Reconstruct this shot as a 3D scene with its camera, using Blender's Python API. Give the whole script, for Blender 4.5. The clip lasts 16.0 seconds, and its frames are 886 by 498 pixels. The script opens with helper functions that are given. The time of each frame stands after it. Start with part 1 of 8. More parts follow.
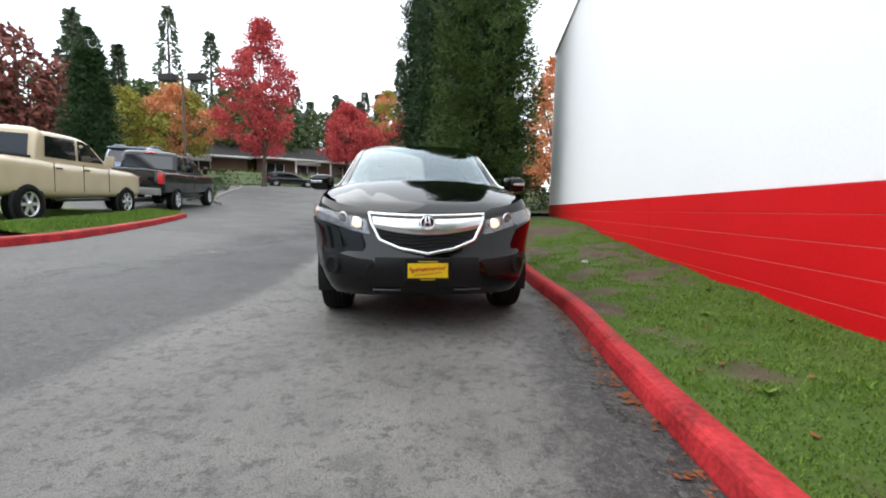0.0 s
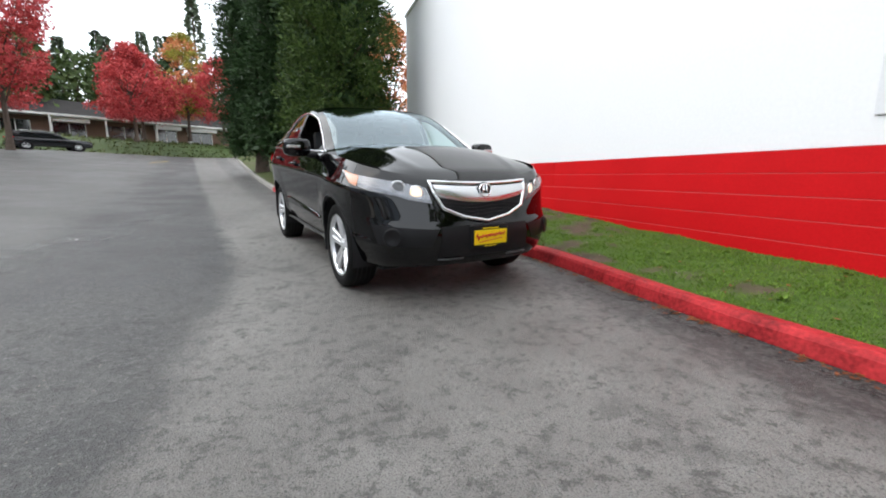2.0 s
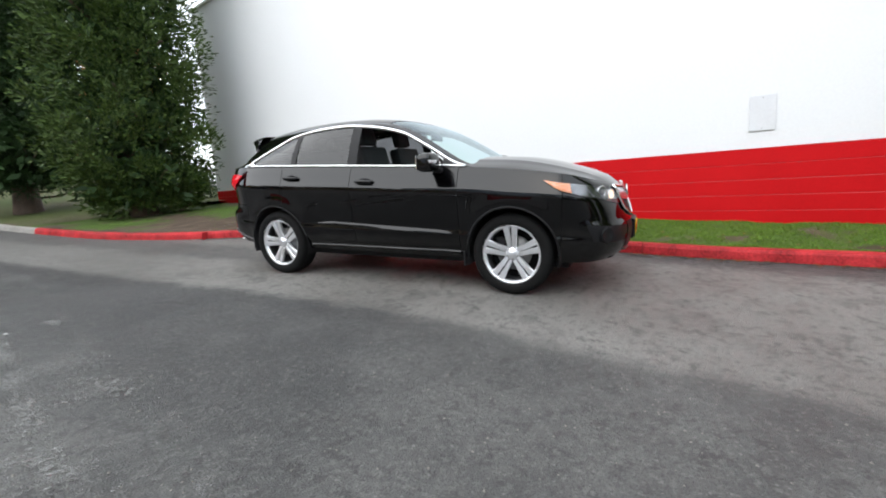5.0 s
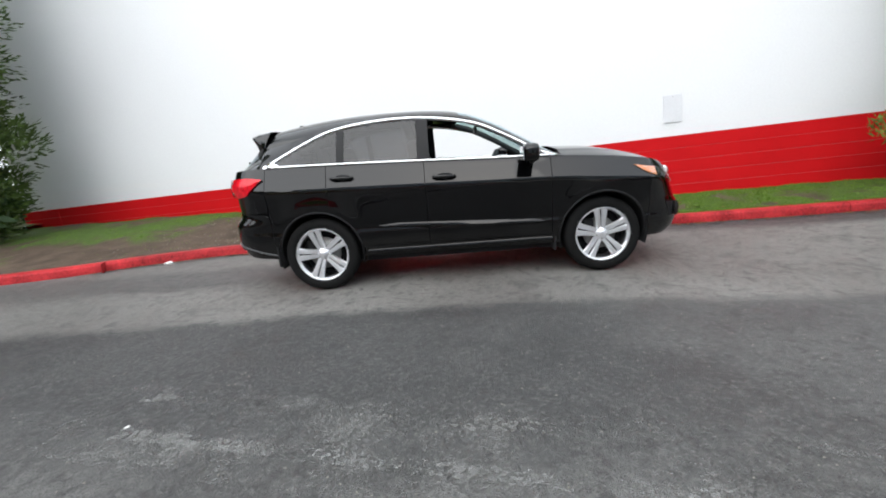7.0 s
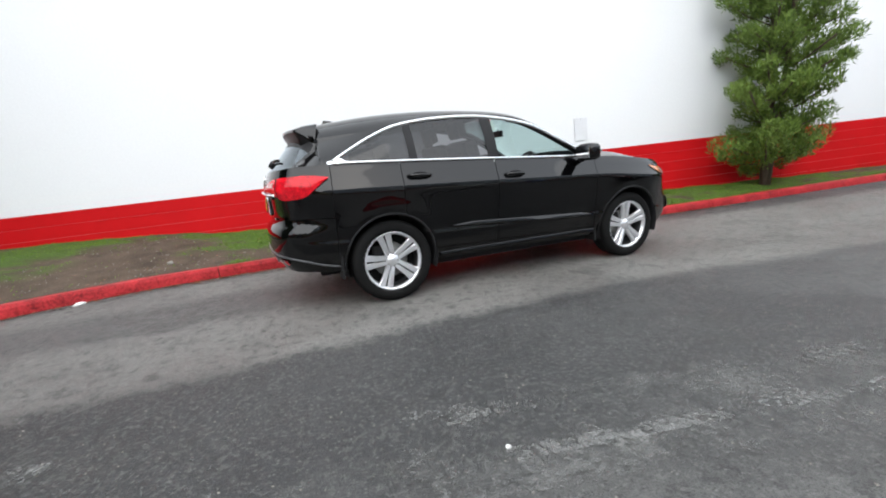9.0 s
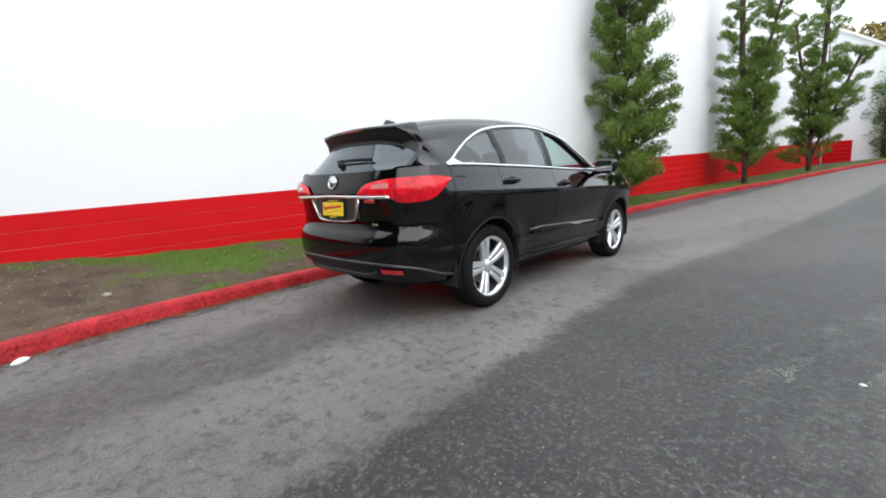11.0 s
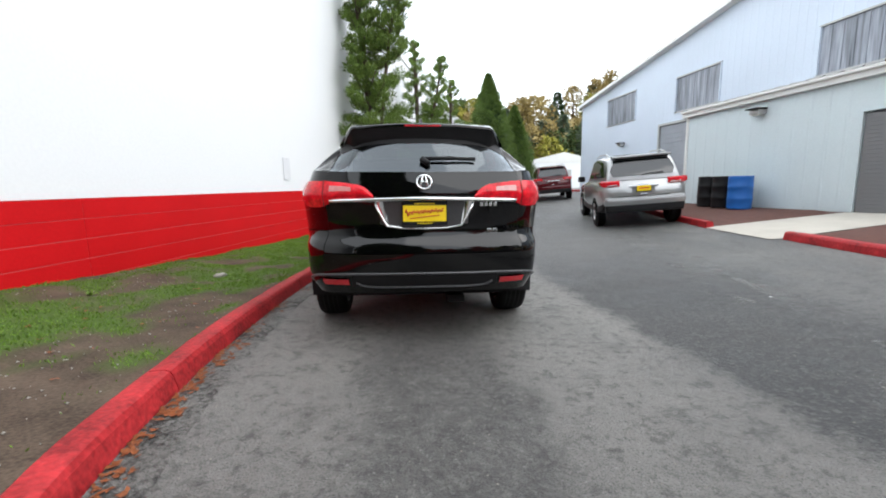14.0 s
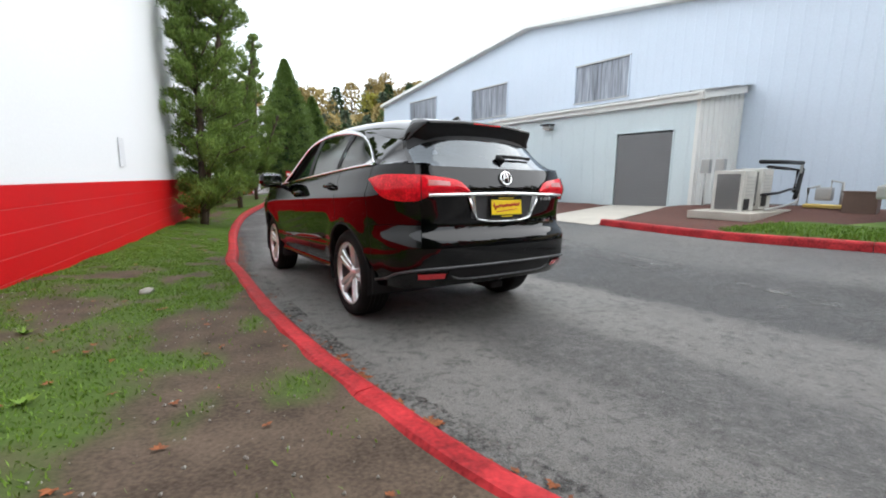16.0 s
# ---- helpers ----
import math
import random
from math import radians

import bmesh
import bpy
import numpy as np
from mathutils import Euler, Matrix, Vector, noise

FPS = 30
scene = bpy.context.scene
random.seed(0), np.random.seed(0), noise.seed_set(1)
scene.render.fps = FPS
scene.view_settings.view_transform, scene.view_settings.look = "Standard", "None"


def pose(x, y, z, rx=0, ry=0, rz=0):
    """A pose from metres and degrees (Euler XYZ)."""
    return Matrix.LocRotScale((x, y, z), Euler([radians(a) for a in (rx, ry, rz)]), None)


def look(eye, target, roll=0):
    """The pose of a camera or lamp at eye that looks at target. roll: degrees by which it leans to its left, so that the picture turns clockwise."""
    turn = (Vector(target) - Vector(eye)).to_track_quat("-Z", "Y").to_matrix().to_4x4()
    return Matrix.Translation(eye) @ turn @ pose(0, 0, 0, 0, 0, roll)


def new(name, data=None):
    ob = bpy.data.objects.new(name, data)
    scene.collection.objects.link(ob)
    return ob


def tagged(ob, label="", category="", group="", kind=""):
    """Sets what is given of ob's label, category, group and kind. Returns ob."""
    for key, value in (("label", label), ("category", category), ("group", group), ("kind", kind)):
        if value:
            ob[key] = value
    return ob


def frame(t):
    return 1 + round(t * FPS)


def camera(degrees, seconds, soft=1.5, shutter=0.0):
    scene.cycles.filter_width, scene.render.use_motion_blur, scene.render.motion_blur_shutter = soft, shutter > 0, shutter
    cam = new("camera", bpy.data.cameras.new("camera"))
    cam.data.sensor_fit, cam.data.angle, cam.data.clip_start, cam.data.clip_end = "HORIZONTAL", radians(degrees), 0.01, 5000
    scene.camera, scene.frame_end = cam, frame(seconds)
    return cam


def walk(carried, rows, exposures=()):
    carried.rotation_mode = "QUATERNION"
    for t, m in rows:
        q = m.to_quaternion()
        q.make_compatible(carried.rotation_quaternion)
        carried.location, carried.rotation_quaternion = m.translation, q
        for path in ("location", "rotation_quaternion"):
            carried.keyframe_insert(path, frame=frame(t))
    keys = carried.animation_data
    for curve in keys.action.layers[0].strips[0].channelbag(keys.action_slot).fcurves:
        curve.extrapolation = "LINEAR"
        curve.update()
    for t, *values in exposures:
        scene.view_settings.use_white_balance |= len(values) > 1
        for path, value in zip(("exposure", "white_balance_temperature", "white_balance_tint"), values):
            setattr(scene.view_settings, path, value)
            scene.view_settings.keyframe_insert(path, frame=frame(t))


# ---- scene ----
cam = camera(92.4, 16.0, soft=1.9)
PATH = [
    (0.00, (0.861, -5.285, 0.872), (0.558, -2.313, 0.591), 1.24),
    (0.50, (0.546, -5.336, 0.878), (0.544, -2.351, 0.581), 1.10),
    (1.00, (0.155, -5.293, 0.853), (0.456, -2.339, 0.429), 0.36),
    (1.50, (-0.324, -5.172, 0.853), (0.186, -2.259, 0.349), 1.90),
    (2.00, (-0.885, -5.119, 0.867), (0.056, -2.315, 0.360), 0.08),
    (2.50, (-1.385, -4.858, 0.865), (-0.252, -2.118, 0.411), -1.93),
    (3.00, (-1.969, -4.657, 0.857), (-0.436, -2.116, 0.413), -2.93),
    (3.50, (-2.473, -4.347, 0.862), (-0.749, -1.948, 0.342), -3.85),
    (3.70, (-2.640, -4.210, 0.868), (-0.881, -1.837, 0.342), -2.99),
    (4.33, (-3.278, -3.809, 0.903), (-1.175, -1.735, 0.376), -4.34),
    (5.17, (-3.914, -3.042, 0.996), (-1.514, -1.311, 0.500), -3.92),
    (5.80, (-4.268, -2.325, 1.076), (-1.683, -0.917, 0.496), -4.84),
    (6.00, (-4.349, -2.138, 1.077), (-1.703, -0.822, 0.560), -4.58),
    (6.50, (-4.642, -1.576, 1.127), (-1.846, -0.673, 0.521), -6.00),
    (7.00, (-4.770, -0.965, 1.144), (-1.917, -0.263, 0.539), -6.83),
    (7.50, (-4.907, -0.363, 1.157), (-1.981, -0.032, 0.581), -6.46),
    (8.00, (-4.894, 0.234, 1.174), (-1.943, 0.258, 0.637), -5.63),
    (8.50, (-4.865, 0.800, 1.163), (-1.929, 0.513, 0.617), -5.23),
    (9.00, (-4.743, 1.365, 1.162), (-1.850, 0.825, 0.581), -6.52),
    (9.50, (-4.557, 1.875, 1.176), (-1.714, 1.064, 0.668), -5.48),
    (9.70, (-4.495, 2.092, 1.181), (-1.701, 1.126, 0.669), -5.61),
    (10.32, (-4.205, 2.775, 1.202), (-1.536, 1.505, 0.691), -5.23),
    (11.18, (-3.643, 3.624, 1.232), (-1.297, 1.833, 0.693), -4.24),
    (11.80, (-3.060, 4.050, 1.222), (-1.017, 1.907, 0.738), -3.04),
    (12.00, (-2.915, 4.212, 1.230), (-1.045, 1.926, 0.704), -2.90),
    (12.50, (-2.416, 4.469, 1.187), (-0.822, 1.975, 0.694), -2.51),
    (13.00, (-1.929, 4.720, 1.191), (-0.814, 1.973, 0.733), -1.18),
    (13.50, (-1.425, 4.904, 1.166), (-0.708, 2.033, 0.673), -1.01),
    (14.00, (-0.926, 5.033, 1.178), (-0.558, 2.090, 0.729), -0.96),
    (14.50, (-0.418, 5.134, 1.189), (-0.404, 2.164, 0.767), -0.93),
    (15.00, (0.096, 5.096, 1.182), (-0.232, 2.146, 0.744), 1.63),
    (15.50, (0.633, 5.084, 1.192), (-0.275, 2.264, 0.715), 2.11),
    (16.00, (1.182, 4.935, 1.193), (0.052, 2.200, 0.701), 0.57),
]
walk(cam, [(t, look(e, g, r)) for t, e, g, r in PATH], exposures=[(0, 0.67), (16, 0.67)])

# ---- light ----
world = bpy.data.worlds.new("sky")
scene.world = world
world.use_nodes = True
wt = world.node_tree
wt.nodes.clear()
sky = wt.nodes.new("ShaderNodeTexSky")
sky.sky_type, sky.sun_disc = "NISHITA", False
sky.sun_elevation, sky.sun_rotation = radians(42), radians(250)
sky_bg = wt.nodes.new("ShaderNodeBackground")
sky_bg.inputs[1].default_value = 0.05
cloud_bg = wt.nodes.new("ShaderNodeBackground")
cloud_bg.inputs[0].default_value = (0.93, 0.97, 1.0, 1)
cloud_bg.inputs[1].default_value = 1.35
add_bg = wt.nodes.new("ShaderNodeAddShader")
w_out = wt.nodes.new("ShaderNodeOutputWorld")
wt.links.new(sky.outputs[0], sky_bg.inputs[0])
wt.links.new(sky_bg.outputs[0], add_bg.inputs[0])
wt.links.new(cloud_bg.outputs[0], add_bg.inputs[1])
wt.links.new(add_bg.outputs[0], w_out.inputs[0])
sun = new("sun", bpy.data.lights.new("sun", "SUN"))
sun.data.energy, sun.data.angle, sun.data.color = 1.0, radians(75), (1.0, 0.97, 0.92)
sun.matrix_world = look((-30, 12, 34), (0, 0, 0))

# ---- materials ----
def nodes_of(m):
    m.use_nodes = True
    return m.node_tree, m.node_tree.nodes["Principled BSDF"]


def mat(name, color, rough=0.5, metal=0.0, var=0.15, scale=3.0, fine=60.0, bump=0.15, coat=0.0, spread=0.0, second=None, coord="Position"):
    """Painted, mineral or plastic surface: two scales of noise in colour, roughness and relief."""
    m = bpy.data.materials.new(name)
    t, b = nodes_of(m)
    if coord == "Position":
        src = t.nodes.new("ShaderNodeNewGeometry").outputs["Position"]
    else:
        src = t.nodes.new("ShaderNodeTexCoord").outputs["Object"]
    n1, n2 = t.nodes.new("ShaderNodeTexNoise"), t.nodes.new("ShaderNodeTexNoise")
    n1.inputs["Scale"].default_value, n2.inputs["Scale"].default_value = scale, fine
    n1.inputs["Detail"].default_value, n2.inputs["Detail"].default_value = 5, 3
    t.links.new(src, n1.inputs[0]), t.links.new(src, n2.inputs[0])
    mix = t.nodes.new("ShaderNodeMix")
    mix.data_type = "RGBA"
    lo = [max(0, c * (1 - var)) for c in color]
    hi = [min(1, c * (1 + var)) for c in (second or color)]
    mix.inputs[6].default_value, mix.inputs[7].default_value = (*lo, 1), (*hi, 1)
    add = t.nodes.new("ShaderNodeMath")
    add.operation = "MULTIPLY_ADD"
    add.inputs[1].default_value = 0.45
    half = t.nodes.new("ShaderNodeMath")
    half.operation = "MULTIPLY"
    half.inputs[1].default_value = 0.55
    t.links.new(n1.outputs[0], half.inputs[0])
    t.links.new(n2.outputs[0], add.inputs[0]), t.links.new(half.outputs[0], add.inputs[2])
    ramp = t.nodes.new("ShaderNodeMapRange")
    ramp.inputs[1].default_value, ramp.inputs[2].default_value = 0.3, 0.7
    t.links.new(add.outputs[0], ramp.inputs[0])
    t.links.new(ramp.outputs[0], mix.inputs[0])
    col = mix.outputs[2]
    if spread:
        info = t.nodes.new("ShaderNodeObjectInfo")
        hsv = t.nodes.new("ShaderNodeHueSaturation")
        mr = t.nodes.new("ShaderNodeMapRange")
        mr.inputs[3].default_value, mr.inputs[4].default_value = 1 - spread, 1 + spread
        t.links.new(info.outputs["Random"], mr.inputs[0])
        t.links.new(mr.outputs[0], hsv.inputs["Value"]), t.links.new(col, hsv.inputs["Color"])
        col = hsv.outputs[0]
    t.links.new(col, b.inputs["Base Color"])
    rr = t.nodes.new("ShaderNodeMapRange")
    rr.inputs[3].default_value, rr.inputs[4].default_value = max(0.02, rough * 0.85), min(1, rough * 1.15)
    t.links.new(n1.outputs[0], rr.inputs[0])
    t.links.new(rr.outputs[0], b.inputs["Roughness"])
    b.inputs["Metallic"].default_value = metal
    b.inputs["Coat Weight"].default_value = coat
    b.inputs["Coat Roughness"].default_value = 0.03
    if bump:
        bp = t.nodes.new("ShaderNodeBump")
        bp.inputs["Strength"].default_value, bp.inputs["Distance"].default_value = bump, 0.01
        t.links.new(add.outputs[0], bp.inputs["Height"])
        t.links.new(bp.outputs[0], b.inputs["Normal"])
    return m


def glass(name, tint, rough=0.02, through_part=0.3, sheen=(1, 1, 1)):
    """A pane: a clear tinted part mixed with a glossy coat."""
    m = bpy.data.materials.new(name)
    m.use_nodes = True
    t = m.node_tree
    t.nodes.clear()
    out = t.nodes.new("ShaderNodeOutputMaterial")
    tr, gl = t.nodes.new("ShaderNodeBsdfTransparent"), t.nodes.new("ShaderNodeBsdfGlossy")
    tr.inputs[0].default_value = (*tint, 1)
    gl.inputs[0].default_value, gl.inputs[1].default_value = (*sheen, 1), rough
    lw, mx = t.nodes.new("ShaderNodeLayerWeight"), t.nodes.new("ShaderNodeMixShader")
    lw.inputs[0].default_value = 0.5
    fr = t.nodes.new("ShaderNodeMath")
    fr.operation = "POWER"
    fr.inputs[1].default_value = 4.0
    t.links.new(lw.outputs["Facing"], fr.inputs[0])
    ma = t.nodes.new("ShaderNodeMath")
    ma.operation, ma.use_clamp = "MULTIPLY_ADD", True
    ma.inputs[1].default_value, ma.inputs[2].default_value = 0.9, through_part
    t.links.new(fr.outputs[0], ma.inputs[0])
    t.links.new(ma.outputs[0], mx.inputs[0])
    t.links.new(tr.outputs[0], mx.inputs[1]), t.links.new(gl.outputs[0], mx.inputs[2])
    t.links.new(mx.outputs[0], out.inputs[0])
    return m


def lamp_mat(name, color, power):
    m = bpy.data.materials.new(name)
    t, b = nodes_of(m)
    b.inputs["Base Color"].default_value = (*color, 1)
    b.inputs["Roughness"].default_value = 0.1
    b.inputs["Emission Color"].default_value = (*color, 1)
    b.inputs["Emission Strength"].default_value = power
    return m


CAR_C, CAR_S = math.cos(radians(11.3)), math.sin(radians(11.3))


def asphalt_mat():
    """Old asphalt: paler strip by the kerb, darker relaid lane beyond it, aggregate, stains and cracks."""
    m = bpy.data.materials.new("asphalt")
    t, b = nodes_of(m)
    N, L = t.nodes.new, t.links.new
    pos = N("ShaderNodeNewGeometry").outputs["Position"]
    sep = N("ShaderNodeSeparateXYZ")
    L(pos, sep.inputs[0])

    def noise_of(scale, detail=4.0, rough=0.6):
        n = N("ShaderNodeTexNoise")
        n.inputs["Scale"].default_value, n.inputs["Detail"].default_value, n.inputs["Roughness"].default_value = scale, detail, rough
        L(pos, n.inputs[0])
        return n.outputs[0]

    def math_of(op, a, c, d=None, clamp=False):
        n = N("ShaderNodeMath")
        n.operation, n.use_clamp = op, clamp
        for k, v in enumerate((a, c, d)):
            if v is None:
                continue
            if isinstance(v, (int, float)):
                n.inputs[k].default_value = v
            else:
                L(v, n.inputs[k])
        return n.outputs[0]

    def step(v, a, c):
        n = N("ShaderNodeMapRange")
        n.interpolation_type = "SMOOTHSTEP"
        n.inputs[1].default_value, n.inputs[2].default_value = a, c
        L(v, n.inputs[0])
        return n.outputs[0]

    def mixed(f, a, c):
        n = N("ShaderNodeMix")
        n.data_type = "RGBA"
        L(f, n.inputs[0])
        for k, v in ((6, a), (7, c)):
            if isinstance(v, tuple):
                n.inputs[k].default_value = (*v, 1)
            else:
                L(v, n.inputs[k])
        return n.outputs[2]

    big, mid, fine, grit = noise_of(0.45), noise_of(3.0, 6.0, 0.7), noise_of(38.0, 3.0), noise_of(150.0, 2.0)
    blot, broad = noise_of(13.0, 5.0, 0.75), noise_of(1.1, 5.0, 0.7)

    def pebbles(scale, share, size):
        """Exposed stones of the aggregate: a share of the cells, each a small spot."""
        v = N("ShaderNodeTexVoronoi")
        v.inputs["Scale"].default_value = scale
        L(pos, v.inputs["Vector"])
        sp = N("ShaderNodeSeparateColor")
        L(v.outputs["Color"], sp.inputs[0])
        return math_of("MULTIPLY", step(sp.outputs[0], share, share + 0.12), step(v.outputs["Distance"], size, size * 0.55)), sp.outputs[1]

    x_, y_ = sep.outputs[0], sep.outputs[1]
    bend = math_of("MULTIPLY", math_of("MAXIMUM", math_of("ADD", y_, 0.6), 0.0), 0.21)
    edge0 = math_of("ADD", math_of("ADD", x_, 1.50), bend)
    edge = math_of("ADD", edge0, math_of("MULTIPLY", math_of("SUBTRACT", mid, 0.5), 0.50))
    edge = math_of("ADD", edge, math_of("MULTIPLY", math_of("SUBTRACT", blot, 0.5), 0.75))
    strip = step(edge, -0.10, 0.10)
    lane = step(math_of("ADD", edge, math_of("MULTIPLY", math_of("SUBTRACT", broad, 0.5), 1.6)), -2.5, -1.3)
    patch = step(math_of("ADD", math_of("MULTIPLY", big, 0.5), math_of("MULTIPLY", broad, 0.5)), 0.40, 0.60)
    pale = mixed(patch, (0.172, 0.164, 0.151), (0.245, 0.235, 0.218))
    dark = mixed(patch, (0.032, 0.033, 0.034), (0.056, 0.056, 0.056))
    worn = mixed(patch, (0.080, 0.080, 0.077), (0.170, 0.167, 0.157))
    worn = mixed(math_of("MULTIPLY", step(y_, 1.8, 4.0), 0.60), worn, (0.058, 0.058, 0.056))
    dark = mixed(math_of("MULTIPLY", step(y_, 1.0, -3.0), 0.55), dark, worn)
    dark = mixed(math_of("MULTIPLY", step(y_, 1.4, 3.6), 0.75), dark, (0.019, 0.019, 0.019))
    far_lane = math_of("MULTIPLY", step(x_, -4.0, -5.6), step(y_, 3.2, 1.2))
    dark = mixed(math_of("MULTIPLY", far_lane, 0.85), dark, (0.190, 0.186, 0.178))
    pale = mixed(math_of("MULTIPLY", step(y_, 1.2, 4.2), 0.50), pale, (0.096, 0.092, 0.085))
    c = mixed(strip, mixed(lane, worn, dark), pale)
    gut = math_of("ADD", edge0, math_of("MULTIPLY", math_of("SUBTRACT", blot, 0.5), 0.5))
    gutter = math_of("MULTIPLY", step(gut, 2.50, 2.90), step(y_, -0.6, -2.8))
    c = mixed(math_of("MULTIPLY", gutter, 0.85), c, (0.026, 0.026, 0.026))
    # darker track under and behind the parked car
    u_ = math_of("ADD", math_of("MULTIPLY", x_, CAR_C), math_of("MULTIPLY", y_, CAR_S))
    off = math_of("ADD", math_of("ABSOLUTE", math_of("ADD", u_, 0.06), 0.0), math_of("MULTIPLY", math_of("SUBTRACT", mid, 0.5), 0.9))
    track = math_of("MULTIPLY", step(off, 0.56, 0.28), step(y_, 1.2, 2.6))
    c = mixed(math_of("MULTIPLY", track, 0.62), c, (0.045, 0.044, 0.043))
    soil = math_of("MULTIPLY", step(mid, 0.54, 0.64), 0.40)
    c = mixed(soil, c, (0.050, 0.049, 0.046))
    spots = math_of("MULTIPLY", step(blot, 0.52, 0.61), 0.60)
    c = mixed(spots, c, (0.034, 0.033, 0.031))
    scuff = math_of("MULTIPLY", step(blot, 0.475, 0.39), 0.34)
    c = mixed(math_of("MULTIPLY", scuff, math_of("MULTIPLY_ADD", strip, 0.75, 0.25)), c, (0.205, 0.198, 0.186))
    stones = step(fine, 0.53, 0.62)
    c = mixed(math_of("MULTIPLY", stones, 0.36), c, (0.20, 0.195, 0.185))
    big_stone, tone = pebbles(62.0, 0.72, 0.46)
    c = mixed(math_of("MULTIPLY", big_stone, math_of("MULTIPLY_ADD", tone, 0.5, 0.05)), c, (0.25, 0.245, 0.235))
    pits = step(grit, 0.34, 0.50)
    c = mixed(math_of("MULTIPLY", math_of("SUBTRACT", 1.0, pits), 0.7), c, (0.022, 0.022, 0.022))
    b.inputs["Specular IOR Level"].default_value = 0.50
    L(c, b.inputs["Base Color"])
    rg = N("ShaderNodeMapRange")
    rg.inputs[3].default_value, rg.inputs[4].default_value = 0.48, 0.68
    L(patch, rg.inputs[0])
    L(rg.outputs[0], b.inputs["Roughness"])
    bp = N("ShaderNodeBump")
    bp.inputs["Strength"].default_value, bp.inputs["Distance"].default_value = 1.0, 0.012
    L(math_of("ADD", fine, grit), bp.inputs["Height"])
    L(bp.outputs[0], b.inputs["Normal"])
    return m


def earth_mat():
    """Thin lawn with bare earth: grass green and brown soil in patches."""
    m = mat("earth_and_grass", (0.052, 0.036, 0.026), 0.9, var=0.45, scale=4, fine=60, bump=1.0, second=(0.092, 0.068, 0.050))
    t, b = m.node_tree, m.node_tree.nodes["Principled BSDF"]
    pos = t.nodes.new("ShaderNodeNewGeometry").outputs["Position"]
    at = t.nodes.new("ShaderNodeAttribute")
    at.attribute_name = "lawn"
    n = t.nodes.new("ShaderNodeTexNoise")
    n.inputs["Scale"].default_value, n.inputs["Detail"].default_value = 26.0, 4
    t.links.new(pos, n.inputs[0])
    mx = t.nodes.new("ShaderNodeMix")
    mx.data_type = "RGBA"
    old = b.inputs["Base Color"].links[0].from_socket
    gr = t.nodes.new("ShaderNodeMix")
    gr.data_type = "RGBA"
    gr.inputs[6].default_value, gr.inputs[7].default_value = (0.034, 0.068, 0.013, 1), (0.088, 0.134, 0.029, 1)
    t.links.new(n.outputs[0], gr.inputs[0])
    t.links.new(at.outputs["Fac"], mx.inputs[0])
    t.links.new(old, mx.inputs[6]), t.links.new(gr.outputs[2], mx.inputs[7])
    t.links.new(mx.outputs[2], b.inputs["Base Color"])
    return m


ASPHALT = asphalt_mat()
EARTH = earth_mat()
RED_KERB = mat("red_kerb_paint", (0.20, 0.012, 0.015), 0.5, var=0.45, scale=4, fine=38, bump=0.6, second=(0.40, 0.028, 0.032))
GREY_KERB = mat("bare_concrete", (0.25, 0.24, 0.22), 0.85, var=0.25, scale=4, fine=60, bump=0.3)
RED_WALL = mat("red_masonry_paint", (0.55, 0.008, 0.011), 0.5, var=0.10, scale=1.2, fine=45, bump=0.12)
WHITE_WALL = mat("white_wall_paint", (0.80, 0.81, 0.82), 0.6, var=0.035, scale=0.35, fine=30, bump=0.06)
MORTAR = mat("pale_mortar", (0.60, 0.13, 0.13), 0.8, var=0.1, scale=8, fine=80, bump=0.1)
GREY_METAL = mat("dull_grey_metal", (0.42, 0.42, 0.41), 0.5, 0.6, var=0.12, scale=3, fine=40, bump=0.05)
SIDING = mat("pale_blue_metal_siding", (0.56, 0.63, 0.72), 0.5, var=0.06, scale=0.5, fine=20, bump=0.05)
SIDING_LOW = mat("pale_green_grey_siding", (0.58, 0.66, 0.68), 0.5, var=0.05, scale=0.7, fine=20, bump=0.04)
PLATE_GREY = mat("pale_grey_plate_paint", (0.72, 0.73, 0.75), 0.5, var=0.05, scale=3, fine=40, bump=0.03)
TRIM_WHITE = mat("off_white_trim", (0.72, 0.72, 0.69), 0.5, var=0.06, scale=2, fine=30, bump=0.04)
DOOR_GREY = mat("grey_door_paint", (0.17, 0.17, 0.175), 0.5, var=0.08, scale=1.5, fine=30, bump=0.04)
MULCH = mat("red_brown_bark_mulch", (0.085, 0.032, 0.022), 0.95, var=0.5, scale=12, fine=70, bump=0.9)
CONCRETE = mat("pale_concrete", (0.42, 0.39, 0.34), 0.85, var=0.15, scale=2, fine=50, bump=0.2)
BLACK_PLASTIC = mat("black_plastic", (0.012, 0.012, 0.013), 0.42, var=0.2, scale=8, fine=90, bump=0.08, coord="Object")
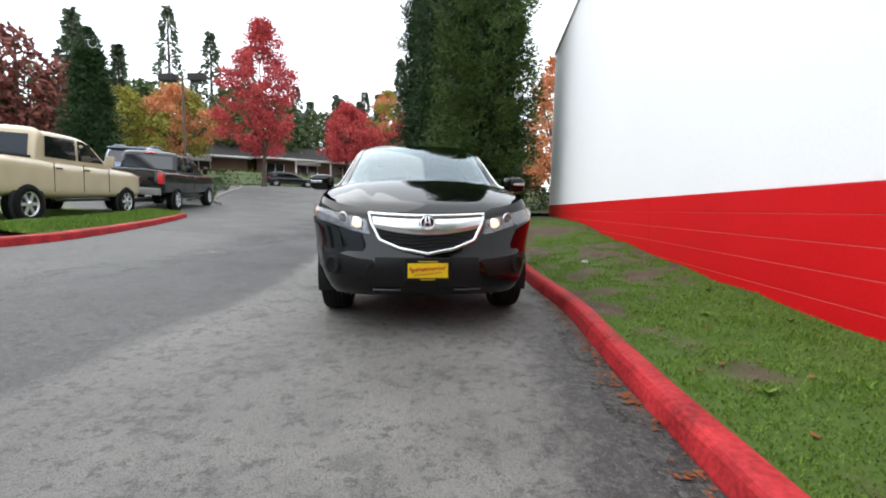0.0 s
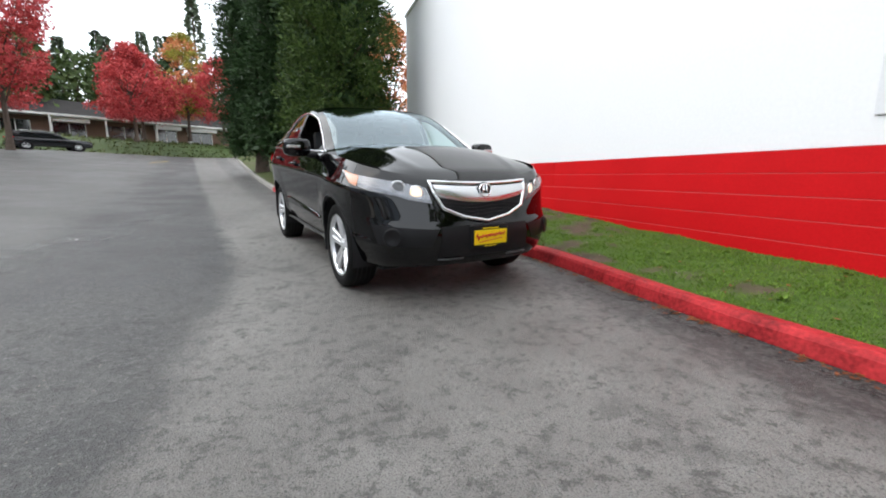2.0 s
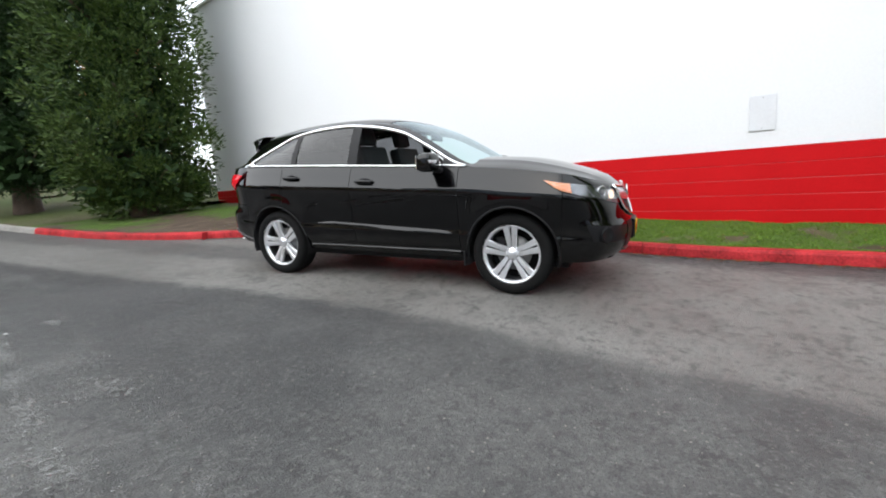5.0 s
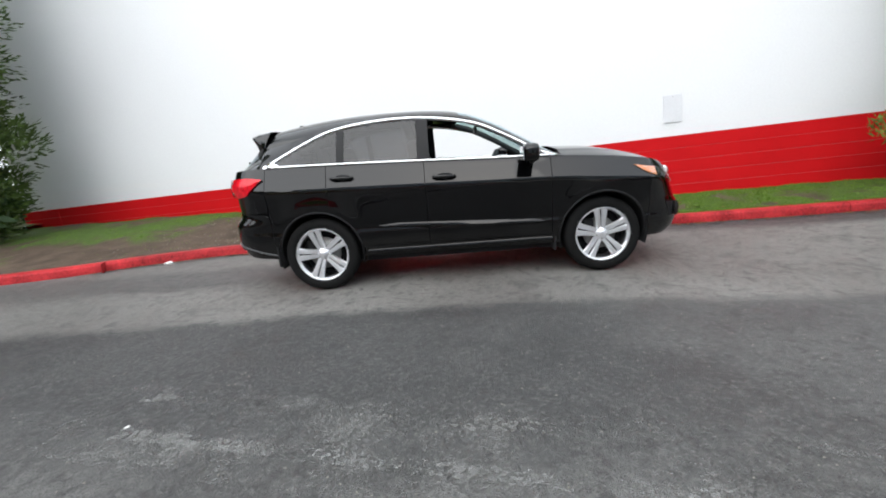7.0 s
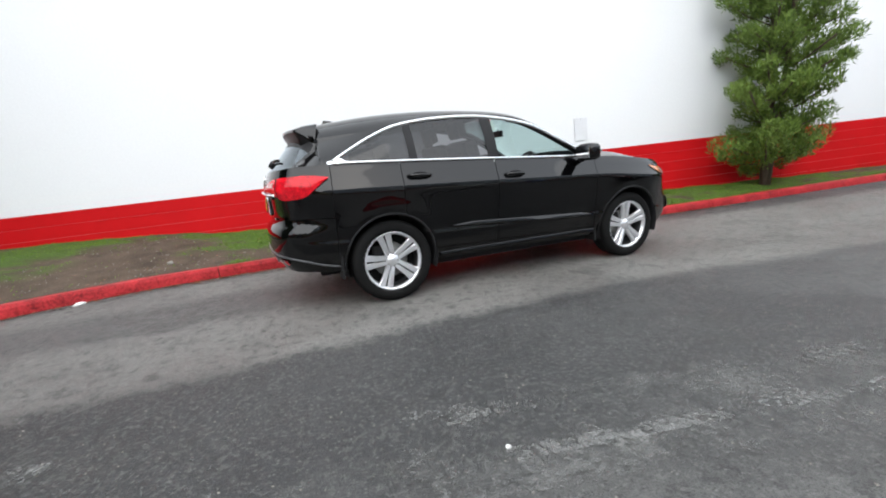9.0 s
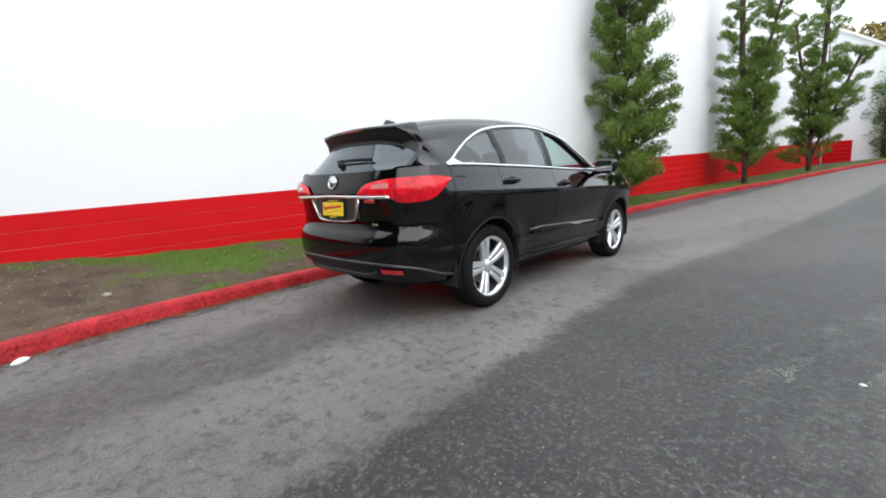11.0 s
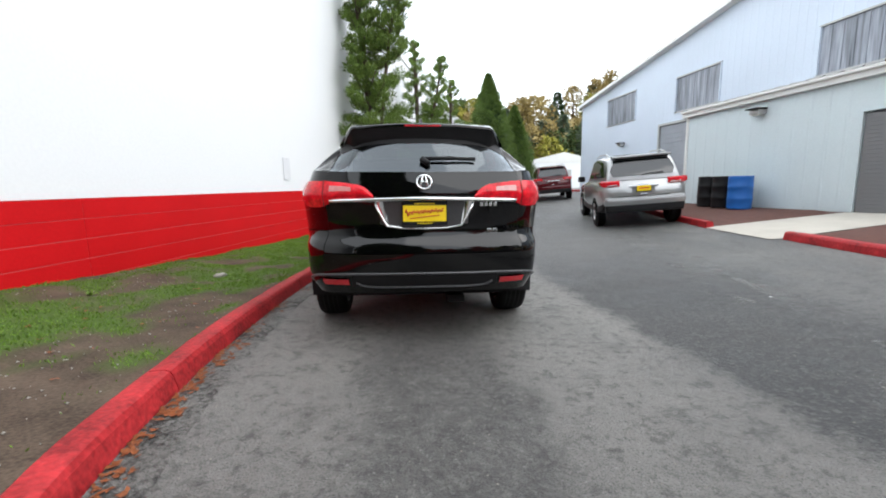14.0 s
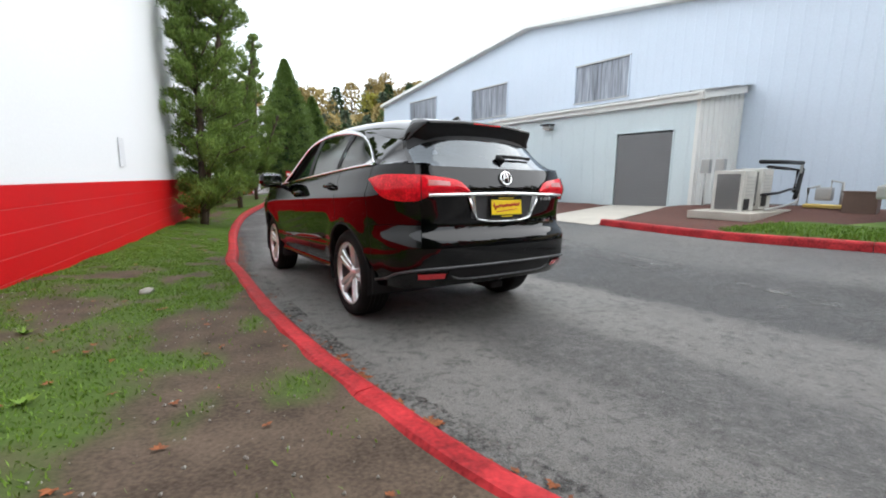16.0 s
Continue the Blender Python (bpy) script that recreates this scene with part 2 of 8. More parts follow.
def worn_paint(name, color, cover):
    """Road paint worn away in flecks, so that the asphalt shows between."""
    m = mat(name, color, 0.8, var=0.2, scale=9, fine=70, bump=0.2)
    t, b = m.node_tree, m.node_tree.nodes["Principled BSDF"]
    pos = t.nodes.new("ShaderNodeNewGeometry").outputs["Position"]
    n1, n2 = t.nodes.new("ShaderNodeTexNoise"), t.nodes.new("ShaderNodeTexNoise")
    n1.inputs["Scale"].default_value, n2.inputs["Scale"].default_value = 3.5, 42.0
    for n in (n1, n2):
        n.inputs["Detail"].default_value = 4
        t.links.new(pos, n.inputs[0])
    ad = t.nodes.new("ShaderNodeMath")
    ad.operation = "ADD"
    t.links.new(n1.outputs[0], ad.inputs[0]), t.links.new(n2.outputs[0], ad.inputs[1])
    mr = t.nodes.new("ShaderNodeMapRange")
    mr.inputs[1].default_value, mr.inputs[2].default_value = 1.18 - cover * 0.4, 1.50 - cover * 0.4
    mr.inputs[4].default_value = 0.75
    t.links.new(ad.outputs[0], mr.inputs[0])
    t.links.new(mr.outputs[0], b.inputs["Alpha"])
    return m


for dull, level in ((BLACK_PLASTIC, 0.2), (RED_WALL, 0.1), (RED_KERB, 0.12), (EARTH, 0.15)):
    dull.node_tree.nodes["Principled BSDF"].inputs["Specular IOR Level"].default_value = level
LINE_PAINT = worn_paint("worn_white_road_paint", (0.30, 0.30, 0.29), 0.52)
FAINT_PAINT = worn_paint("almost_gone_white_paint", (0.19, 0.188, 0.180), 0.40)
YELLOW_LINE = mat("worn_yellow_road_paint", (0.50, 0.36, 0.10), 0.8, var=0.3, scale=9, fine=70, bump=0.2)


# ---- mesh helpers ----
def mesh_of(name, verts, faces, material=None, smooth=False):
    me = bpy.data.meshes.new(name)
    me.from_pydata([tuple(v) for v in verts], [], faces)
    if material:
        me.materials.append(material)
    if smooth:
        me.polygons.foreach_set("use_smooth", [True] * len(me.polygons))
    me.update()
    return me


def part(name, bm, material, parent=None, label="", smooth=False):
    """Links a bmesh, or a mesh, as one object under a thing."""
    if isinstance(bm, bmesh.types.BMesh):
        me = bpy.data.meshes.new(name)
        bm.to_mesh(me)
        bm.free()
        if smooth:
            me.polygons.foreach_set("use_smooth", [True] * len(me.polygons))
    else:
        me = bm
    if material and not me.materials:
        me.materials.append(material)
    ob = new(name, me)
    if parent is not None:
        ob.parent = parent
    if label:
        ob["label"] = label
    return ob


def thing(name, m, label, category, group="", kind=""):
    ob = new(name)
    ob.matrix_world = m
    return tagged(ob, label, category, group, kind)


def box_bm(bm, cx, cy, cz, sx, sy, sz, bevel=0.0, m=None):
    r = bmesh.ops.create_cube(bm, size=1.0)
    bmesh.ops.scale(bm, vec=(sx, sy, sz), verts=r["verts"])
    if bevel:
        e = list({e for v in r["verts"] for e in v.link_edges})
        r2 = bmesh.ops.bevel(bm, geom=e, offset=bevel, segments=2, affect="EDGES", profile=0.7)
        vs = list({v for f in r2["faces"] for v in f.verts} | {v for v in r["verts"] if v.is_valid})
    else:
        vs = r["verts"]
    bmesh.ops.translate(bm, vec=(cx, cy, cz), verts=vs)
    if m is not None:
        bmesh.ops.transform(bm, matrix=m, verts=vs)
    return vs


def box(cx, cy, cz, sx, sy, sz, bevel=0.0, m=None):
    bm = bmesh.new()
    box_bm(bm, cx, cy, cz, sx, sy, sz, bevel, m)
    return bm


def lathe(profile, n=32, axis="z", m=None, close=False):
    """Turns (radius, height) pairs round an axis."""
    verts, faces = [], []
    k = len(profile)
    for i in range(n):
        a = 2 * math.pi * i / n
        for r, h in profile:
            p = (r * math.cos(a), r * math.sin(a), h)
            verts.append(Vector(p) if axis == "z" else Vector((p[2], p[0], p[1])))
    for i in range(n):
        j = (i + 1) % n
        for q in range(k if close else k - 1):
            w = (q + 1) % k
            faces.append((i * k + q, j * k + q, j * k + w, i * k + w))
    if m is not None:
        verts = [m @ v for v in verts]
    return mesh_of("lathe", verts, faces, None, True)


def tube(points, r=0.01, n=8, close=False, flat=1.0):
    """A round bar along a line of points."""
    pts = [Vector(p) for p in points]
    verts, faces = [], []
    up = Vector((0, 0, 1))
    for i, p in enumerate(pts):
        a = pts[i - 1] if i or close else p
        c = pts[(i + 1) % len(pts)] if i + 1 < len(pts) or close else p
        d = (c - a).normalized()
        s = d.cross(up)
        if s.length < 0.05:
            s = d.cross(Vector((0, 1, 0)))
        s.normalize()
        w = s.cross(d).normalized()
        for k in range(n):
            q = 2 * math.pi * k / n
            verts.append(p + s * math.cos(q) * r * flat + w * math.sin(q) * r)
    m = len(pts)
    for i in range(m if close else m - 1):
        j = (i + 1) % m
        for k in range(n):
            faces.append((i * n + k, j * n + k, j * n + (k + 1) % n, i * n + (k + 1) % n))
    if not close:
        faces.append(tuple(range(n)))
        faces.append(tuple((m - 1) * n + k for k in range(n))[::-1])
    return mesh_of("tube", verts, faces, None, True)


def joined(*bits):
    """One bmesh from several meshes or bmeshes."""
    bm = bmesh.new()
    for b in bits:
        if isinstance(b, bmesh.types.BMesh):
            me = bpy.data.meshes.new("bit")
            b.to_mesh(me)
            b.free()
            b = me
        bm.from_mesh(b)
        bpy.data.meshes.remove(b)
    return bm


def smoothstep(a, b, x):
    t = min(1.0, max(0.0, (x - a) / (b - a)))
    return t * t * (3 - 2 * t)


def curve(points, x):
    """Smooth interpolation through (x, y) pairs."""
    n = len(points)
    if x <= points[0][0]:
        return points[0][1]
    if x >= points[-1][0]:
        return points[-1][1]
    i = max(k for k in range(n - 1) if points[k][0] <= x)
    x0, y0 = points[i]
    x1, y1 = points[i + 1]
    m0 = (y1 - points[i - 1][1]) / (x1 - points[i - 1][0]) if i else (y1 - y0) / (x1 - x0)
    m1 = (points[i + 2][1] - y0) / (points[i + 2][0] - x0) if i + 2 < n else (y1 - y0) / (x1 - x0)
    h = x1 - x0
    t = (x - x0) / h
    return (2 * t**3 - 3 * t**2 + 1) * y0 + (t**3 - 2 * t**2 + t) * h * m0 + (3 * t**2 - 2 * t**3) * y1 + (t**3 - t**2) * h * m1


# ---- ground ----
CAR_YAW = 11.3
CT, ST = math.cos(radians(CAR_YAW)), math.sin(radians(CAR_YAW))


def slope_line(v):
    if v > 8:
        return 0.294 + 0.0367 * (v - 8) + 0.00175 * min(v - 8, 16) ** 2 + 0.056 * max(0, min(v, 34) - 24)
    if v > -2:
        return 0.0367 * v
    d = min(-2 - v, 4)
    return -0.0734 - (0.0367 * d - 0.5 * 0.0367 / 4 * d * d) + 0.005 * min(max(0, -6 - v), 30)


def ground_z(x, y):
    u, v = x * CT + y * ST, -x * ST + y * CT
    k = 0.074 - 0.034 * smoothstep(-2, 6, v)
    return slope_line(min(v, 60)) + 0.0122 * max(-3, min(3, u)) + k * min(9, max(0, -u - 1.5))


def spaced(lo, hi, near, fine_step, grow):
    out, s, p = [0.0], fine_step, 0.0
    while p < hi:
        p += s
        out.append(p)
        if p > near:
            s *= grow
    neg, s, p = [], fine_step, 0.0
    while p > lo:
        p -= s
        neg.append(p)
        if p < -near:
            s *= grow
    return neg[::-1] + out


gx, gy = spaced(-700, 700, 12, 0.5, 1.16), spaced(-700, 700, 24, 0.5, 1.16)
gv = [(x, y, ground_z(x, y)) for y in gy for x in gx]
gf = [(j * len(gx) + i, j * len(gx) + i + 1, (j + 1) * len(gx) + i + 1, (j + 1) * len(gx) + i) for j in range(len(gy) - 1) for i in range(len(gx) - 1)]
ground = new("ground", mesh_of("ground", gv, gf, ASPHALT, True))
tagged(ground, "old patched grey asphalt of the car park lane", "asphalt", kind="structure")

# ---- the kerb, the lawn and the wall beside the car ----
KERB = [(-7.2, 44.0), (-5.6, 33.0), (-3.95, 23.4), (-2.7, 16.0), (-1.72, 10.1), (-1.25, 7.3), (-0.62, 5.6), (-0.02, 4.75), (0.46, 3.9), (0.73, 3.1),
        (0.92, 2.4), (1.17, 1.2), (1.41, -0.3), (1.58, -1.3), (1.63, -2.05), (1.67, -2.9), (1.74, -3.9), (1.84, -5.5), (1.88, -8.0), (1.78, -11.0), (1.35, -15.0),
        (0.62, -19.5), (-0.7, -22.6), (-3.0, -24.2), (-6.5, -25.0), (-14.0, -25.6)]


def spline(points, step):
    """Even points on a smooth line through the given ones."""
    out = []
    P = [Vector(p) for p in points]
    for i in range(len(P) - 1):
        a, b, c, d = P[max(0, i - 1)], P[i], P[i + 1], P[min(len(P) - 1, i + 2)]
        n = max(1, int((c - b).length / step))
        for k in range(n):
            t = k / n
            out.append(0.5 * ((2 * b) + (c - a) * t + (2 * a - 5 * b + 4 * c - d) * t * t + (3 * b - a - 3 * c + d) * t**3))
    out.append(P[-1])
    return out


KLINE = spline(KERB, 0.15)


def kerb_mesh(line, height, width, side, wobble=0.006, base=None):
    """A kerb stone: sloped face, rounded top edges, uneven line. line: points on its road edge."""
    prof = [(0.0, -0.12), (0.0, 0.015), (0.018, height - 0.035), (0.034, height - 0.010), (0.058, height), (width - 0.03, height + 0.002), (width - 0.006, height - 0.014), (width, -0.12)]
    verts, faces = [], []
    k = len(prof)
    for i, p in enumerate(line):
        d = (line[min(i + 1, len(line) - 1)] - line[max(i - 1, 0)]).normalized()
        nrm = Vector((-d.y, d.x)) * side
        z0 = ground_z(p.x, p.y) if base is None else base
        for q, (o, h) in enumerate(prof):
            w = noise.noise(Vector((p.x * 2.1, p.y * 2.1, q * 3.7))) * wobble * (1 if h > 0 else 0)
            verts.append((p.x + nrm.x * (o + w), p.y + nrm.y * (o + w), z0 + h + w))
    for i in range(len(line) - 1):
        for q in range(k - 1):
            f = (i * k + q, i * k + q + 1, (i + 1) * k + q + 1, (i + 1) * k + q)
            faces.append(f if side > 0 else f[::-1])
    faces.append(tuple(range(k))[:: 1 if side > 0 else -1])
    faces.append(tuple((len(line) - 1) * k + q for q in range(k))[:: -1 if side > 0 else 1])
    return mesh_of("kerb_stone", verts, faces, None, False)


def kerb_run(name, line, height, width, side, cuts, label, paint):
    """A row of kerb stones with open joints; cuts: y where a joint runs."""
    top = thing(name, Matrix.Identity(4), label, "kerb", kind="structure")
    run, runs = [line[0]], []
    for a, b in zip(line, line[1:]):
        hit = [c for c in cuts if (a.y - c) * (b.y - c) < 0]
        if hit:
            t = (hit[0] - a.y) / (b.y - a.y)
            p, d = a.lerp(b, t), (b - a).normalized()
            run.append(p - d * 0.004)
            runs.append(run)
            run = [p + d * 0.004]
        run.append(b)
    runs.append(run)
    for r in runs:
        if len(r) > 1:
            mid = r[len(r) // 2]
            part("kerb_stone", kerb_mesh(r, height, width, side), paint(mid), top)
    return top


kerb_run("kerb_by_wall", KLINE, 0.125, 0.165, 1, [40, 36, 32, 28, 24, 20.5, 17, 13.5, 10.07, 7.4, 5.0, 3.12, 0.5, -2.07, -4.9, -8, -11, -14, -17, -20, -22],
         "worn red-painted concrete kerb with open joints", lambda p: GREY_KERB if p.y > 10.1 else RED_KERB)

WALL_X, WALL_TOP, BAND_Z = 3.22, 6.7, 1.10
WALL_BASE = [(-30, 0.0), (-13, -0.02), (-9, 0.02), (-6, 0.10), (-4, 0.14), (-2, 0.17), (0, 0.25), (2, 0.35), (3.2, 0.42), (4.5, 0.53), (6.2, 0.62), (9, 0.68), (12, 0.72), (16, 0.9), (30, 1.7), (44, 3.2)]


def kerb_x(y):
    """The kerb's road edge at y, for the stretch that runs along the wall."""
    for a, b in zip(KLINE, KLINE[1:]):
        if (a.y - y) * (b.y - y) <= 0 and a.y != b.y:
            return a.x + (b.x - a.x) * (y - a.y) / (b.y - a.y)
    return KLINE[-1].x


def verge_z(x, y):
    kx = kerb_x(y)
    g = ground_z(kx, y) + 0.125
    t = min(1.2, max(0.0, (x - kx - 0.15) / (WALL_X - kx - 0.15)))
    b = curve(WALL_BASE, y)
    s = smoothstep(0, 1, t)
    return g * (1 - s) + b * s - 0.012 + 0.035 * noise.noise(Vector((x * 1.7, y * 1.7, 3))) * smoothstep(0, 0.25, t) + 0.012 * noise.noise(Vector((x * 7, y * 7, 9)))


def lawn_amount(x, y):
    """How far grass covers the soil: thin strips and clumps towards the rear of the car, a closed sward in front of it."""
    kx = kerb_x(y)
    t = (x - kx) / max(0.5, WALL_X - kx)
    n = noise.noise(Vector((x * 0.9, y * 0.55, 1.0))) + 0.6 * noise.noise(Vector((x * 2.6, y * 2.2, 5.0)))
    bare = 0.05 + 0.08 * smoothstep(0.2, 2.6, y) * smoothstep(9.5, 7.5, y) + 0.42 * smoothstep(1.4, -1.2, abs(t - 0.62) * 4) * smoothstep(-7.5, -2.0, y)
    bare += 0.85 * smoothstep(0.52, 0.26, t) * smoothstep(0.9, 2.4, y) * smoothstep(9.0, 6.0, y)
    n += 0.5 * noise.noise(Vector((x * 5.0, y * 4.2, 7.0)))
    return smoothstep(-0.12, 0.30, 0.44 - bare * 1.10 + n * 0.92)


vys = [-24.0 + 0.16 * i for i in range(int((13.0 + 24.0) / 0.16) + 1)]
vrow = 26
vv, vf, va = [], [], []
for y in vys:
    kx = kerb_x(y)
    for k in range(vrow):
        x = kx + 0.15 + (WALL_X + 0.05 - kx - 0.15) * k / (vrow - 1)
        vv.append((x, y, verge_z(x, y)))
        va.append(lawn_amount(x, y))
for j in range(len(vys) - 1):
    for k in range(vrow - 1):
        vf.append((j * vrow + k, j * vrow + k + 1, (j + 1) * vrow + k + 1, (j + 1) * vrow + k))
vm = mesh_of("lawn", vv, vf, EARTH, True)
vm.attributes.new("lawn", "FLOAT", "POINT").data.foreach_set("value", va)
tagged(new("lawn", vm), "thin patchy lawn with bare brown earth between kerb and wall", "lawn", kind="structure")

wall = thing("wall_by_car", Matrix.Identity(4), "tall white painted wall over a red block base", "wall", kind="structure")
W_Y0, W_Y1 = -26.4, 11.55
part("wall_body", box(WALL_X + 0.165, (W_Y0 + W_Y1) / 2, (BAND_Z + WALL_TOP) / 2, 0.31, W_Y1 - W_Y0, WALL_TOP - BAND_Z, 0.012), WHITE_WALL, wall)
part("wall_core", box(WALL_X + 0.152, (W_Y0 + W_Y1) / 2, (BAND_Z - 0.8) / 2, 0.30, W_Y1 - W_Y0 - 0.02, BAND_Z + 0.8 - 0.006), MORTAR, wall)
part("wall_cap", box(WALL_X + 0.16, (W_Y0 + W_Y1) / 2, WALL_TOP + 0.04, 0.42, W_Y1 - W_Y0 + 0.1, 0.08, 0.015), TRIM_WHITE, wall)
for k in range(8):
    y0 = W_Y0
    while y0 < W_Y1 - 0.1:
        y1 = min(W_Y1, y0 + 9.2)
        part("block_course", box(WALL_X + 0.012, (y0 + y1) / 2, BAND_Z - 0.203 * (k + 0.5), 0.03, y1 - y0 - 0.004, 0.197 + (0.003 if k == 0 else 0), 0.005), RED_WALL, wall)
        y0 = y1
part("end_wall", box(WALL_X + 6.2, W_Y1 - 0.152, 3.2, 11.7, 0.30, WALL_TOP + 0.2, 0.01), WHITE_WALL, wall)
part("end_wall", box(WALL_X + 6.2, W_Y0 + 0.152, 3.2, 11.7, 0.30, WALL_TOP + 0.2, 0.01), WHITE_WALL, wall)
part("roof", box(WALL_X + 6.2, (W_Y0 + W_Y1) / 2, WALL_TOP - 0.25, 11.7, W_Y1 - W_Y0 - 0.7, 0.15), GREY_METAL, wall)

# the block that steps out at the far end of the wall, under a sloping roof edge
FX0, FX1, FY0, FY1 = 1.00, 3.20, -36.0, -26.5
fv = [(x, y, z) for y in (FY1, FY0) for x, z in ((FX0, -0.4), (FX1, -0.4), (FX1, 6.75), (FX0, 5.25))]
part("end_block", mesh_of("end_block", fv, [(0, 3, 2, 1), (4, 5, 6, 7), (0, 4, 7, 3), (1, 2, 6, 5), (3, 7, 6, 2), (0, 1, 5, 4)]), WHITE_WALL, wall)
part("roof_edge", box(0, 0, 0, 2.75, 0.14, 0.12, 0.01, Matrix.Translation(((FX0 + FX1) / 2, FY1 + 0.06, 6.06)) @ Matrix.Rotation(-math.atan2(1.5, FX1 - FX0), 4, "Y")), TRIM_WHITE, wall)
for k in range(6):
    part("block_course", box((2.03 + FX1) / 2, FY1 + 0.012, BAND_Z - 0.203 * (k + 0.5), FX1 - 2.03, 0.03, 0.199, 0.005), RED_WALL, wall)

# flat grey cover plate on the wall
plate = thing("wall_cover_plate", pose(WALL_X - 0.004, -3.155, 1.54), "blank pale grey metal cover plate screwed to the white wall", "cover plate")
part("sheet", box(0, 0, 0, 0.012, 0.275, 0.435, 0.005), PLATE_GREY, plate)
for sy, sz in ((0.0, 0.19), (0.0, -0.19)):
    part("screw", lathe([(0.0, 0.004), (0.006, 0.003), (0.007, 0.0)], 10, "x", pose(-0.006, sy, sz, 0, 180, 0)), GREY_METAL, plate)

# ---- the metal building across the lane ----
BM = pose(-8.7, -4.3, 0, 0, 0, 14)
bld = thing("metal_building", BM, "pale blue corrugated metal building with low annex and high windows", "building", kind="structure")


def siding(y0, y1, z0, z1, x, pitch=0.3, depth=0.018, top=None):
    """Ribbed sheet standing on y0..y1; top(y) gives its upper edge."""
    verts, faces, ys = [], [], []
    y = y0
    while y < y1 - 1e-6:
        ys += [(y, 0), (y + pitch * 0.80, 0), (y + pitch * 0.85, depth), (y + pitch * 0.95, depth)]
        y += pitch
    ys.append((y1, 0))
    ys = [q for q in ys if q[0] <= y1]
    for yy, d in ys:
        verts += [(x + d, yy, z0), (x + d, yy, top(yy) if top else z1)]
    for i in range(len(ys) - 1):
        faces.append((2 * i, 2 * i + 2, 2 * i + 3, 2 * i + 1))
    return mesh_of("siding", verts, faces)


# annex: local x out of the wall, y along it
A0, A1, AZ0, AZ1 = -6.13, 1.40, 0.2, 3.22
MAIN_X = -2.74
for y0, y1, z0, z1 in ((A0, -0.80, AZ0, AZ1), (0.82, A1, AZ0, AZ1), (-0.80, 0.82, 2.52, AZ1)):
    part("annex_sheet", siding(y0, y1, z0, z1, 0.0, 0.42, 0.006), SIDING_LOW, bld)
part("annex_core", joined(box(-0.06, (A0 - 0.80) / 2, 1.7, 0.1, -0.80 - A0, 3.0), box(-0.06, (A1 + 0.82) / 2, 1.7, 0.1, A1 - 0.82, 3.0), box(-0.06, 0.01, 2.87, 0.1, 1.6, 0.66)), SIDING_LOW, bld)
side = siding(0.0, 2.72, AZ0, 3.3, 0.0, 0.3, 0.02, lambda q: 3.36 + 0.17 * q)
sm = Matrix.Translation((0, A1, 0)) @ Matrix.Rotation(radians(90), 4, "Z")
side.transform(sm)
part("annex_side", side, TRIM_WHITE, bld)
side2 = siding(0.0, 2.72, AZ0, 3.3, 0.0, 0.3, 0.02, lambda q: 3.36 + 0.17 * (2.72 - q))
side2.transform(Matrix.Translation((-2.72, A0, 0)) @ Matrix.Rotation(radians(-90), 4, "Z"))
part("annex_side", side2, SIDING_LOW, bld)
part("eave_fascia", box(0.08, (A0 + A1) / 2, 3.30, 0.10, A1 - A0 + 0.35, 0.19, 0.012), TRIM_WHITE, bld)
part("eave_gutter", box(0.14, (A0 + A1) / 2, 3.37, 0.12, A1 - A0 + 0.35, 0.07, 0.02), TRIM_WHITE, bld)
part("rake_fascia", box(-1.28, 0, 0, 2.8, 0.10, 0.19, 0.012, Matrix.Translation((0.1, A1 + 0.09, 3.31)) @ Matrix.Rotation(radians(9.8), 4, "Y")), TRIM_WHITE, bld)
roofa = siding(A0 - 0.2, A1 + 0.2, 0, 3.0, 0.0, 0.4, 0.035)
roofa.transform(Matrix.Translation((0.2, 0, 3.40)) @ Matrix.Rotation(radians(-80), 4, "Y"))
part("annex_roof", roofa, GREY_METAL, bld)
part("corner_trim", box(0.012, A1 + 0.01, 1.72, 0.08, 0.09, 3.04, 0.006), TRIM_WHITE, bld)
part("corner_trim", box(0.012, A0 - 0.01, 1.72, 0.08, 0.09, 3.04, 0.006), TRIM_WHITE, bld)
gdoor = part("roller_door", box(-0.035, 0.01, 1.44, 0.03, 1.58, 2.1), DOOR_GREY, bld, "flat grey painted steel door")
for k in range(26):
    part("slat", box(-0.014, 0.01, 0.43 + 0.08 * k, 0.02, 1.56, 0.074, 0.006), DOOR_GREY, gdoor)
for yy in (-0.815, 0.835):
    part("door_frame", box(0.008, yy, 1.46, 0.05, 0.035, 2.16, 0.006), SIDING_LOW, bld)
part("door_frame", box(0.008, 0.01, 2.545, 0.05, 1.69, 0.035, 0.006), SIDING_LOW, bld)


def wall_lamp(m, label):
    w = thing("wall_lamp", m, label, "wall lamp")
    part("housing", box(0.12, 0, 0.05, 0.24, 0.30, 0.13, 0.03), GREY_METAL, w)
    part("hood", box(0.17, 0, 0.13, 0.34, 0.36, 0.035, 0.012), BLACK_PLASTIC, w)
    part("lens", box(0.14, 0, -0.025, 0.16, 0.22, 0.02, 0.008), TRIM_WHITE, w)
    return w


wall_lamp(BM @ pose(0.01, -3.32, 2.88), "grey box floodlight under the annex eave")

# main gable wall: local offset of its own axis
ML = -3.34
def gable(y):
    return 7.52 - 0.128 * abs(y - ML + 3.65)


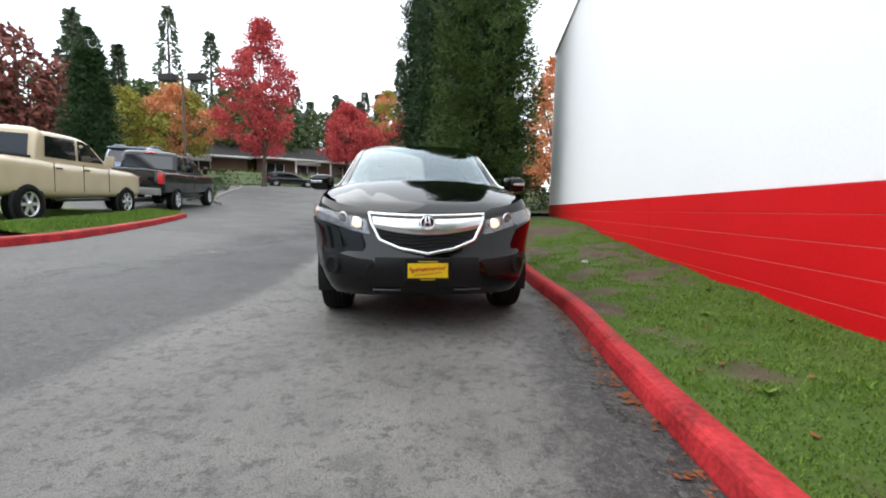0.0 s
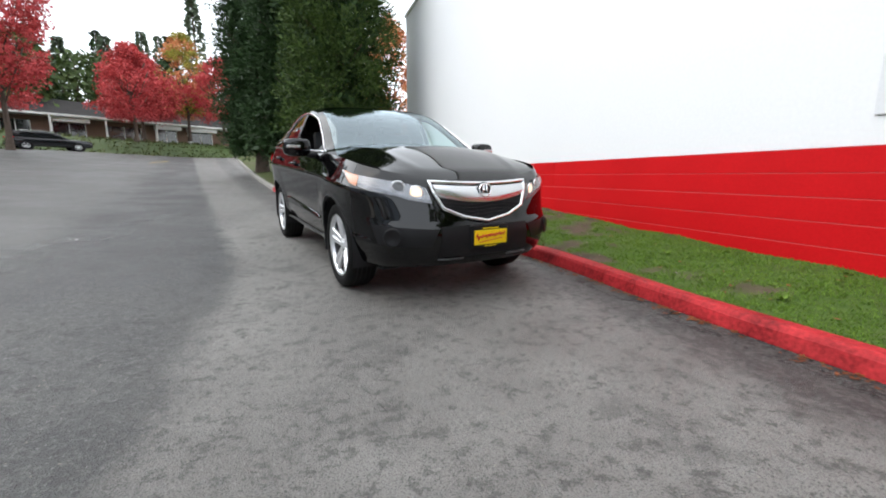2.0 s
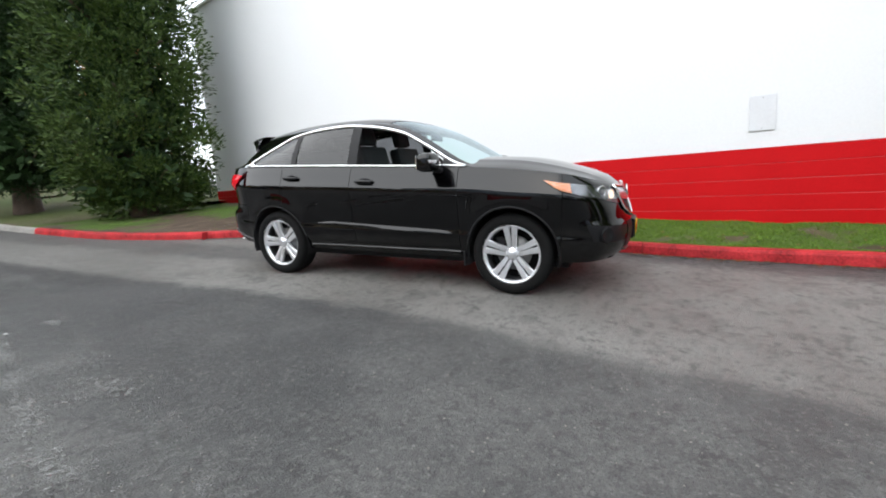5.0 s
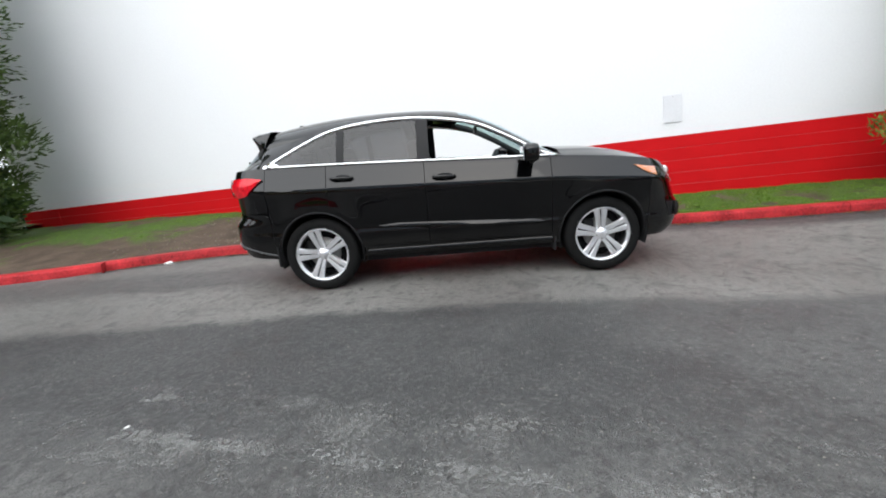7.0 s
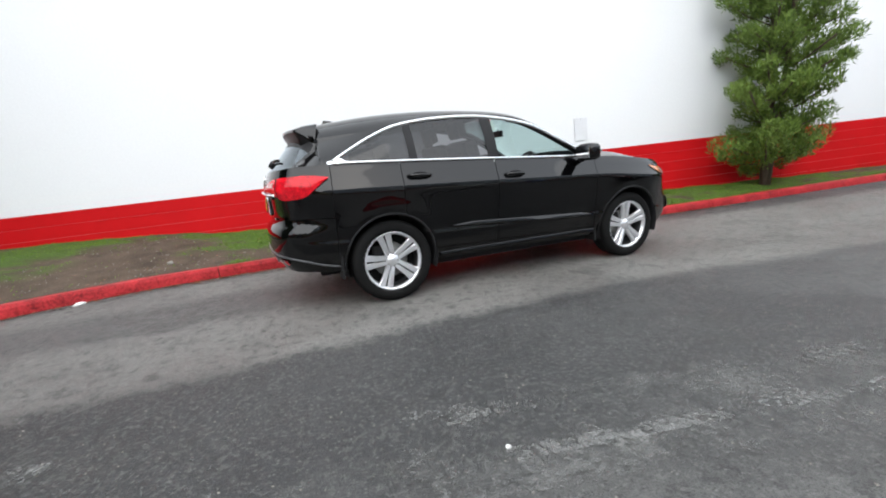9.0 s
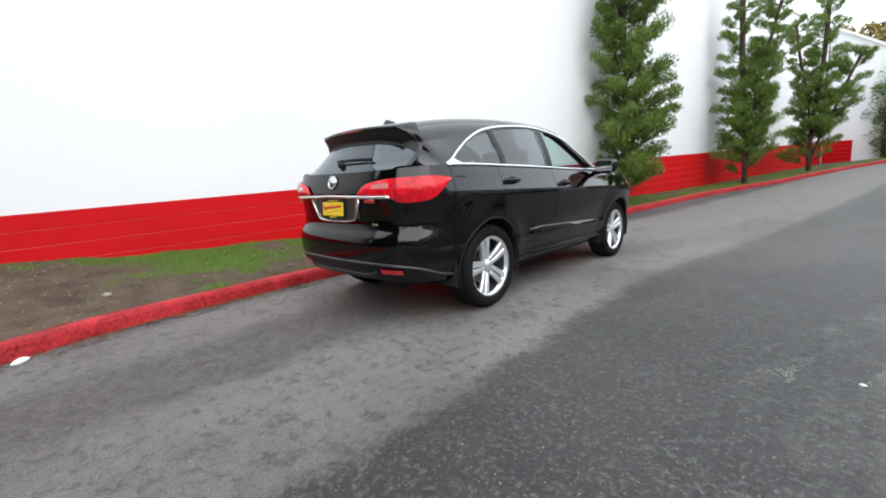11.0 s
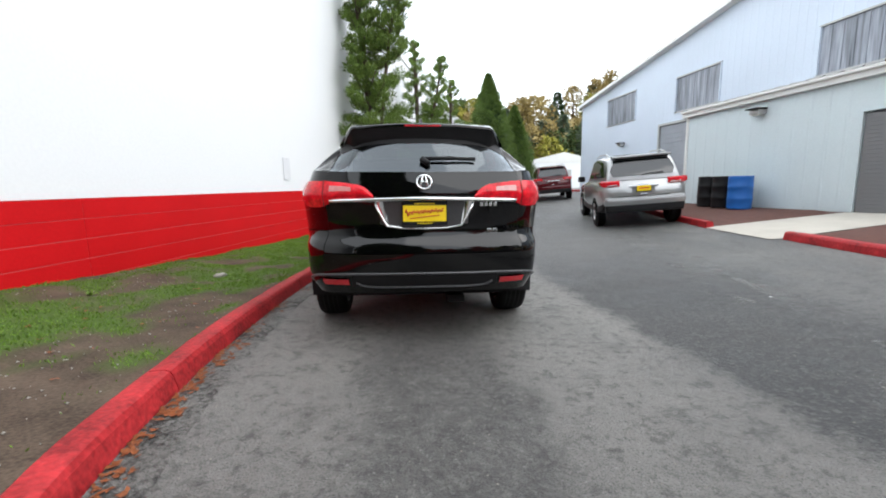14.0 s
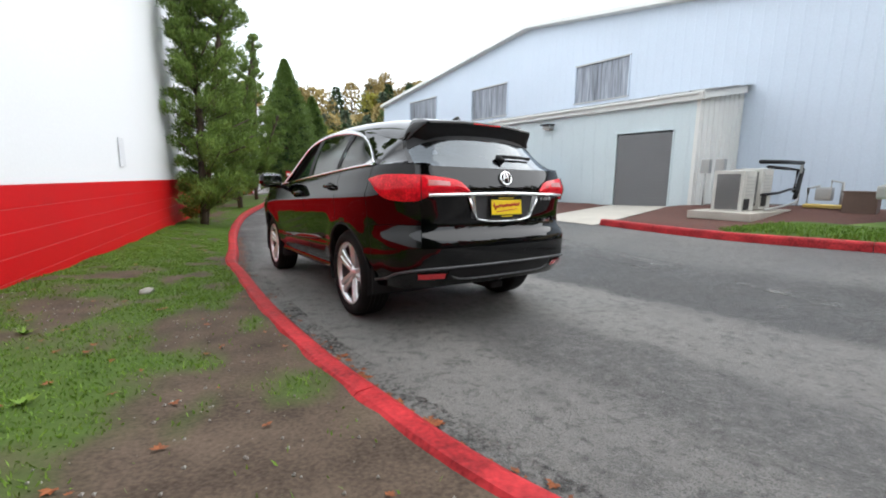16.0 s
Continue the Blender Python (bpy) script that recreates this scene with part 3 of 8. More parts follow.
WIN = [(-1.15, 1.12, 4.13, 5.52), (-7.45, -4.9, 4.13, 5.58), (-13.4, -10.55, 4.3, 5.75)]
ends = [-16.6 + ML]
spans = []
for a, b, z0, z1 in sorted(WIN):
    spans.append((ends[-1], a + ML, None))
    spans.append((a + ML, b + ML, (z0, z1)))
    ends.append(b + ML)
spans.append((ends[-1], 12.5 + ML, None))
for a, b, w in spans:
    if w is None:
        part("main_sheet", siding(a, b, -0.2, 0, MAIN_X, 0.3, 0.006, gable), SIDING, bld)
    else:
        part("main_sheet", siding(a, b, -0.2, w[0], MAIN_X, 0.3, 0.006), SIDING, bld)
        part("main_sheet", siding(a, b, w[1], 0, MAIN_X, 0.3, 0.006, gable), SIDING, bld)
TRANSL = mat("streaked_translucent_sheet", (0.10, 0.115, 0.14), 0.35, var=0.5, scale=1.5, fine=5, bump=0.0, second=(0.27, 0.29, 0.33), coord="Object")
for nz in [n for n in TRANSL.node_tree.nodes if n.type == "TEX_NOISE" and n.inputs[0].links]:
    # rain streaks run down the panes
    mp = TRANSL.node_tree.nodes.new("ShaderNodeMapping")
    mp.inputs["Scale"].default_value = (1.0, 3.0, 0.22)
    TRANSL.node_tree.links.new(nz.inputs[0].links[0].from_socket, mp.inputs[0])
    TRANSL.node_tree.links.new(mp.outputs[0], nz.inputs[0])
for a, b, z0, z1 in WIN:
    wn = part("window", box(MAIN_X - 0.05, (a + b) / 2 + ML, (z0 + z1) / 2, 0.02, b - a, z1 - z0), TRANSL, bld, "long dusty grey factory window")
    n = 7
    for k in range(n):
        w = (b - a) / n
        part("pane", box(MAIN_X - 0.03, a + w * (k + 0.5) + ML, (z0 + z1) / 2, 0.012, w - 0.03, z1 - z0 - 0.05, 0.003), TRANSL, wn)
    for yy in (a, b):
        part("frame", box(MAIN_X + 0.005, yy + ML, (z0 + z1) / 2, 0.07, 0.05, z1 - z0 + 0.06, 0.005), SIDING, wn)
    for zz in (z0, z1):
        part("frame", box(MAIN_X + 0.005, (a + b) / 2 + ML, zz, 0.07, b - a + 0.05, 0.05, 0.005), GREY_METAL, wn)
part("wall_back", joined(box(MAIN_X - 0.35, -6.2, 2.4, 0.3, 28.6, 5.6)), GREY_METAL, bld)
for s in (-1, 1):
    L = 13.1 if s < 0 else 16.3
    rm = Matrix.Translation((MAIN_X + 0.16, ML - 3.65, 7.60)) @ Matrix.Rotation(math.atan(-0.128) * s, 4, "X")
    part("rake_trim", box(0, s * L / 2, 0, 0.34, L, 0.16, 0.015, rm), TRIM_WHITE, bld)
    part("main_roof", box(-9.15, s * L / 2, 0.03, 18.0, L, 0.06, 0, rm), GREY_METAL, bld)
part("side_wall", box(MAIN_X - 9.0, -16.6 + ML, 2.9, 18.0, 0.2, 6.0), SIDING, bld)
part("side_wall", box(MAIN_X - 9.0, 12.5 + ML, 2.6, 18.0, 0.2, 5.6), SIDING, bld)
SHUTTER = mat("grey_shutter_paint", (0.30, 0.32, 0.35), 0.5, var=0.1, scale=2, fine=30, bump=0.04)
rd = part("roller_door", box(MAIN_X + 0.03, -6.75 + ML, 1.9, 0.04, 3.1, 3.4), SHUTTER, bld, "grey ribbed roller shutter")
for k in range(17):
    part("slat", box(MAIN_X + 0.06, -6.75 + ML, 0.35 + 0.2 * k, 0.03, 3.06, 0.18, 0.012), SHUTTER, rd)
for yy in (-8.35, -5.15):
    part("door_frame", box(MAIN_X + 0.07, yy + ML, 1.95, 0.14, 0.10, 3.55, 0.008), GREY_METAL, bld)
part("door_frame", box(MAIN_X + 0.07, -6.75 + ML, 3.70, 0.14, 3.3, 0.10, 0.008), GREY_METAL, bld)
wall_lamp(BM @ pose(MAIN_X + 0.02, -11.6 + ML, 3.1), "grey box floodlight on the blue gable wall")

# ---- the black car ----
def car_paint(name, color, flake=0.0, rough=0.12, metal=0.0):
    m = bpy.data.materials.new(name)
    t, b = nodes_of(m)
    src = t.nodes.new("ShaderNodeTexCoord").outputs["Object"]
    n = t.nodes.new("ShaderNodeTexNoise")
    n.inputs["Scale"].default_value, n.inputs["Detail"].default_value = 2.2, 6
    t.links.new(src, n.inputs[0])
    mr = t.nodes.new("ShaderNodeMapRange")
    mr.inputs[3].default_value, mr.inputs[4].default_value = rough * 0.8, rough * 1.5
    t.links.new(n.outputs[0], mr.inputs[0])
    t.links.new(mr.outputs[0], b.inputs["Roughness"])
    mx = t.nodes.new("ShaderNodeMix")
    mx.data_type = "RGBA"
    mx.inputs[6].default_value = (*[c * 0.9 for c in color], 1)
    mx.inputs[7].default_value = (*[min(1, c * 1.15) for c in color], 1)
    t.links.new(n.outputs[0], mx.inputs[0])
    t.links.new(mx.outputs[2], b.inputs["Base Color"])
    b.inputs["Metallic"].default_value = metal
    b.inputs["Coat Weight"].default_value = 1.0
    b.inputs["Coat Roughness"].default_value = 0.02
    b.inputs["Specular IOR Level"].default_value = 0.0
    b.inputs["Coat IOR"].default_value = 1.49
    return m


BLACK_PAINT = car_paint("black_car_paint", (0.0014, 0.0014, 0.0017), rough=0.4)
CHROME = mat("bright_chrome", (0.86, 0.87, 0.88), 0.08, 1.0, var=0.03, scale=4, fine=30, bump=0.0, coord="Object")
SILVER = mat("satin_silver_plastic", (0.72, 0.73, 0.74), 0.22, 0.85, var=0.04, scale=4, fine=30, bump=0.0, coord="Object")
ALLOY = mat("machined_alloy", (0.82, 0.83, 0.85), 0.30, 0.75, var=0.05, scale=6, fine=60, bump=0.02, coord="Object")
RUBBER = mat("tyre_rubber", (0.008, 0.008, 0.008), 0.75, var=0.3, scale=10, fine=90, bump=0.25, coord="Object")
DARK = mat("dark_underbody", (0.007, 0.007, 0.008), 0.85, var=0.2, scale=6, fine=60, bump=0.1, coord="Object")
CLOTH = mat("charcoal_upholstery", (0.020, 0.020, 0.022), 0.8, var=0.2, scale=8, fine=120, bump=0.3, coord="Object")
TINT = glass("dark_tinted_glass", (0.17, 0.175, 0.185), through_part=0.050)
REAR_TINT = glass("dark_rear_glass", (0.12, 0.125, 0.14), through_part=0.10, sheen=(0.86, 0.94, 1.0))
CLEAR = glass("green_tinted_glass", (0.62, 0.80, 0.78), through_part=0.12, sheen=(0.82, 0.94, 1.0))
LENS = glass("clear_lamp_lens", (0.90, 0.91, 0.92), through_part=0.06)
RED_LENS = mat("red_lamp_lens", (0.55, 0.010, 0.018), 0.10, var=0.12, scale=14, fine=60, bump=0.0, coat=1.0, coord="Object")
LAMP_BOWL = mat("smoked_lamp_reflector", (0.20, 0.20, 0.21), 0.25, 0.9, var=0.5, scale=14, fine=40, bump=0.0, coord="Object")
REVERSE = mat("pale_reverse_lens", (0.60, 0.22, 0.21), 0.15, var=0.2, scale=30, fine=80, bump=0.0, coat=1.0, coord="Object")
AMBER = mat("amber_reflector", (0.75, 0.22, 0.05), 0.15, var=0.1, scale=14, fine=60, bump=0.0, coat=1.0, coord="Object")
YELLOW = mat("yellow_plate_film", (0.86, 0.62, 0.01), 0.35, var=0.03, scale=6, fine=40, bump=0.0, coord="Object")
RED_INK = mat("red_ink", (0.55, 0.03, 0.02), 0.4, var=0.05, bump=0.0, coord="Object")
HEADLAMP = lamp_mat("headlamp_glow", (1.0, 0.74, 0.52), 0.8)
TAIL_LENS = mat("lit_red_lens", (0.42, 0.006, 0.014), 0.12, var=0.5, scale=16, fine=70, bump=0.05, coat=0.3, second=(0.62, 0.008, 0.018), coord="Object")
TAIL_LENS.node_tree.nodes["Principled BSDF"].inputs["Emission Color"].default_value = (0.85, 0.010, 0.022, 1)
TAIL_LENS.node_tree.nodes["Principled BSDF"].inputs["Emission Strength"].default_value = 0.06
TAIL_LENS.node_tree.nodes["Principled BSDF"].inputs["Specular IOR Level"].default_value = 0.2

RUBBER.node_tree.nodes["Principled BSDF"].inputs["Specular IOR Level"].default_value = 0.15
DARK_TRIM = mat("dark_grey_trim", (0.09, 0.09, 0.095), 0.3, 0.5, var=0.1, scale=5, fine=40, bump=0.0, coord="Object")

OUTLINE = [(-2.272, 0.0), (-2.264, 0.20), (-2.236, 0.40), (-2.172, 0.58), (-2.060, 0.748), (-1.90, 0.856), (-1.70, 0.912), (-1.36, 0.930), (-0.7, 0.930), (0.0, 0.930), (0.7, 0.930),
           (1.36, 0.930), (1.70, 0.918), (1.95, 0.880), (2.11, 0.81), (2.215, 0.69), (2.278, 0.48), (2.304, 0.24), (2.310, 0.0)]



def resample(points, step):
    line = spline(points, step)
    out = [(0.0, line[0])]
    for a, b in zip(line, line[1:]):
        out.append((out[-1][0] + (b - a).length, b))
    return out


HALF = resample(OUTLINE, 0.02)
PLEN = HALF[-1][0]


def outline_at(p):
    """Point (y, x) and outward normal of the half outline at arc length p from the nose."""
    p = min(max(p, 0.0), PLEN)
    lo, hi = 0, len(HALF) - 1
    while hi - lo > 1:
        m = (lo + hi) // 2
        if HALF[m][0] <= p:
            lo = m
        else:
            hi = m
    a, b = HALF[lo], HALF[hi]
    t = (p - a[0]) / max(1e-6, b[0] - a[0])
    q = a[1].lerp(b[1], t)
    d = (HALF[min(hi + 2, len(HALF) - 1)][1] - HALF[max(lo - 2, 0)][1]).normalized()
    return q, Vector((-d.y, d.x))


def p_at_y(y):
    return min((h for h in HALF if 0.55 < h[1].y), key=lambda h: abs(h[1].x - y))[0]


def p_at_x(x, rear=False):
    hs = [h for h in HALF if (h[1].x > 1.9 if rear else h[1].x < -1.9)]
    return min(hs, key=lambda h: abs(h[1].y - x))[0]


Z_TOP = [(-2.33, 0.930), (-2.22, 0.945), (-2.05, 0.978), (-1.8, 1.028), (-1.5, 1.070), (-1.2, 1.100), (-0.85, 1.122), (-0.3, 1.140), (0.4, 1.168), (1.1, 1.192), (1.7, 1.208), (2.1, 1.205), (2.36, 1.180)]
Z_BOT = [(-2.33, 0.300), (-2.0, 0.290), (-1.7, 0.300), (-0.9, 0.300), (0.9, 0.310), (1.75, 0.325), (2.1, 0.345), (2.36, 0.358)]
SIDE_IN = [(0.0, 0.118), (0.05, 0.096), (0.10, 0.084), (0.16, 0.066), (0.24, 0.052), (0.285, 0.045), (0.30, 0.051), (0.40, 0.036), (0.55, 0.018), (0.68, 0.004), (0.765, -0.004), (0.785, 0.004), (0.82, 0.016), (0.88, 0.036), (0.95, 0.056), (1.0, 0.078)]
FRONT_IN = [(0.0, 0.10), (0.06, 0.055), (0.14, 0.025), (0.25, 0.006), (0.36, 0.0), (0.46, 0.012), (0.50, 0.030), (0.62, 0.054), (0.75, 0.080), (0.88, 0.110), (0.95, 0.130), (1.0, 0.168)]
REAR_IN = [(0.0, 0.085), (0.07, 0.045), (0.15, 0.012), (0.26, 0.0), (0.36, 0.0), (0.42, 0.012), (0.46, 0.045), (0.52, 0.055), (0.60, 0.055), (0.76, 0.040), (0.80, 0.030), (0.88, 0.042), (1.0, 0.075)]


def shell(p, z, off=0.0, sgn=1):
    """A point on the body side at outline length p and height z."""
    q, nrm = outline_at(p)
    y = q.x
    zt, zb = curve(Z_TOP, y), curve(Z_BOT, y)
    z = min(max(z, zb), zt)
    s = (z - zb) / (zt - zb)
    wf, wr = smoothstep(-1.75, -2.2, y), smoothstep(1.75, 2.2, y)
    inset = curve(SIDE_IN, s) * (1 - wf - wr) + curve(FRONT_IN, s) * wf + curve(REAR_IN, s) * wr
    flare = 0.0
    for wy in (-1.3425, 1.3425):
        r = math.hypot(y - wy, z - 0.37)
        flare += 0.017 * math.exp(-((r - 0.42) / 0.10) ** 2) * smoothstep(0.5, 0.85, q.y)
    inset -= flare + off
    return Vector((sgn * max(0.0 if q.y > 0.001 else 0.0, q.y - nrm.y * inset) if q.y > 0.001 else 0.0, q.x - nrm.x * inset, z))


car = thing("parked_suv", Matrix.Rotation(radians(CAR_YAW), 4, "Z") @ Matrix.Rotation(radians(2.1), 4, "X") @ Matrix.Rotation(radians(-0.7), 4, "Y"),
            "glossy black SUV with chrome window trim, lamps lit, front window open", "car")

CUTS = {"fender": p_at_y(-0.86), "door": p_at_y(0.29), "quarter": p_at_y(1.20)}
ps = []
n_p = int(PLEN / 0.035)
for i in range(n_p + 1):
    ps.append(PLEN * i / n_p)
BUMP_F, BUMP_R = p_at_y(-1.78), p_at_y(1.80)
GATE = p_at_x(0.70, True)
gaps = sorted([CUTS["fender"], CUTS["door"], CUTS["quarter"], BUMP_F, BUMP_R, GATE])
ps = [p for p in ps if all(abs(p - g) > 0.014 for g in gaps)]
ps = sorted(ps + [g - 0.003 for g in gaps] + [g + 0.003 for g in gaps])
SROWS = [0.0, 0.04, 0.08, 0.105, 0.112, 0.16, 0.20, 0.25, 0.285, 0.30, 0.334, 0.342, 0.38, 0.42, 0.45, 0.48, 0.515, 0.521, 0.57, 0.62, 0.67, 0.72, 0.765, 0.785, 0.81, 0.84, 0.87, 0.90, 0.93, 0.96, 0.98, 1.0]
ARCH = 0.398


def panel_of(p, s, y):
    if s < 0.108 and -0.93 < y < 0.95:
        return "rocker"
    if p < BUMP_F:
        return "front_bumper"
    if p < CUTS["fender"]:
        return "front_fender"
    if p < CUTS["door"]:
        return "front_door"
    if p < CUTS["quarter"]:
        return "rear_door"
    if p > GATE and s > 0.338:
        return "tailgate"
    if p > BUMP_R and s < (0.518 if p < GATE else 0.338):
        return "rear_bumper"
    return "quarter_panel"


def body_panels():
    groups = {}
    for sgn in (1, -1):
        grid = []
        for p in ps:
            y = outline_at(p)[0].x
            zt, zb = curve(Z_TOP, y), curve(Z_BOT, y)
            grid.append([shell(p, zb + (zt - zb) * s, 0, sgn) for s in SROWS])
        for i in range(len(ps) - 1):
            pm = (ps[i] + ps[i + 1]) / 2
            if any(abs(pm - g) < 0.002 for g in gaps if g != GATE):
                continue
            for j in range(len(SROWS) - 1):
                sm_ = (SROWS[j] + SROWS[j + 1]) / 2
                a, b, c, d = grid[i][j], grid[i + 1][j], grid[i + 1][j + 1], grid[i][j + 1]
                mid = (a + b + c + d) / 4
                if abs(pm - GATE) < 0.002 and sm_ > 0.338:
                    continue
                if 0.105 < sm_ < 0.112 and -0.86 < mid.y < 0.95:
                    continue
                if 0.334 < sm_ < 0.342 and pm > GATE:
                    continue
                if 0.515 < sm_ < 0.521 and BUMP_R < pm < GATE:
                    continue
                side_on = abs(mid.x) > 0.55
                if side_on and any(math.hypot(mid.y - w, mid.z - 0.37) < ARCH for w in (-1.3425, 1.3425)):
                    continue
                name = panel_of(pm, sm_, mid.y)
                key = (name, 0 if name in ("front_bumper", "rear_bumper", "tailgate") else sgn)
                groups.setdefault(key, []).append((a, b, c, d) if sgn < 0 else (a, d, c, b))
    made = {}
    for (name, sgn), quads in groups.items():
        index, verts, faces = {}, [], []
        for q in quads:
            f = []
            for v in q:
                k = (round(v.x, 5), round(v.y, 5), round(v.z, 5))
                if k not in index:
                    index[k] = len(verts)
                    w = Vector(v)
                    if abs(w.x) > 0.55:
                        for wy in (-1.3425, 1.3425):
                            dy, dz = w.y - wy, w.z - 0.37
                            r = math.hypot(dy, dz)
                            if r < ARCH + 0.012 and r > 0.2:
                                w.y, w.z = wy + dy / r * ARCH, 0.37 + dz / r * ARCH
                    verts.append(w)
                f.append(index[k])
            if len(set(f)) > 2:
                faces.append(tuple(dict.fromkeys(f)))
        me = mesh_of(name, verts, faces, BLACK_PAINT, True)
        made[(name, sgn)] = part(name, me, BLACK_PAINT, car)
    return made


panels = body_panels()

# dark shell behind the panels, floor and wheel wells
lv, lf = [], []
lp = [PLEN * i / 60 for i in range(61)]
for sgn in (1, -1):
    base = len(lv)
    for p in lp:
        y = outline_at(p)[0].x
        zt, zb = curve(Z_TOP, y), curve(Z_BOT, y)
        for s in (0.0, 0.1, 0.3, 0.5, 0.7, 0.85, 0.97):
            lv.append(shell(p, zb + (zt - zb) * s, -0.02, sgn))
    for i in range(60):
        for j in range(6):
            a = base + i * 7 + j
            mid = (lv[a] + lv[a + 7] + lv[a + 8] + lv[a + 1]) / 4
            if abs(mid.x) > 0.5 and any(math.hypot(mid.y - w, mid.z - 0.37) < 0.46 for w in (-1.3425, 1.3425)):
                continue
            lf.append((a, a + 7, a + 8, a + 1) if sgn < 0 else (a, a + 1, a + 8, a + 7))
part("inner_shell", mesh_of("inner_shell", lv, lf, DARK, True), DARK, car)
floor_b = joined(box(0, -0.05, 0.255, 1.34, 3.5, 0.07, 0.02), box(-0.25, 0.9, 0.225, 0.14, 2.0, 0.06, 0.02), box(0, 2.0, 0.39, 1.1, 0.30, 0.08, 0.03), box(0, 0, 0.33, 1.62, 1.7, 0.05), box(0, 1.62, 0.40, 1.2, 0.8, 0.14, 0.05), box(0, -1.62, 0.34, 1.1, 0.80, 0.10, 0.04))
part("floor_pan", floor_b, DARK, car)
part("engine_block", box(0, -1.55, 0.60, 1.1, 1.0, 0.5, 0.05), DARK, car)
for wy in (-1.3425, 1.3425):
    for sgn in (1, -1):
        vs, fs = [], []
        n = 22
        for i in range(n + 1):
            a = math.pi * (-0.10 + 1.20 * i / n)
            for x in (0.50, 0.885):
                vs.append((sgn * x, wy + 0.412 * math.cos(a), 0.37 + 0.412 * math.sin(a)))
        for i in range(n):
            fs.append((2 * i, 2 * i + 1, 2 * i + 3, 2 * i + 2))
        c0 = len(vs)
        vs.append((sgn * 0.50, wy, 0.37))
        for i in range(n):
            fs.append((2 * i, 2 * i + 2, c0))
        part("wheel_well", mesh_of("wheel_well", vs, fs, DARK, True), DARK, car)
        vs2, fs2 = [], []
        for i in range(n + 1):
            a = math.pi * (-0.06 + 1.12 * i / n)
            for r, dx in ((0.393, -0.012), (0.397, 0.001), (0.405, 0.002), (0.413, -0.006)):
                y, z = wy + r * math.cos(a), 0.37 + r * math.sin(a)
                z = max(z, 0.30)
                b = shell(p_at_y(y), z, dx + 0.004, sgn)
                vs2.append((b.x, y, z))
        for i in range(n):
            for k in range(3):
                fs2.append((i * 4 + k, i * 4 + k + 1, i * 4 + k + 5, i * 4 + k + 4))
        part("arch_lip", mesh_of("arch_lip", vs2, fs2, DARK, True), DARK, car)


# ---- greenhouse ----
Z_MID = [(-1.02, 1.128), (-0.85, 1.228), (-0.65, 1.352), (-0.45, 1.468), (-0.25, 1.560), (-0.05, 1.619), (0.15, 1.648), (0.45, 1.666), (0.85, 1.668), (1.25, 1.650), (1.6, 1.610), (1.88, 1.560), (1.95, 1.525), (2.03, 1.420), (2.12, 1.310), (2.20, 1.220), (2.25, 1.165)]
Z_RAIL = [(-1.02, 1.118), (-0.88, 1.140), (-0.70, 1.235), (-0.513, 1.345), (-0.205, 1.498), (0.0, 1.556), (0.315, 1.582), (0.793, 1.574), (1.175, 1.525), (1.40, 1.478), (1.60, 1.435), (1.85, 1.385), (2.0, 1.32), (2.12, 1.25), (2.25, 1.165)]
W_RAIL = [(-1.02, 0.83), (-0.85, 0.80), (-0.5, 0.735), (-0.2, 0.698), (0.3, 0.675), (0.9, 0.662), (1.4, 0.645), (1.8, 0.620), (2.05, 0.635), (2.25, 0.665)]



TOPS = {}


def top_half_width(y):
    k = round(y, 3)
    if k not in TOPS:
        best = None
        for p, q in HALF[::2]:
            v = shell(p, 9.0)
            if best is None or abs(v.y - y) < best[0]:
                best = (abs(v.y - y), v.x)
        TOPS[k] = best[1]
    return TOPS[k]


def swept(y, k):
    """The tail is bowed in plan: its corners lie ahead of its middle."""
    return y - 0.14 * abs(k) ** 2.4 * smoothstep(1.80, 2.04, y)


def edge_width(y):
    yy = swept(y, 1.0)
    return min(curve(W_RAIL, y) + 0.03 * smoothstep(1.9, 2.2, y), top_half_width(yy))


def side_glass_pt(y, t, sgn, off=0.0):
    """t 0 at the belt, 1 at the roof rail; slightly bowed."""
    yy = swept(y, 1.0)
    wb, zb = top_half_width(yy), curve(Z_TOP, yy)
    wr, zr = edge_width(y), curve(Z_RAIL, y)
    zr = max(zr, zb)
    x = wb + (wr - wb) * t + 0.018 * math.sin(math.pi * t) * min(1, (zr - zb) / 0.2)
    z = zb + (zr - zb) * t
    return Vector((sgn * (x + off), yy, z + off * 0.3))


def roof_pt(y, u, off=0.0):
    """u -1..1 across the roof between the rails."""
    wr, zr, zm = edge_width(y), max(curve(Z_RAIL, y), curve(Z_TOP, swept(y, 1.0))), curve(Z_MID, y)
    k = abs(u)
    bow = 1 - (0.24 * k**2 + 0.76 * k**6)
    return Vector((u * (wr + off), swept(y, u), zr + (zm - zr) * bow + off))


def grid_part(name, rows, material, parent, label="", flip=False):
    verts = [v for r in rows for v in r]
    n = len(rows[0])
    faces = [(i * n + j, i * n + j + 1, (i + 1) * n + j + 1, (i + 1) * n + j) for i in range(len(rows) - 1) for j in range(n - 1)]
    c, dots = Vector((0, 0.1, 0.85)), 0.0
    for f in faces[:: max(1, len(faces) // 40)]:
        q = [verts[k] for k in f]
        dots += (q[2] - q[0]).cross(q[3] - q[1]).normalized().dot(((q[0] + q[2]) / 2 - c).normalized())
    if dots < 0:
        faces = [f[::-1] for f in faces]
    return part(name, mesh_of(name, verts, faces, material, True), material, parent, label)


def frange(a, b, n):
    return [a + (b - a) * i / n for i in range(n + 1)]


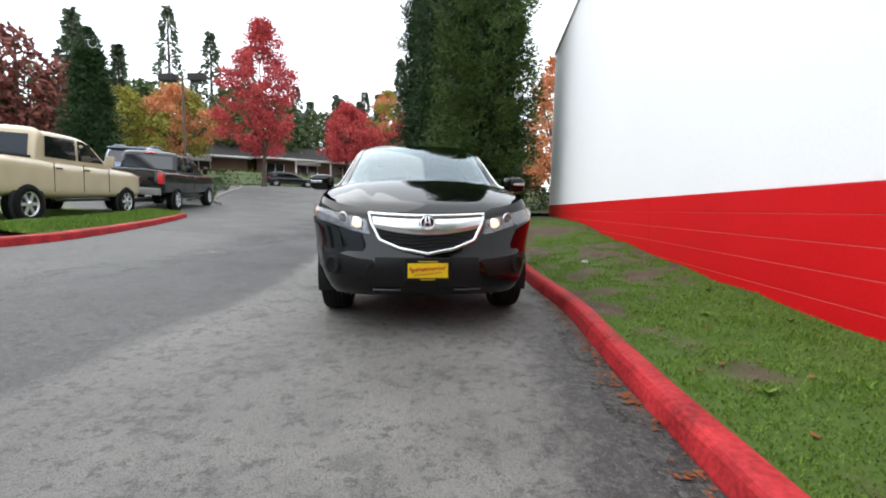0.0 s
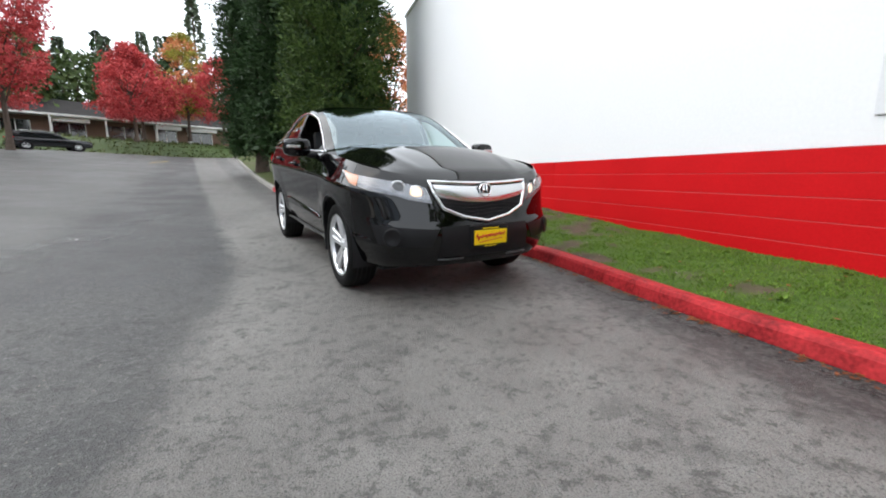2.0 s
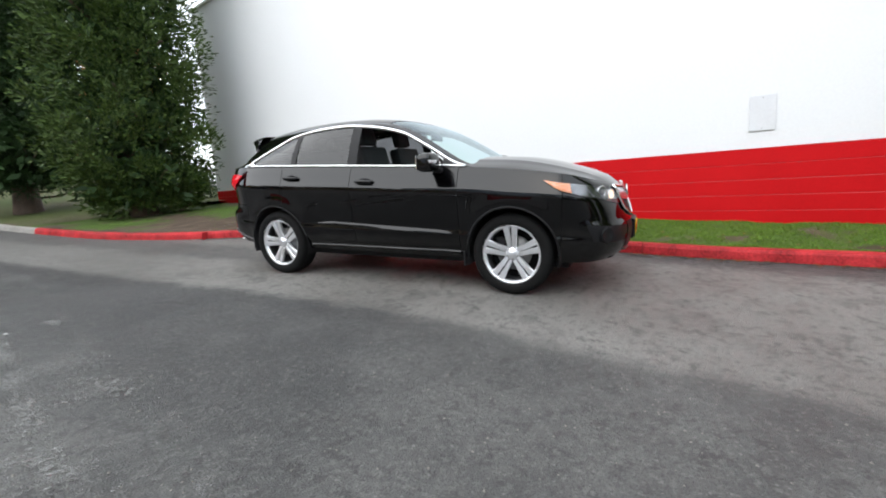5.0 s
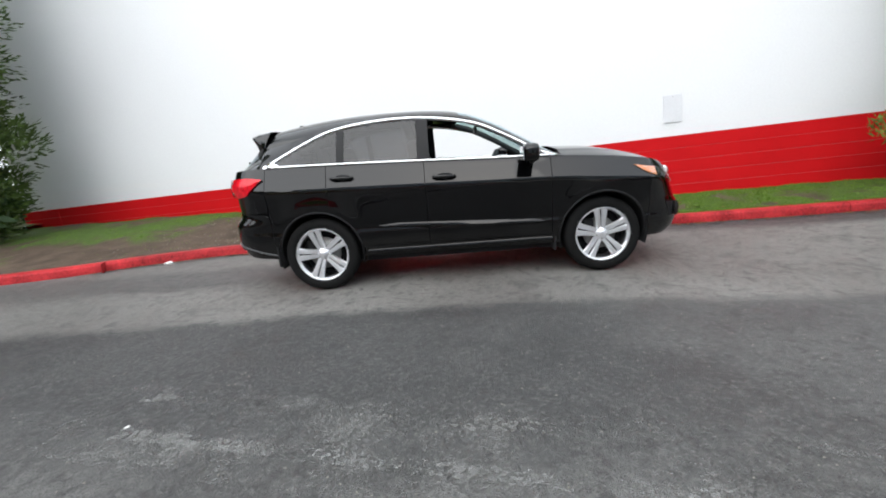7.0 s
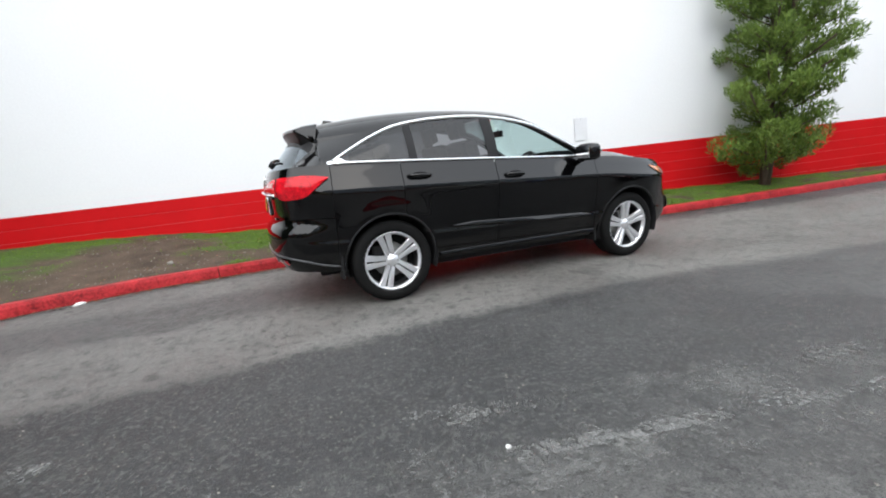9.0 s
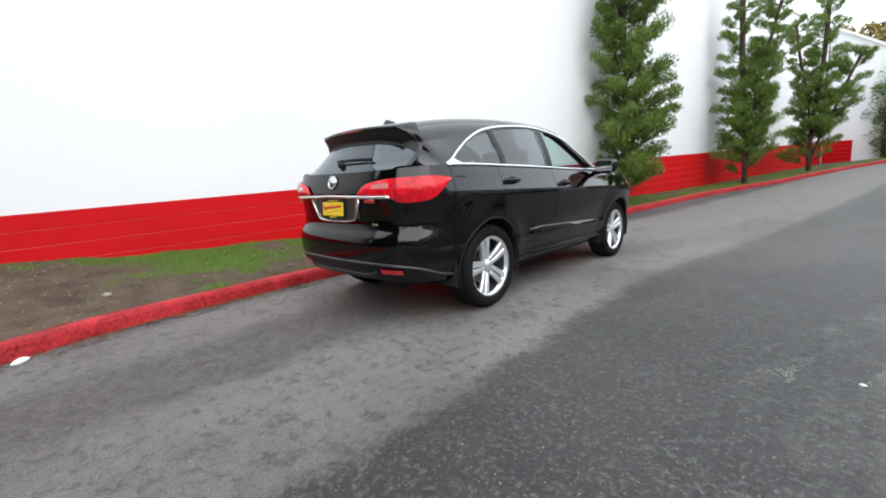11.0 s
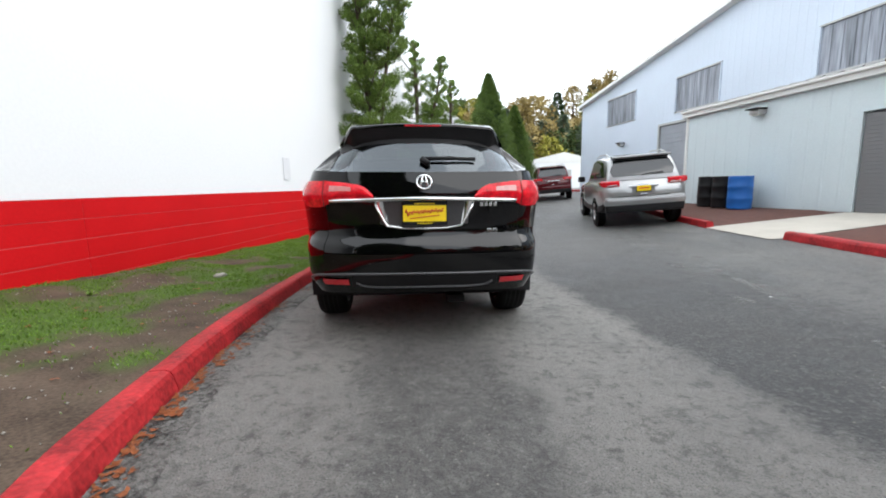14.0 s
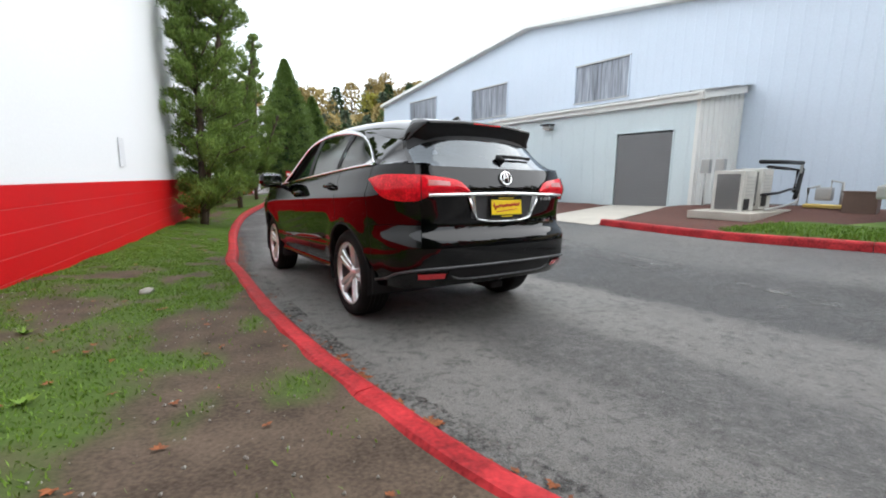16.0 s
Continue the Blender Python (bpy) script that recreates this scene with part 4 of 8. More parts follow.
US = [-1, -0.96, -0.9, -0.8, -0.65, -0.5, -0.3, -0.1, 0.1, 0.3, 0.5, 0.65, 0.8, 0.9, 0.96, 1]
# hood: spans from the nose to the cowl between the tops of the wings, with two raised lines
HN, HM = 28, 40
X_SIDE = 0.80
SIDE0 = shell(p_at_x(X_SIDE), 9.0)


def hood_pt(t, u):
    k = abs(u)
    f = shell(p_at_x(max(0.001, k * X_SIDE)), 9.0)
    ys = SIDE0.y + (-0.98 - SIDE0.y) * t
    y = f.y + (-0.98 - f.y) * t
    zs = curve(Z_TOP, ys)
    crown = 0.030 + 0.065 * smoothstep(0.0, 0.75, t)
    z = zs + crown * (1 - k**2.6)
    z0 = curve(Z_TOP, SIDE0.y) + 0.030 * (1 - k**2.6)
    z += (f.z - z0) * (1 - t) ** 3 + 0.022 * smoothstep(0.0, 0.06, t) * (1 - t) ** 2 * (1 - k**4)
    w0 = (f.x / X_SIDE / max(1e-6, k)) if k > 1e-6 else 1.0
    wx = top_half_width(ys) * 0.998
    x = u * wx * (1 - (1 - t) ** 4) + (f.x * (1 if u >= 0 else -1)) * (1 - t) ** 4
    z += 0.009 * math.exp(-((k - 0.60 - 0.12 * t) / 0.06) ** 2) * smoothstep(0.0, 0.2, t)
    return Vector((x, y, z))


part("hood", mesh_of("hood", [hood_pt(i / HN, -1 + 2 * j / HM) for i in range(HN + 1) for j in range(HM + 1)],
                     [(i * (HM + 1) + j, i * (HM + 1) + j + 1, (i + 1) * (HM + 1) + j + 1, (i + 1) * (HM + 1) + j) for i in range(HN) for j in range(HM)], BLACK_PAINT, True), BLACK_PAINT, car)
part("cowl", joined(box(0, -0.975, 1.115, 1.5, 0.16, 0.05, 0.02)), BLACK_PLASTIC, car)

def blob(cx, cy, cz, sx, sy, sz, e, n=20):
    """A rounded block: a superellipsoid of half sizes sx, sy, sz."""
    def pw(v):
        return math.copysign(abs(v) ** (2 / e), v)
    verts, faces = [], []
    for i in range(n + 1):
        a = -math.pi / 2 + math.pi * i / n
        for k in range(2 * n):
            b = math.pi * k / n
            verts.append((cx + sx * pw(math.cos(a)) * pw(math.cos(b)), cy + sy * pw(math.cos(a)) * pw(math.sin(b)), cz + sz * pw(math.sin(a))))
    for i in range(n):
        for k in range(2 * n):
            faces.append((i * 2 * n + k, i * 2 * n + (k + 1) % (2 * n), (i + 1) * 2 * n + (k + 1) % (2 * n), (i + 1) * 2 * n + k))
    return mesh_of("blob", verts, faces, None, True)


# windscreen, roof, rear window
grid_part("windscreen", [[roof_pt(y, u * 0.93, -0.004) for u in US] for y in frange(-1.0, -0.06, 16)], CLEAR, car, "green-tinted windscreen", True).visible_shadow = False
roof_rows = [[roof_pt(y, u) for u in US] for y in frange(-0.06, 1.95, 30)]
grid_part("roof", roof_rows, BLACK_PAINT, car, flip=True)
for sgn in (1, -1):
    rows = []
    for y in frange(-1.0, -0.06, 18):
        rows.append([roof_pt(y, sgn * k) for k in (0.92, 0.95, 0.98, 1.0)])
    grid_part("windscreen_pillar", rows, BLACK_PAINT, car, flip=sgn > 0)
    # inner pillar so that it has depth
    part("pillar_lining", tube([roof_pt(y, sgn * 0.95, -0.03) for y in frange(-0.95, 0.0, 10)], 0.028, 8), CLOTH, car)
RG = frange(2.04, 2.235, 10)
grid_part("rear_window", [[roof_pt(y, u * 0.965, -0.003) for u in US] for y in RG], REAR_TINT, car, "dark tinted rear window", True)
for sgn in (1, -1):
    grid_part("gate_frame", [[roof_pt(y, sgn * k) for k in (0.96, 0.975, 0.99, 1.0)] for y in frange(1.95, 2.25, 10)], BLACK_PAINT, car, flip=sgn > 0)
grid_part("gate_frame", [[roof_pt(y, u) for u in US] for y in (1.95, 1.97, 1.992, 2.02, 2.042)], BLACK_PLASTIC, car, flip=True)

# body sides above the belt: door frames, quarter pillar, glass
DLO_END = 1.76


def dlo_top(y):
    """Fraction of the way to the rail where the glass ends."""
    zb, zr = curve(Z_TOP, y), curve(Z_RAIL, y)
    arc = curve([(-0.95, 1.125), (-0.824, 1.150), (-0.513, 1.322), (-0.205, 1.470), (0.315, 1.560), (0.793, 1.556), (1.175, 1.502), (1.40, 1.415), (1.58, 1.325), (DLO_END, 1.225)], y)
    return min(0.985, max(0.0, (arc - zb) / max(0.02, zr - zb)))


def side_rows(y0, y1, n, lo, hi, sgn, off=0.0):
    return [[side_glass_pt(y, lo(y) + (hi(y) - lo(y)) * k / 8, sgn, off) for k in range(9)] for y in frange(y0, y1, n)]


for sgn in (1, -1):
    zero, one = (lambda y: 0.0), (lambda y: 1.0)
    grid_part("roof_side", side_rows(-1.0, DLO_END, 50, dlo_top, one, sgn), BLACK_PAINT, car, flip=sgn < 0)
    grid_part("rear_pillar", side_rows(DLO_END, 2.25, 14, zero, one, sgn), BLACK_PAINT, car, flip=sgn < 0)
    sill = lambda y: 0.06
    d1, d2 = panels[("front_door", sgn)], panels[("rear_door", sgn)]
    # front door glass is wound down on both sides, a sliver is left at the belt
    grid_part("door_glass", side_rows(-0.78, 0.24, 16, zero, (lambda y: min(dlo_top(y), 0.04)), sgn, -0.012), CLEAR, d1, "wound-down clear glass", flip=sgn < 0)
    grid_part("door_glass", side_rows(0.34, 1.04, 14, zero, dlo_top, sgn, -0.008), TINT, d2, "dark tinted glass", flip=sgn < 0).visible_shadow = False
    grid_part("quarter_glass", side_rows(1.10, DLO_END - 0.02, 14, zero, dlo_top, sgn, -0.008), TINT, car, "dark tinted quarter glass", flip=sgn < 0)
    grid_part("door_pillar", side_rows(0.235, 0.345, 4, zero, dlo_top, sgn, -0.001), BLACK_PLASTIC, car, flip=sgn < 0)
    grid_part("door_pillar", side_rows(1.035, 1.105, 3, zero, dlo_top, sgn, -0.003), BLACK_PLASTIC, car, flip=sgn < 0)
    part("mirror_sail", mesh_of("sail", [side_glass_pt(-0.93, 0, sgn), side_glass_pt(-0.70, 0, sgn), side_glass_pt(-0.70, dlo_top(-0.70), sgn), side_glass_pt(-0.85, dlo_top(-0.85), sgn)], [(0, 1, 2, 3)]), BLACK_PLASTIC, car)
    # chrome surround
    loop = [side_glass_pt(y, dlo_top(y), sgn, 0.002) for y in frange(-0.93, DLO_END, 40)]
    low_line = [side_glass_pt(y, 0.0, sgn, 0.006) for y in frange(DLO_END, -0.93, 30)]
    for v in low_line:
        v.z += 0.004
    part("window_trim", tube(loop, 0.016, 8, flat=0.35), CHROME, car, "bright chrome window surround")
    part("window_trim", tube(low_line, 0.012, 8, flat=0.6), CHROME, car, "bright chrome belt moulding")
    tri = [side_glass_pt(1.62, 0.0, sgn, 0.008), side_glass_pt(1.80, 0.0, sgn, 0.008), side_glass_pt(1.80, 0.10, sgn, 0.008), side_glass_pt(1.70, dlo_top(1.70) * 0.96, sgn, 0.008)]
    part("trim_corner", mesh_of("trim_corner", tri, [(0, 1, 2, 3)] if sgn > 0 else [(3, 2, 1, 0)]), CHROME, car)
    # lower door moulding and sill strip
    rows = []
    for y in frange(-0.80, 0.76, 30):
        zc = curve([(-0.80, 0.528), (0.76, 0.602)], y)
        h = 0.022 * min(1, (y + 0.82) / 0.10, (0.78 - y) / 0.22) + 0.002
        p = p_at_y(y)
        rows.append([shell(p, zc - h, 0.002, sgn), shell(p, zc - h * 0.45, 0.022, sgn), shell(p, zc - h * 0.2, 0.024, sgn), shell(p, zc + h, 0.002, sgn)])
        for v in rows[-1]:
            v.y = y
    grid_part("door_moulding", rows, BLACK_PAINT, car, flip=sgn < 0)
    rows = []
    for y in frange(-0.88, 0.90, 20):
        p = p_at_y(y)
        rows.append([shell(p, 0.322, 0.006, sgn), shell(p, 0.332, 0.026, sgn), shell(p, 0.338, 0.028, sgn), shell(p, 0.368, 0.002, sgn)])
    grid_part("sill_trim", rows, BLACK_PAINT, car, flip=sgn < 0)
    # mud flaps
    for wy, hh in ((-0.90, 0.30), (1.775, 0.33)):
        part("mud_flap", box(sgn * 0.785, wy, hh + 0.04, 0.15, 0.02, 0.22, 0.008), DARK, car)
    # door handles: recess and bar
    for d, hy, hz in ((d1, 0.105, 1.005), (d2, 1.05, 1.060)):
        p = p_at_y(hy)
        c = shell(p, hz, 0, sgn)
        cup = lathe([(0.0, 0.002), (0.045, 0.002), (0.062, 0.004), (0.066, 0.001)], 20, "x", Matrix.Translation((c.x, hy, hz)) @ Matrix.Diagonal((sgn, 1.35, 0.62, 1)))
        part("handle_recess", cup, DARK, d)
        bar = tube([(c.x + sgn * 0.006, hy - 0.10, hz + 0.004), (c.x + sgn * 0.034, hy - 0.07, hz + 0.008), (c.x + sgn * 0.040, hy, hz + 0.012), (c.x + sgn * 0.034, hy + 0.08, hz + 0.012), (c.x + sgn * 0.006, hy + 0.11, hz + 0.010)], 0.014, 8, flat=0.7)
        part("door_handle", bar, BLACK_PAINT, d)
    # wing mirror
    mz, my, mx = 1.165, -0.66, 1.03
    mirror = part("wing_mirror", blob(sgn * mx, my, mz, 0.122, 0.075, 0.082, 3.4), BLACK_PAINT, car)
    part("mirror_foot", joined(tube([(sgn * 0.86, -0.70, 1.09), (sgn * 0.92, -0.69, 1.10), (sgn * 0.97, -0.67, 1.115)], 0.028, 10)), BLACK_PLASTIC, mirror)
    part("mirror_glass", box(sgn * mx, my + 0.072, mz, 0.18, 0.008, 0.115, 0.003), CHROME, mirror)
    part("turn_lamp", box(sgn * (mx + 0.045), my - 0.066, mz + 0.005, 0.12, 0.022, 0.028, 0.008), SILVER, mirror)


# ---- front: lamps, grille, plate ----
def ruled(name, low, high, material, parent, off=0.0, n=4, label="", sgn=1, bulge=0.0):
    """A patch on the body between two lines of (outline length, height)."""
    rows = []
    for (p0, z0), (p1, z1) in zip(low, high):
        rows.append([shell(p0 + (p1 - p0) * k / n, z0 + (z1 - z0) * k / n, off + bulge * math.sin(math.pi * k / n), sgn) for k in range(n + 1)])
    return grid_part(name, rows, material, parent, label, flip=sgn < 0)


def line_pz(points, n):
    """Even samples on a polyline of (p, z)."""
    pts = spline(points, 0.01)
    return [tuple(pts[round(i * (len(pts) - 1) / n)]) for i in range(n + 1)]


for sgn in (1, -1):
    lo = line_pz([(p_at_x(0.45), 0.762), (p_at_x(0.56), 0.778), (p_at_x(0.70), 0.815), (p_at_y(-1.93), 0.850), (p_at_y(-1.76), 0.905), (p_at_y(-1.63), 0.978)], 18)
    hi = line_pz([(p_at_x(0.485), 0.868), (p_at_x(0.58), 0.886), (p_at_x(0.70), 0.908), (p_at_y(-1.93), 0.938), (p_at_y(-1.76), 0.962), (p_at_y(-1.62), 0.986)], 18)
    bowl = ruled("headlamp", lo, hi, LAMP_BOWL, car, 0.004, 6, "clear wraparound headlamp with lit inner bulb", sgn)
    ruled("lens", lo, hi, LENS, bowl, 0.020, 6, "", sgn, 0.006).visible_shadow = False
    ruled("side_marker", lo[13:], hi[13:], AMBER, bowl, 0.009, 4, "amber side marker", sgn)
    for px, pz, r, m_ in ((0.555, 0.835, 0.050, HEADLAMP), (0.685, 0.872, 0.046, DARK_TRIM)):
        c = shell(p_at_x(px), pz, 0.006, sgn)
        q, nrm = outline_at(p_at_x(px))
        rm = Matrix.Translation(c) @ Matrix.Rotation(math.atan2(nrm.x, sgn * nrm.y), 4, "Z")
        part("bulb_housing", lathe([(r, -0.004), (r * 1.05, 0.006), (r * 0.9, 0.010), (r * 0.85, 0.0)], 20, "x", rm, True), CHROME, bowl)
        part("bulb", lathe([(0.0, 0.010), (r * 0.5, 0.008), (r * 0.85, 0.002)], 18, "x", rm), m_ or BLACK_PLASTIC, bowl)
    # dark lower corner with round fog lamp blank
    lo2 = line_pz([(p_at_x(0.47), 0.455), (p_at_x(0.66), 0.46), (p_at_y(-2.02), 0.475)], 8)
    hi2 = line_pz([(p_at_x(0.40), 0.580), (p_at_x(0.66), 0.598), (p_at_y(-1.96), 0.615)], 8)
    ruled("fog_recess", lo2, hi2, BLACK_PLASTIC, car, 0.003, 4, "", sgn)
    c = shell(p_at_x(0.71), 0.525, 0.006, sgn)
    q, nrm = outline_at(p_at_x(0.71))
    rm = Matrix.Translation(c) @ Matrix.Rotation(math.atan2(nrm.x, sgn * nrm.y), 4, "Z")
    part("fog_blank", lathe([(0.0, 0.004), (0.05, 0.006), (0.062, 0.014), (0.070, 0.004)], 20, "x", rm), BLACK_PLASTIC, car)


def front_pt(x, z, off):
    v = shell(p_at_x(abs(x)), z, off, 1 if x >= 0 else -1)
    v.x = x
    return v


def front_sheet(name, low, high, n, m, off, material, parent, label="", bulge=0.0):
    """low(t), high(t): (x, z) along the edges, t 0..1."""
    rows = []
    for i in range(n + 1):
        a, b = low(i / n), high(i / n)
        rows.append([front_pt(a[0] + (b[0] - a[0]) * k / m, a[1] + (b[1] - a[1]) * k / m, off + bulge * math.sin(math.pi * k / m)) for k in range(m + 1)])
    return grid_part(name, rows, material, parent, label)


G_EDGE = [(-0.43, 0.900), (-0.405, 0.825), (-0.350, 0.722), (-0.20, 0.662), (0.0, 0.625)]


def g_top(t):
    x = -0.43 + 0.86 * t
    return (x, 0.912 - 0.016 * (1 - (x / 0.43) ** 2))


def g_mid(t):
    x = -0.395 + 0.79 * t
    return (x, 0.812 - 0.050 * (1 - (x / 0.395) ** 2))


def g_low(t):
    """The V-shaped lower edge: steep flanks, then a shallow keel."""
    k = min(t, 1 - t) * 8
    i = min(3, int(k))
    a, b = G_EDGE[i], G_EDGE[i + 1]
    x, z = a[0] + (b[0] - a[0]) * (k - i), a[1] + (b[1] - a[1]) * (k - i)
    return (x if t <= 0.5 else -x, z)


grille = front_sheet("grille", g_low, g_top, 28, 12, 0.002, DARK, car, "dark mesh grille under a silver wing bar")
def bar_low(t):
    x, z = g_mid(t)
    return (x, z)


def bar_high(t):
    x, z = g_top(t)
    return (x * 0.945, z - 0.020)


front_sheet("wing_bar", bar_low, bar_high, 28, 6, 0.014, SILVER, grille, "broad satin silver grille bar", 0.014)
rim = [front_pt(*g_top(t), 0.012) for t in frange(0.0, 1.0, 24)] + [front_pt(*g_low(t), 0.012) for t in frange(1.0, 0.0, 40)][1:-1]
part("grille_surround", tube(rim, 0.015, 8, True), CHROME, grille, "polished chrome grille surround")
for k in range(5):
    zz = 0.655 + 0.024 * k
    half = 0.15 + 0.050 * k
    part("mesh_bar", tube([front_pt(x, zz + 0.008 * math.sin(14 * x), 0.008) for x in frange(-half, half, 14)], 0.0042, 6), BLACK_PLASTIC, grille)


def badge(m, size, parent):
    """A round-cornered oval ring with two leaning bars, as a plain shape."""
    ring = [m @ Vector((0.56 * size * math.cos(a), 0.52 * size * math.sin(a), 0)) for a in frange(0, 2 * math.pi, 28)[:-1]]
    bits = [tube(ring, size * 0.075, 8, True)]
    for s in (-1, 1):
        bits.append(tube([m @ Vector((s * 0.10 * size, 0.50 * size, 0)), m @ Vector((s * 0.20 * size, 0.05 * size, 0)), m @ Vector((s * 0.30 * size, -0.42 * size, 0))], size * 0.075, 8))
        bits.append(tube([m @ Vector((s * 0.04 * size, 0.1 * size, 0)), m @ Vector((s * 0.22 * size, -0.12 * size, 0))], size * 0.05, 6))
    return part("badge", joined(*bits), CHROME, parent, "chrome oval badge", True)


bf = front_pt(0, 0.848, 0.038)
part("badge_back", lathe([(0.0, 0.006), (0.056, 0.004), (0.060, 0.0)], 24, "z", Matrix.Translation(bf + Vector((0, 0.01, 0))) @ Matrix.Rotation(radians(82), 4, "X")), DARK, grille)
badge(Matrix.Translation(bf) @ Matrix.Rotation(radians(82), 4, "X"), 0.090, grille)


def dealer_plate(m, parent):
    """Yellow advertising plate in a dark printed frame; its lettering stays plain strokes."""
    base = part("licence_plate", box(0, 0, 0, 0.31, 0.16, 0.008, 0.004, m), BLACK_PLASTIC, parent, "yellow dealer plate with a red scrawl in a black frame")
    part("film", box(0, 0.0, 0.006, 0.292, 0.108, 0.004, 0.0015, m), YELLOW, base)
    pts, rnd = [], random.Random(4)
    for i in range(46):
        t = i / 45
        a = 0.026 if i < 5 else 0.011 + 0.006 * math.sin(i * 0.9) + 0.010 * (i in (19, 20))
        pts.append(m @ Vector((-0.128 + 0.256 * t, 0.004 + 0.018 * t + a * math.sin(i * 1.45), 0.010)))
    part("scrawl", tube(pts, 0.0044, 6), RED_INK, base, "red scrawl")
    part("underline", tube([m @ Vector((-0.10 + 0.02 * i, -0.034 + 0.0022 * i, 0.010)) for i in range(11)], 0.003, 6), RED_INK, base)
    for yy, n_bits in ((0.066, 8), (-0.066, 6)):
        for k in range(n_bits):
            part("frame_print", box((k - (n_bits - 1) / 2) * 0.018, yy, 0.005, 0.012, 0.009, 0.002, 0, m), YELLOW, base)
    return base


part("plate_bracket", box(0, -2.252, 0.508, 0.34, 0.06, 0.18, 0.012), BLACK_PLASTIC, car)
dealer_plate(Matrix.Translation((0, -2.288, 0.510)) @ Matrix.Rotation(radians(90), 4, "X"), car)
front_sheet("lower_intake", lambda t: (-0.40 + 0.80 * t, 0.375), lambda t: (-0.38 + 0.76 * t, 0.60), 20, 6, 0.004, BLACK_PLASTIC, car, "black lower intake")
for s in (-1, 1):
    part("lip_trim", tube([front_pt(s * x, 0.355, 0.012) for x in frange(0.20, 0.40, 8)], 0.006, 8), DARK_TRIM, car)
part("valance", joined(tube([front_pt(x, 0.320, -0.045) for x in frange(-0.52, 0.52, 24)], 0.026, 8)), DARK, car)


# ---- rear: lamps, trim, plate, spoiler, wiper ----
def rear_pt(x, z, off):
    v = shell(p_at_x(abs(x), True), z, off, 1 if x >= 0 else -1)
    v.x = x
    return v


gate = panels[("tailgate", 0)]
for sgn in (1, -1):
    lo = line_pz([(p_at_x(0.335, True), 1.010), (p_at_x(0.50, True), 1.006), (p_at_x(0.64, True), 0.985), (p_at_x(0.74, True), 0.952), (p_at_y(2.02), 0.965), (p_at_y(1.92), 1.035), (p_at_y(1.83), 1.095)], 22)
    hi = line_pz([(p_at_x(0.345, True), 1.024), (p_at_x(0.43, True), 1.092), (p_at_x(0.62, True), 1.122), (p_at_x(0.74, True), 1.130), (p_at_y(2.04), 1.135), (p_at_y(1.93), 1.132), (p_at_y(1.82), 1.112)], 22)
    tl = ruled("tail_lamp", lo, hi, TAIL_LENS, car, 0.014, 6, "lit red wraparound tail lamp", sgn, 0.012)
    ruled("reverse_lens", [(p, z + (h[1] - z) * 0.52) for (p, z), h in zip(lo[4:9], hi[4:9])], [(p, z + (h[1] - z) * 0.80) for (p, z), h in zip(lo[4:9], hi[4:9])], REVERSE, tl, 0.0275, 3, "", sgn)
    part("lamp_seam", tube([shell(p_at_x(0.70, True), z, 0.026, sgn) for z in frange(0.95, 1.13, 8)], 0.003, 6), DARK, tl)
    rlo = [(p_at_x(0.53 + 0.18 * k / 6, True), 0.418) for k in range(7)]
    rhi = [(p_at_x(0.53 + 0.18 * k / 6, True), 0.458) for k in range(7)]
    ruled("rear_reflector", rlo, rhi, RED_LENS, car, 0.012, 2, "small red bumper reflector", sgn)
part("gate_trim", tube([rear_pt(x, 1.005 - 0.02 * abs(x), 0.022) for x in frange(-0.64, 0.64, 40)], 0.013, 8), CHROME, gate, "full-width chrome bar")
rec = []
for i in range(15):
    x = -0.30 + 0.60 * i / 14
    k = abs(x) / 0.30
    rec.append([rear_pt(x, 0.815 + 0.02 * k**4 + (0.985 - 0.815 - 0.02 * k**4) * q / 4, 0.004) for q in range(5)])
grid_part("plate_recess", rec, DARK_TRIM, gate, "dark plate recess", flip=True)
part("recess_rim", tube([rear_pt(x, z, 0.012) for x, z in ((-0.335, 0.985), (-0.30, 0.90), (-0.255, 0.822), (-0.15, 0.806), (0, 0.802), (0.15, 0.806), (0.255, 0.822), (0.30, 0.90), (0.335, 0.985))], 0.009, 8), CHROME, gate)
for s in (1, -1):
    rows = []
    for k in range(7):
        t = k / 6
        xa, z = s * (0.345 - 0.085 * t), 0.985 - 0.165 * t
        w = 0.050 * (1 - t) + 0.016
        rows.append([rear_pt(xa, z, 0.010), rear_pt(xa - s * w * 0.5, z, 0.018), rear_pt(xa - s * w, z, 0.004)])
    grid_part("recess_cheek", rows, CHROME, gate)
dealer_plate(Matrix.Translation((0, 2.280, 0.905)) @ Matrix.Rotation(radians(180), 4, "Z") @ Matrix.Rotation(radians(86), 4, "X"), gate)
badge(Matrix.Translation(rear_pt(0, 1.115, 0.012)) @ Matrix.Rotation(radians(180), 4, "Z") @ Matrix.Rotation(radians(78), 4, "X"), 0.090, gate)
for zz, xx, wid in ((0.965, -0.44, 0.125), (0.790, -0.47, 0.075)):
    part("model_badge", joined(*[box(xx + wid * (k - 1.5) / 4, rear_pt(xx, zz, 0.006).y, zz, wid / 5.2, 0.008, 0.026 if zz > 0.9 else 0.016, 0.002) for k in range(4)]), CHROME, gate)
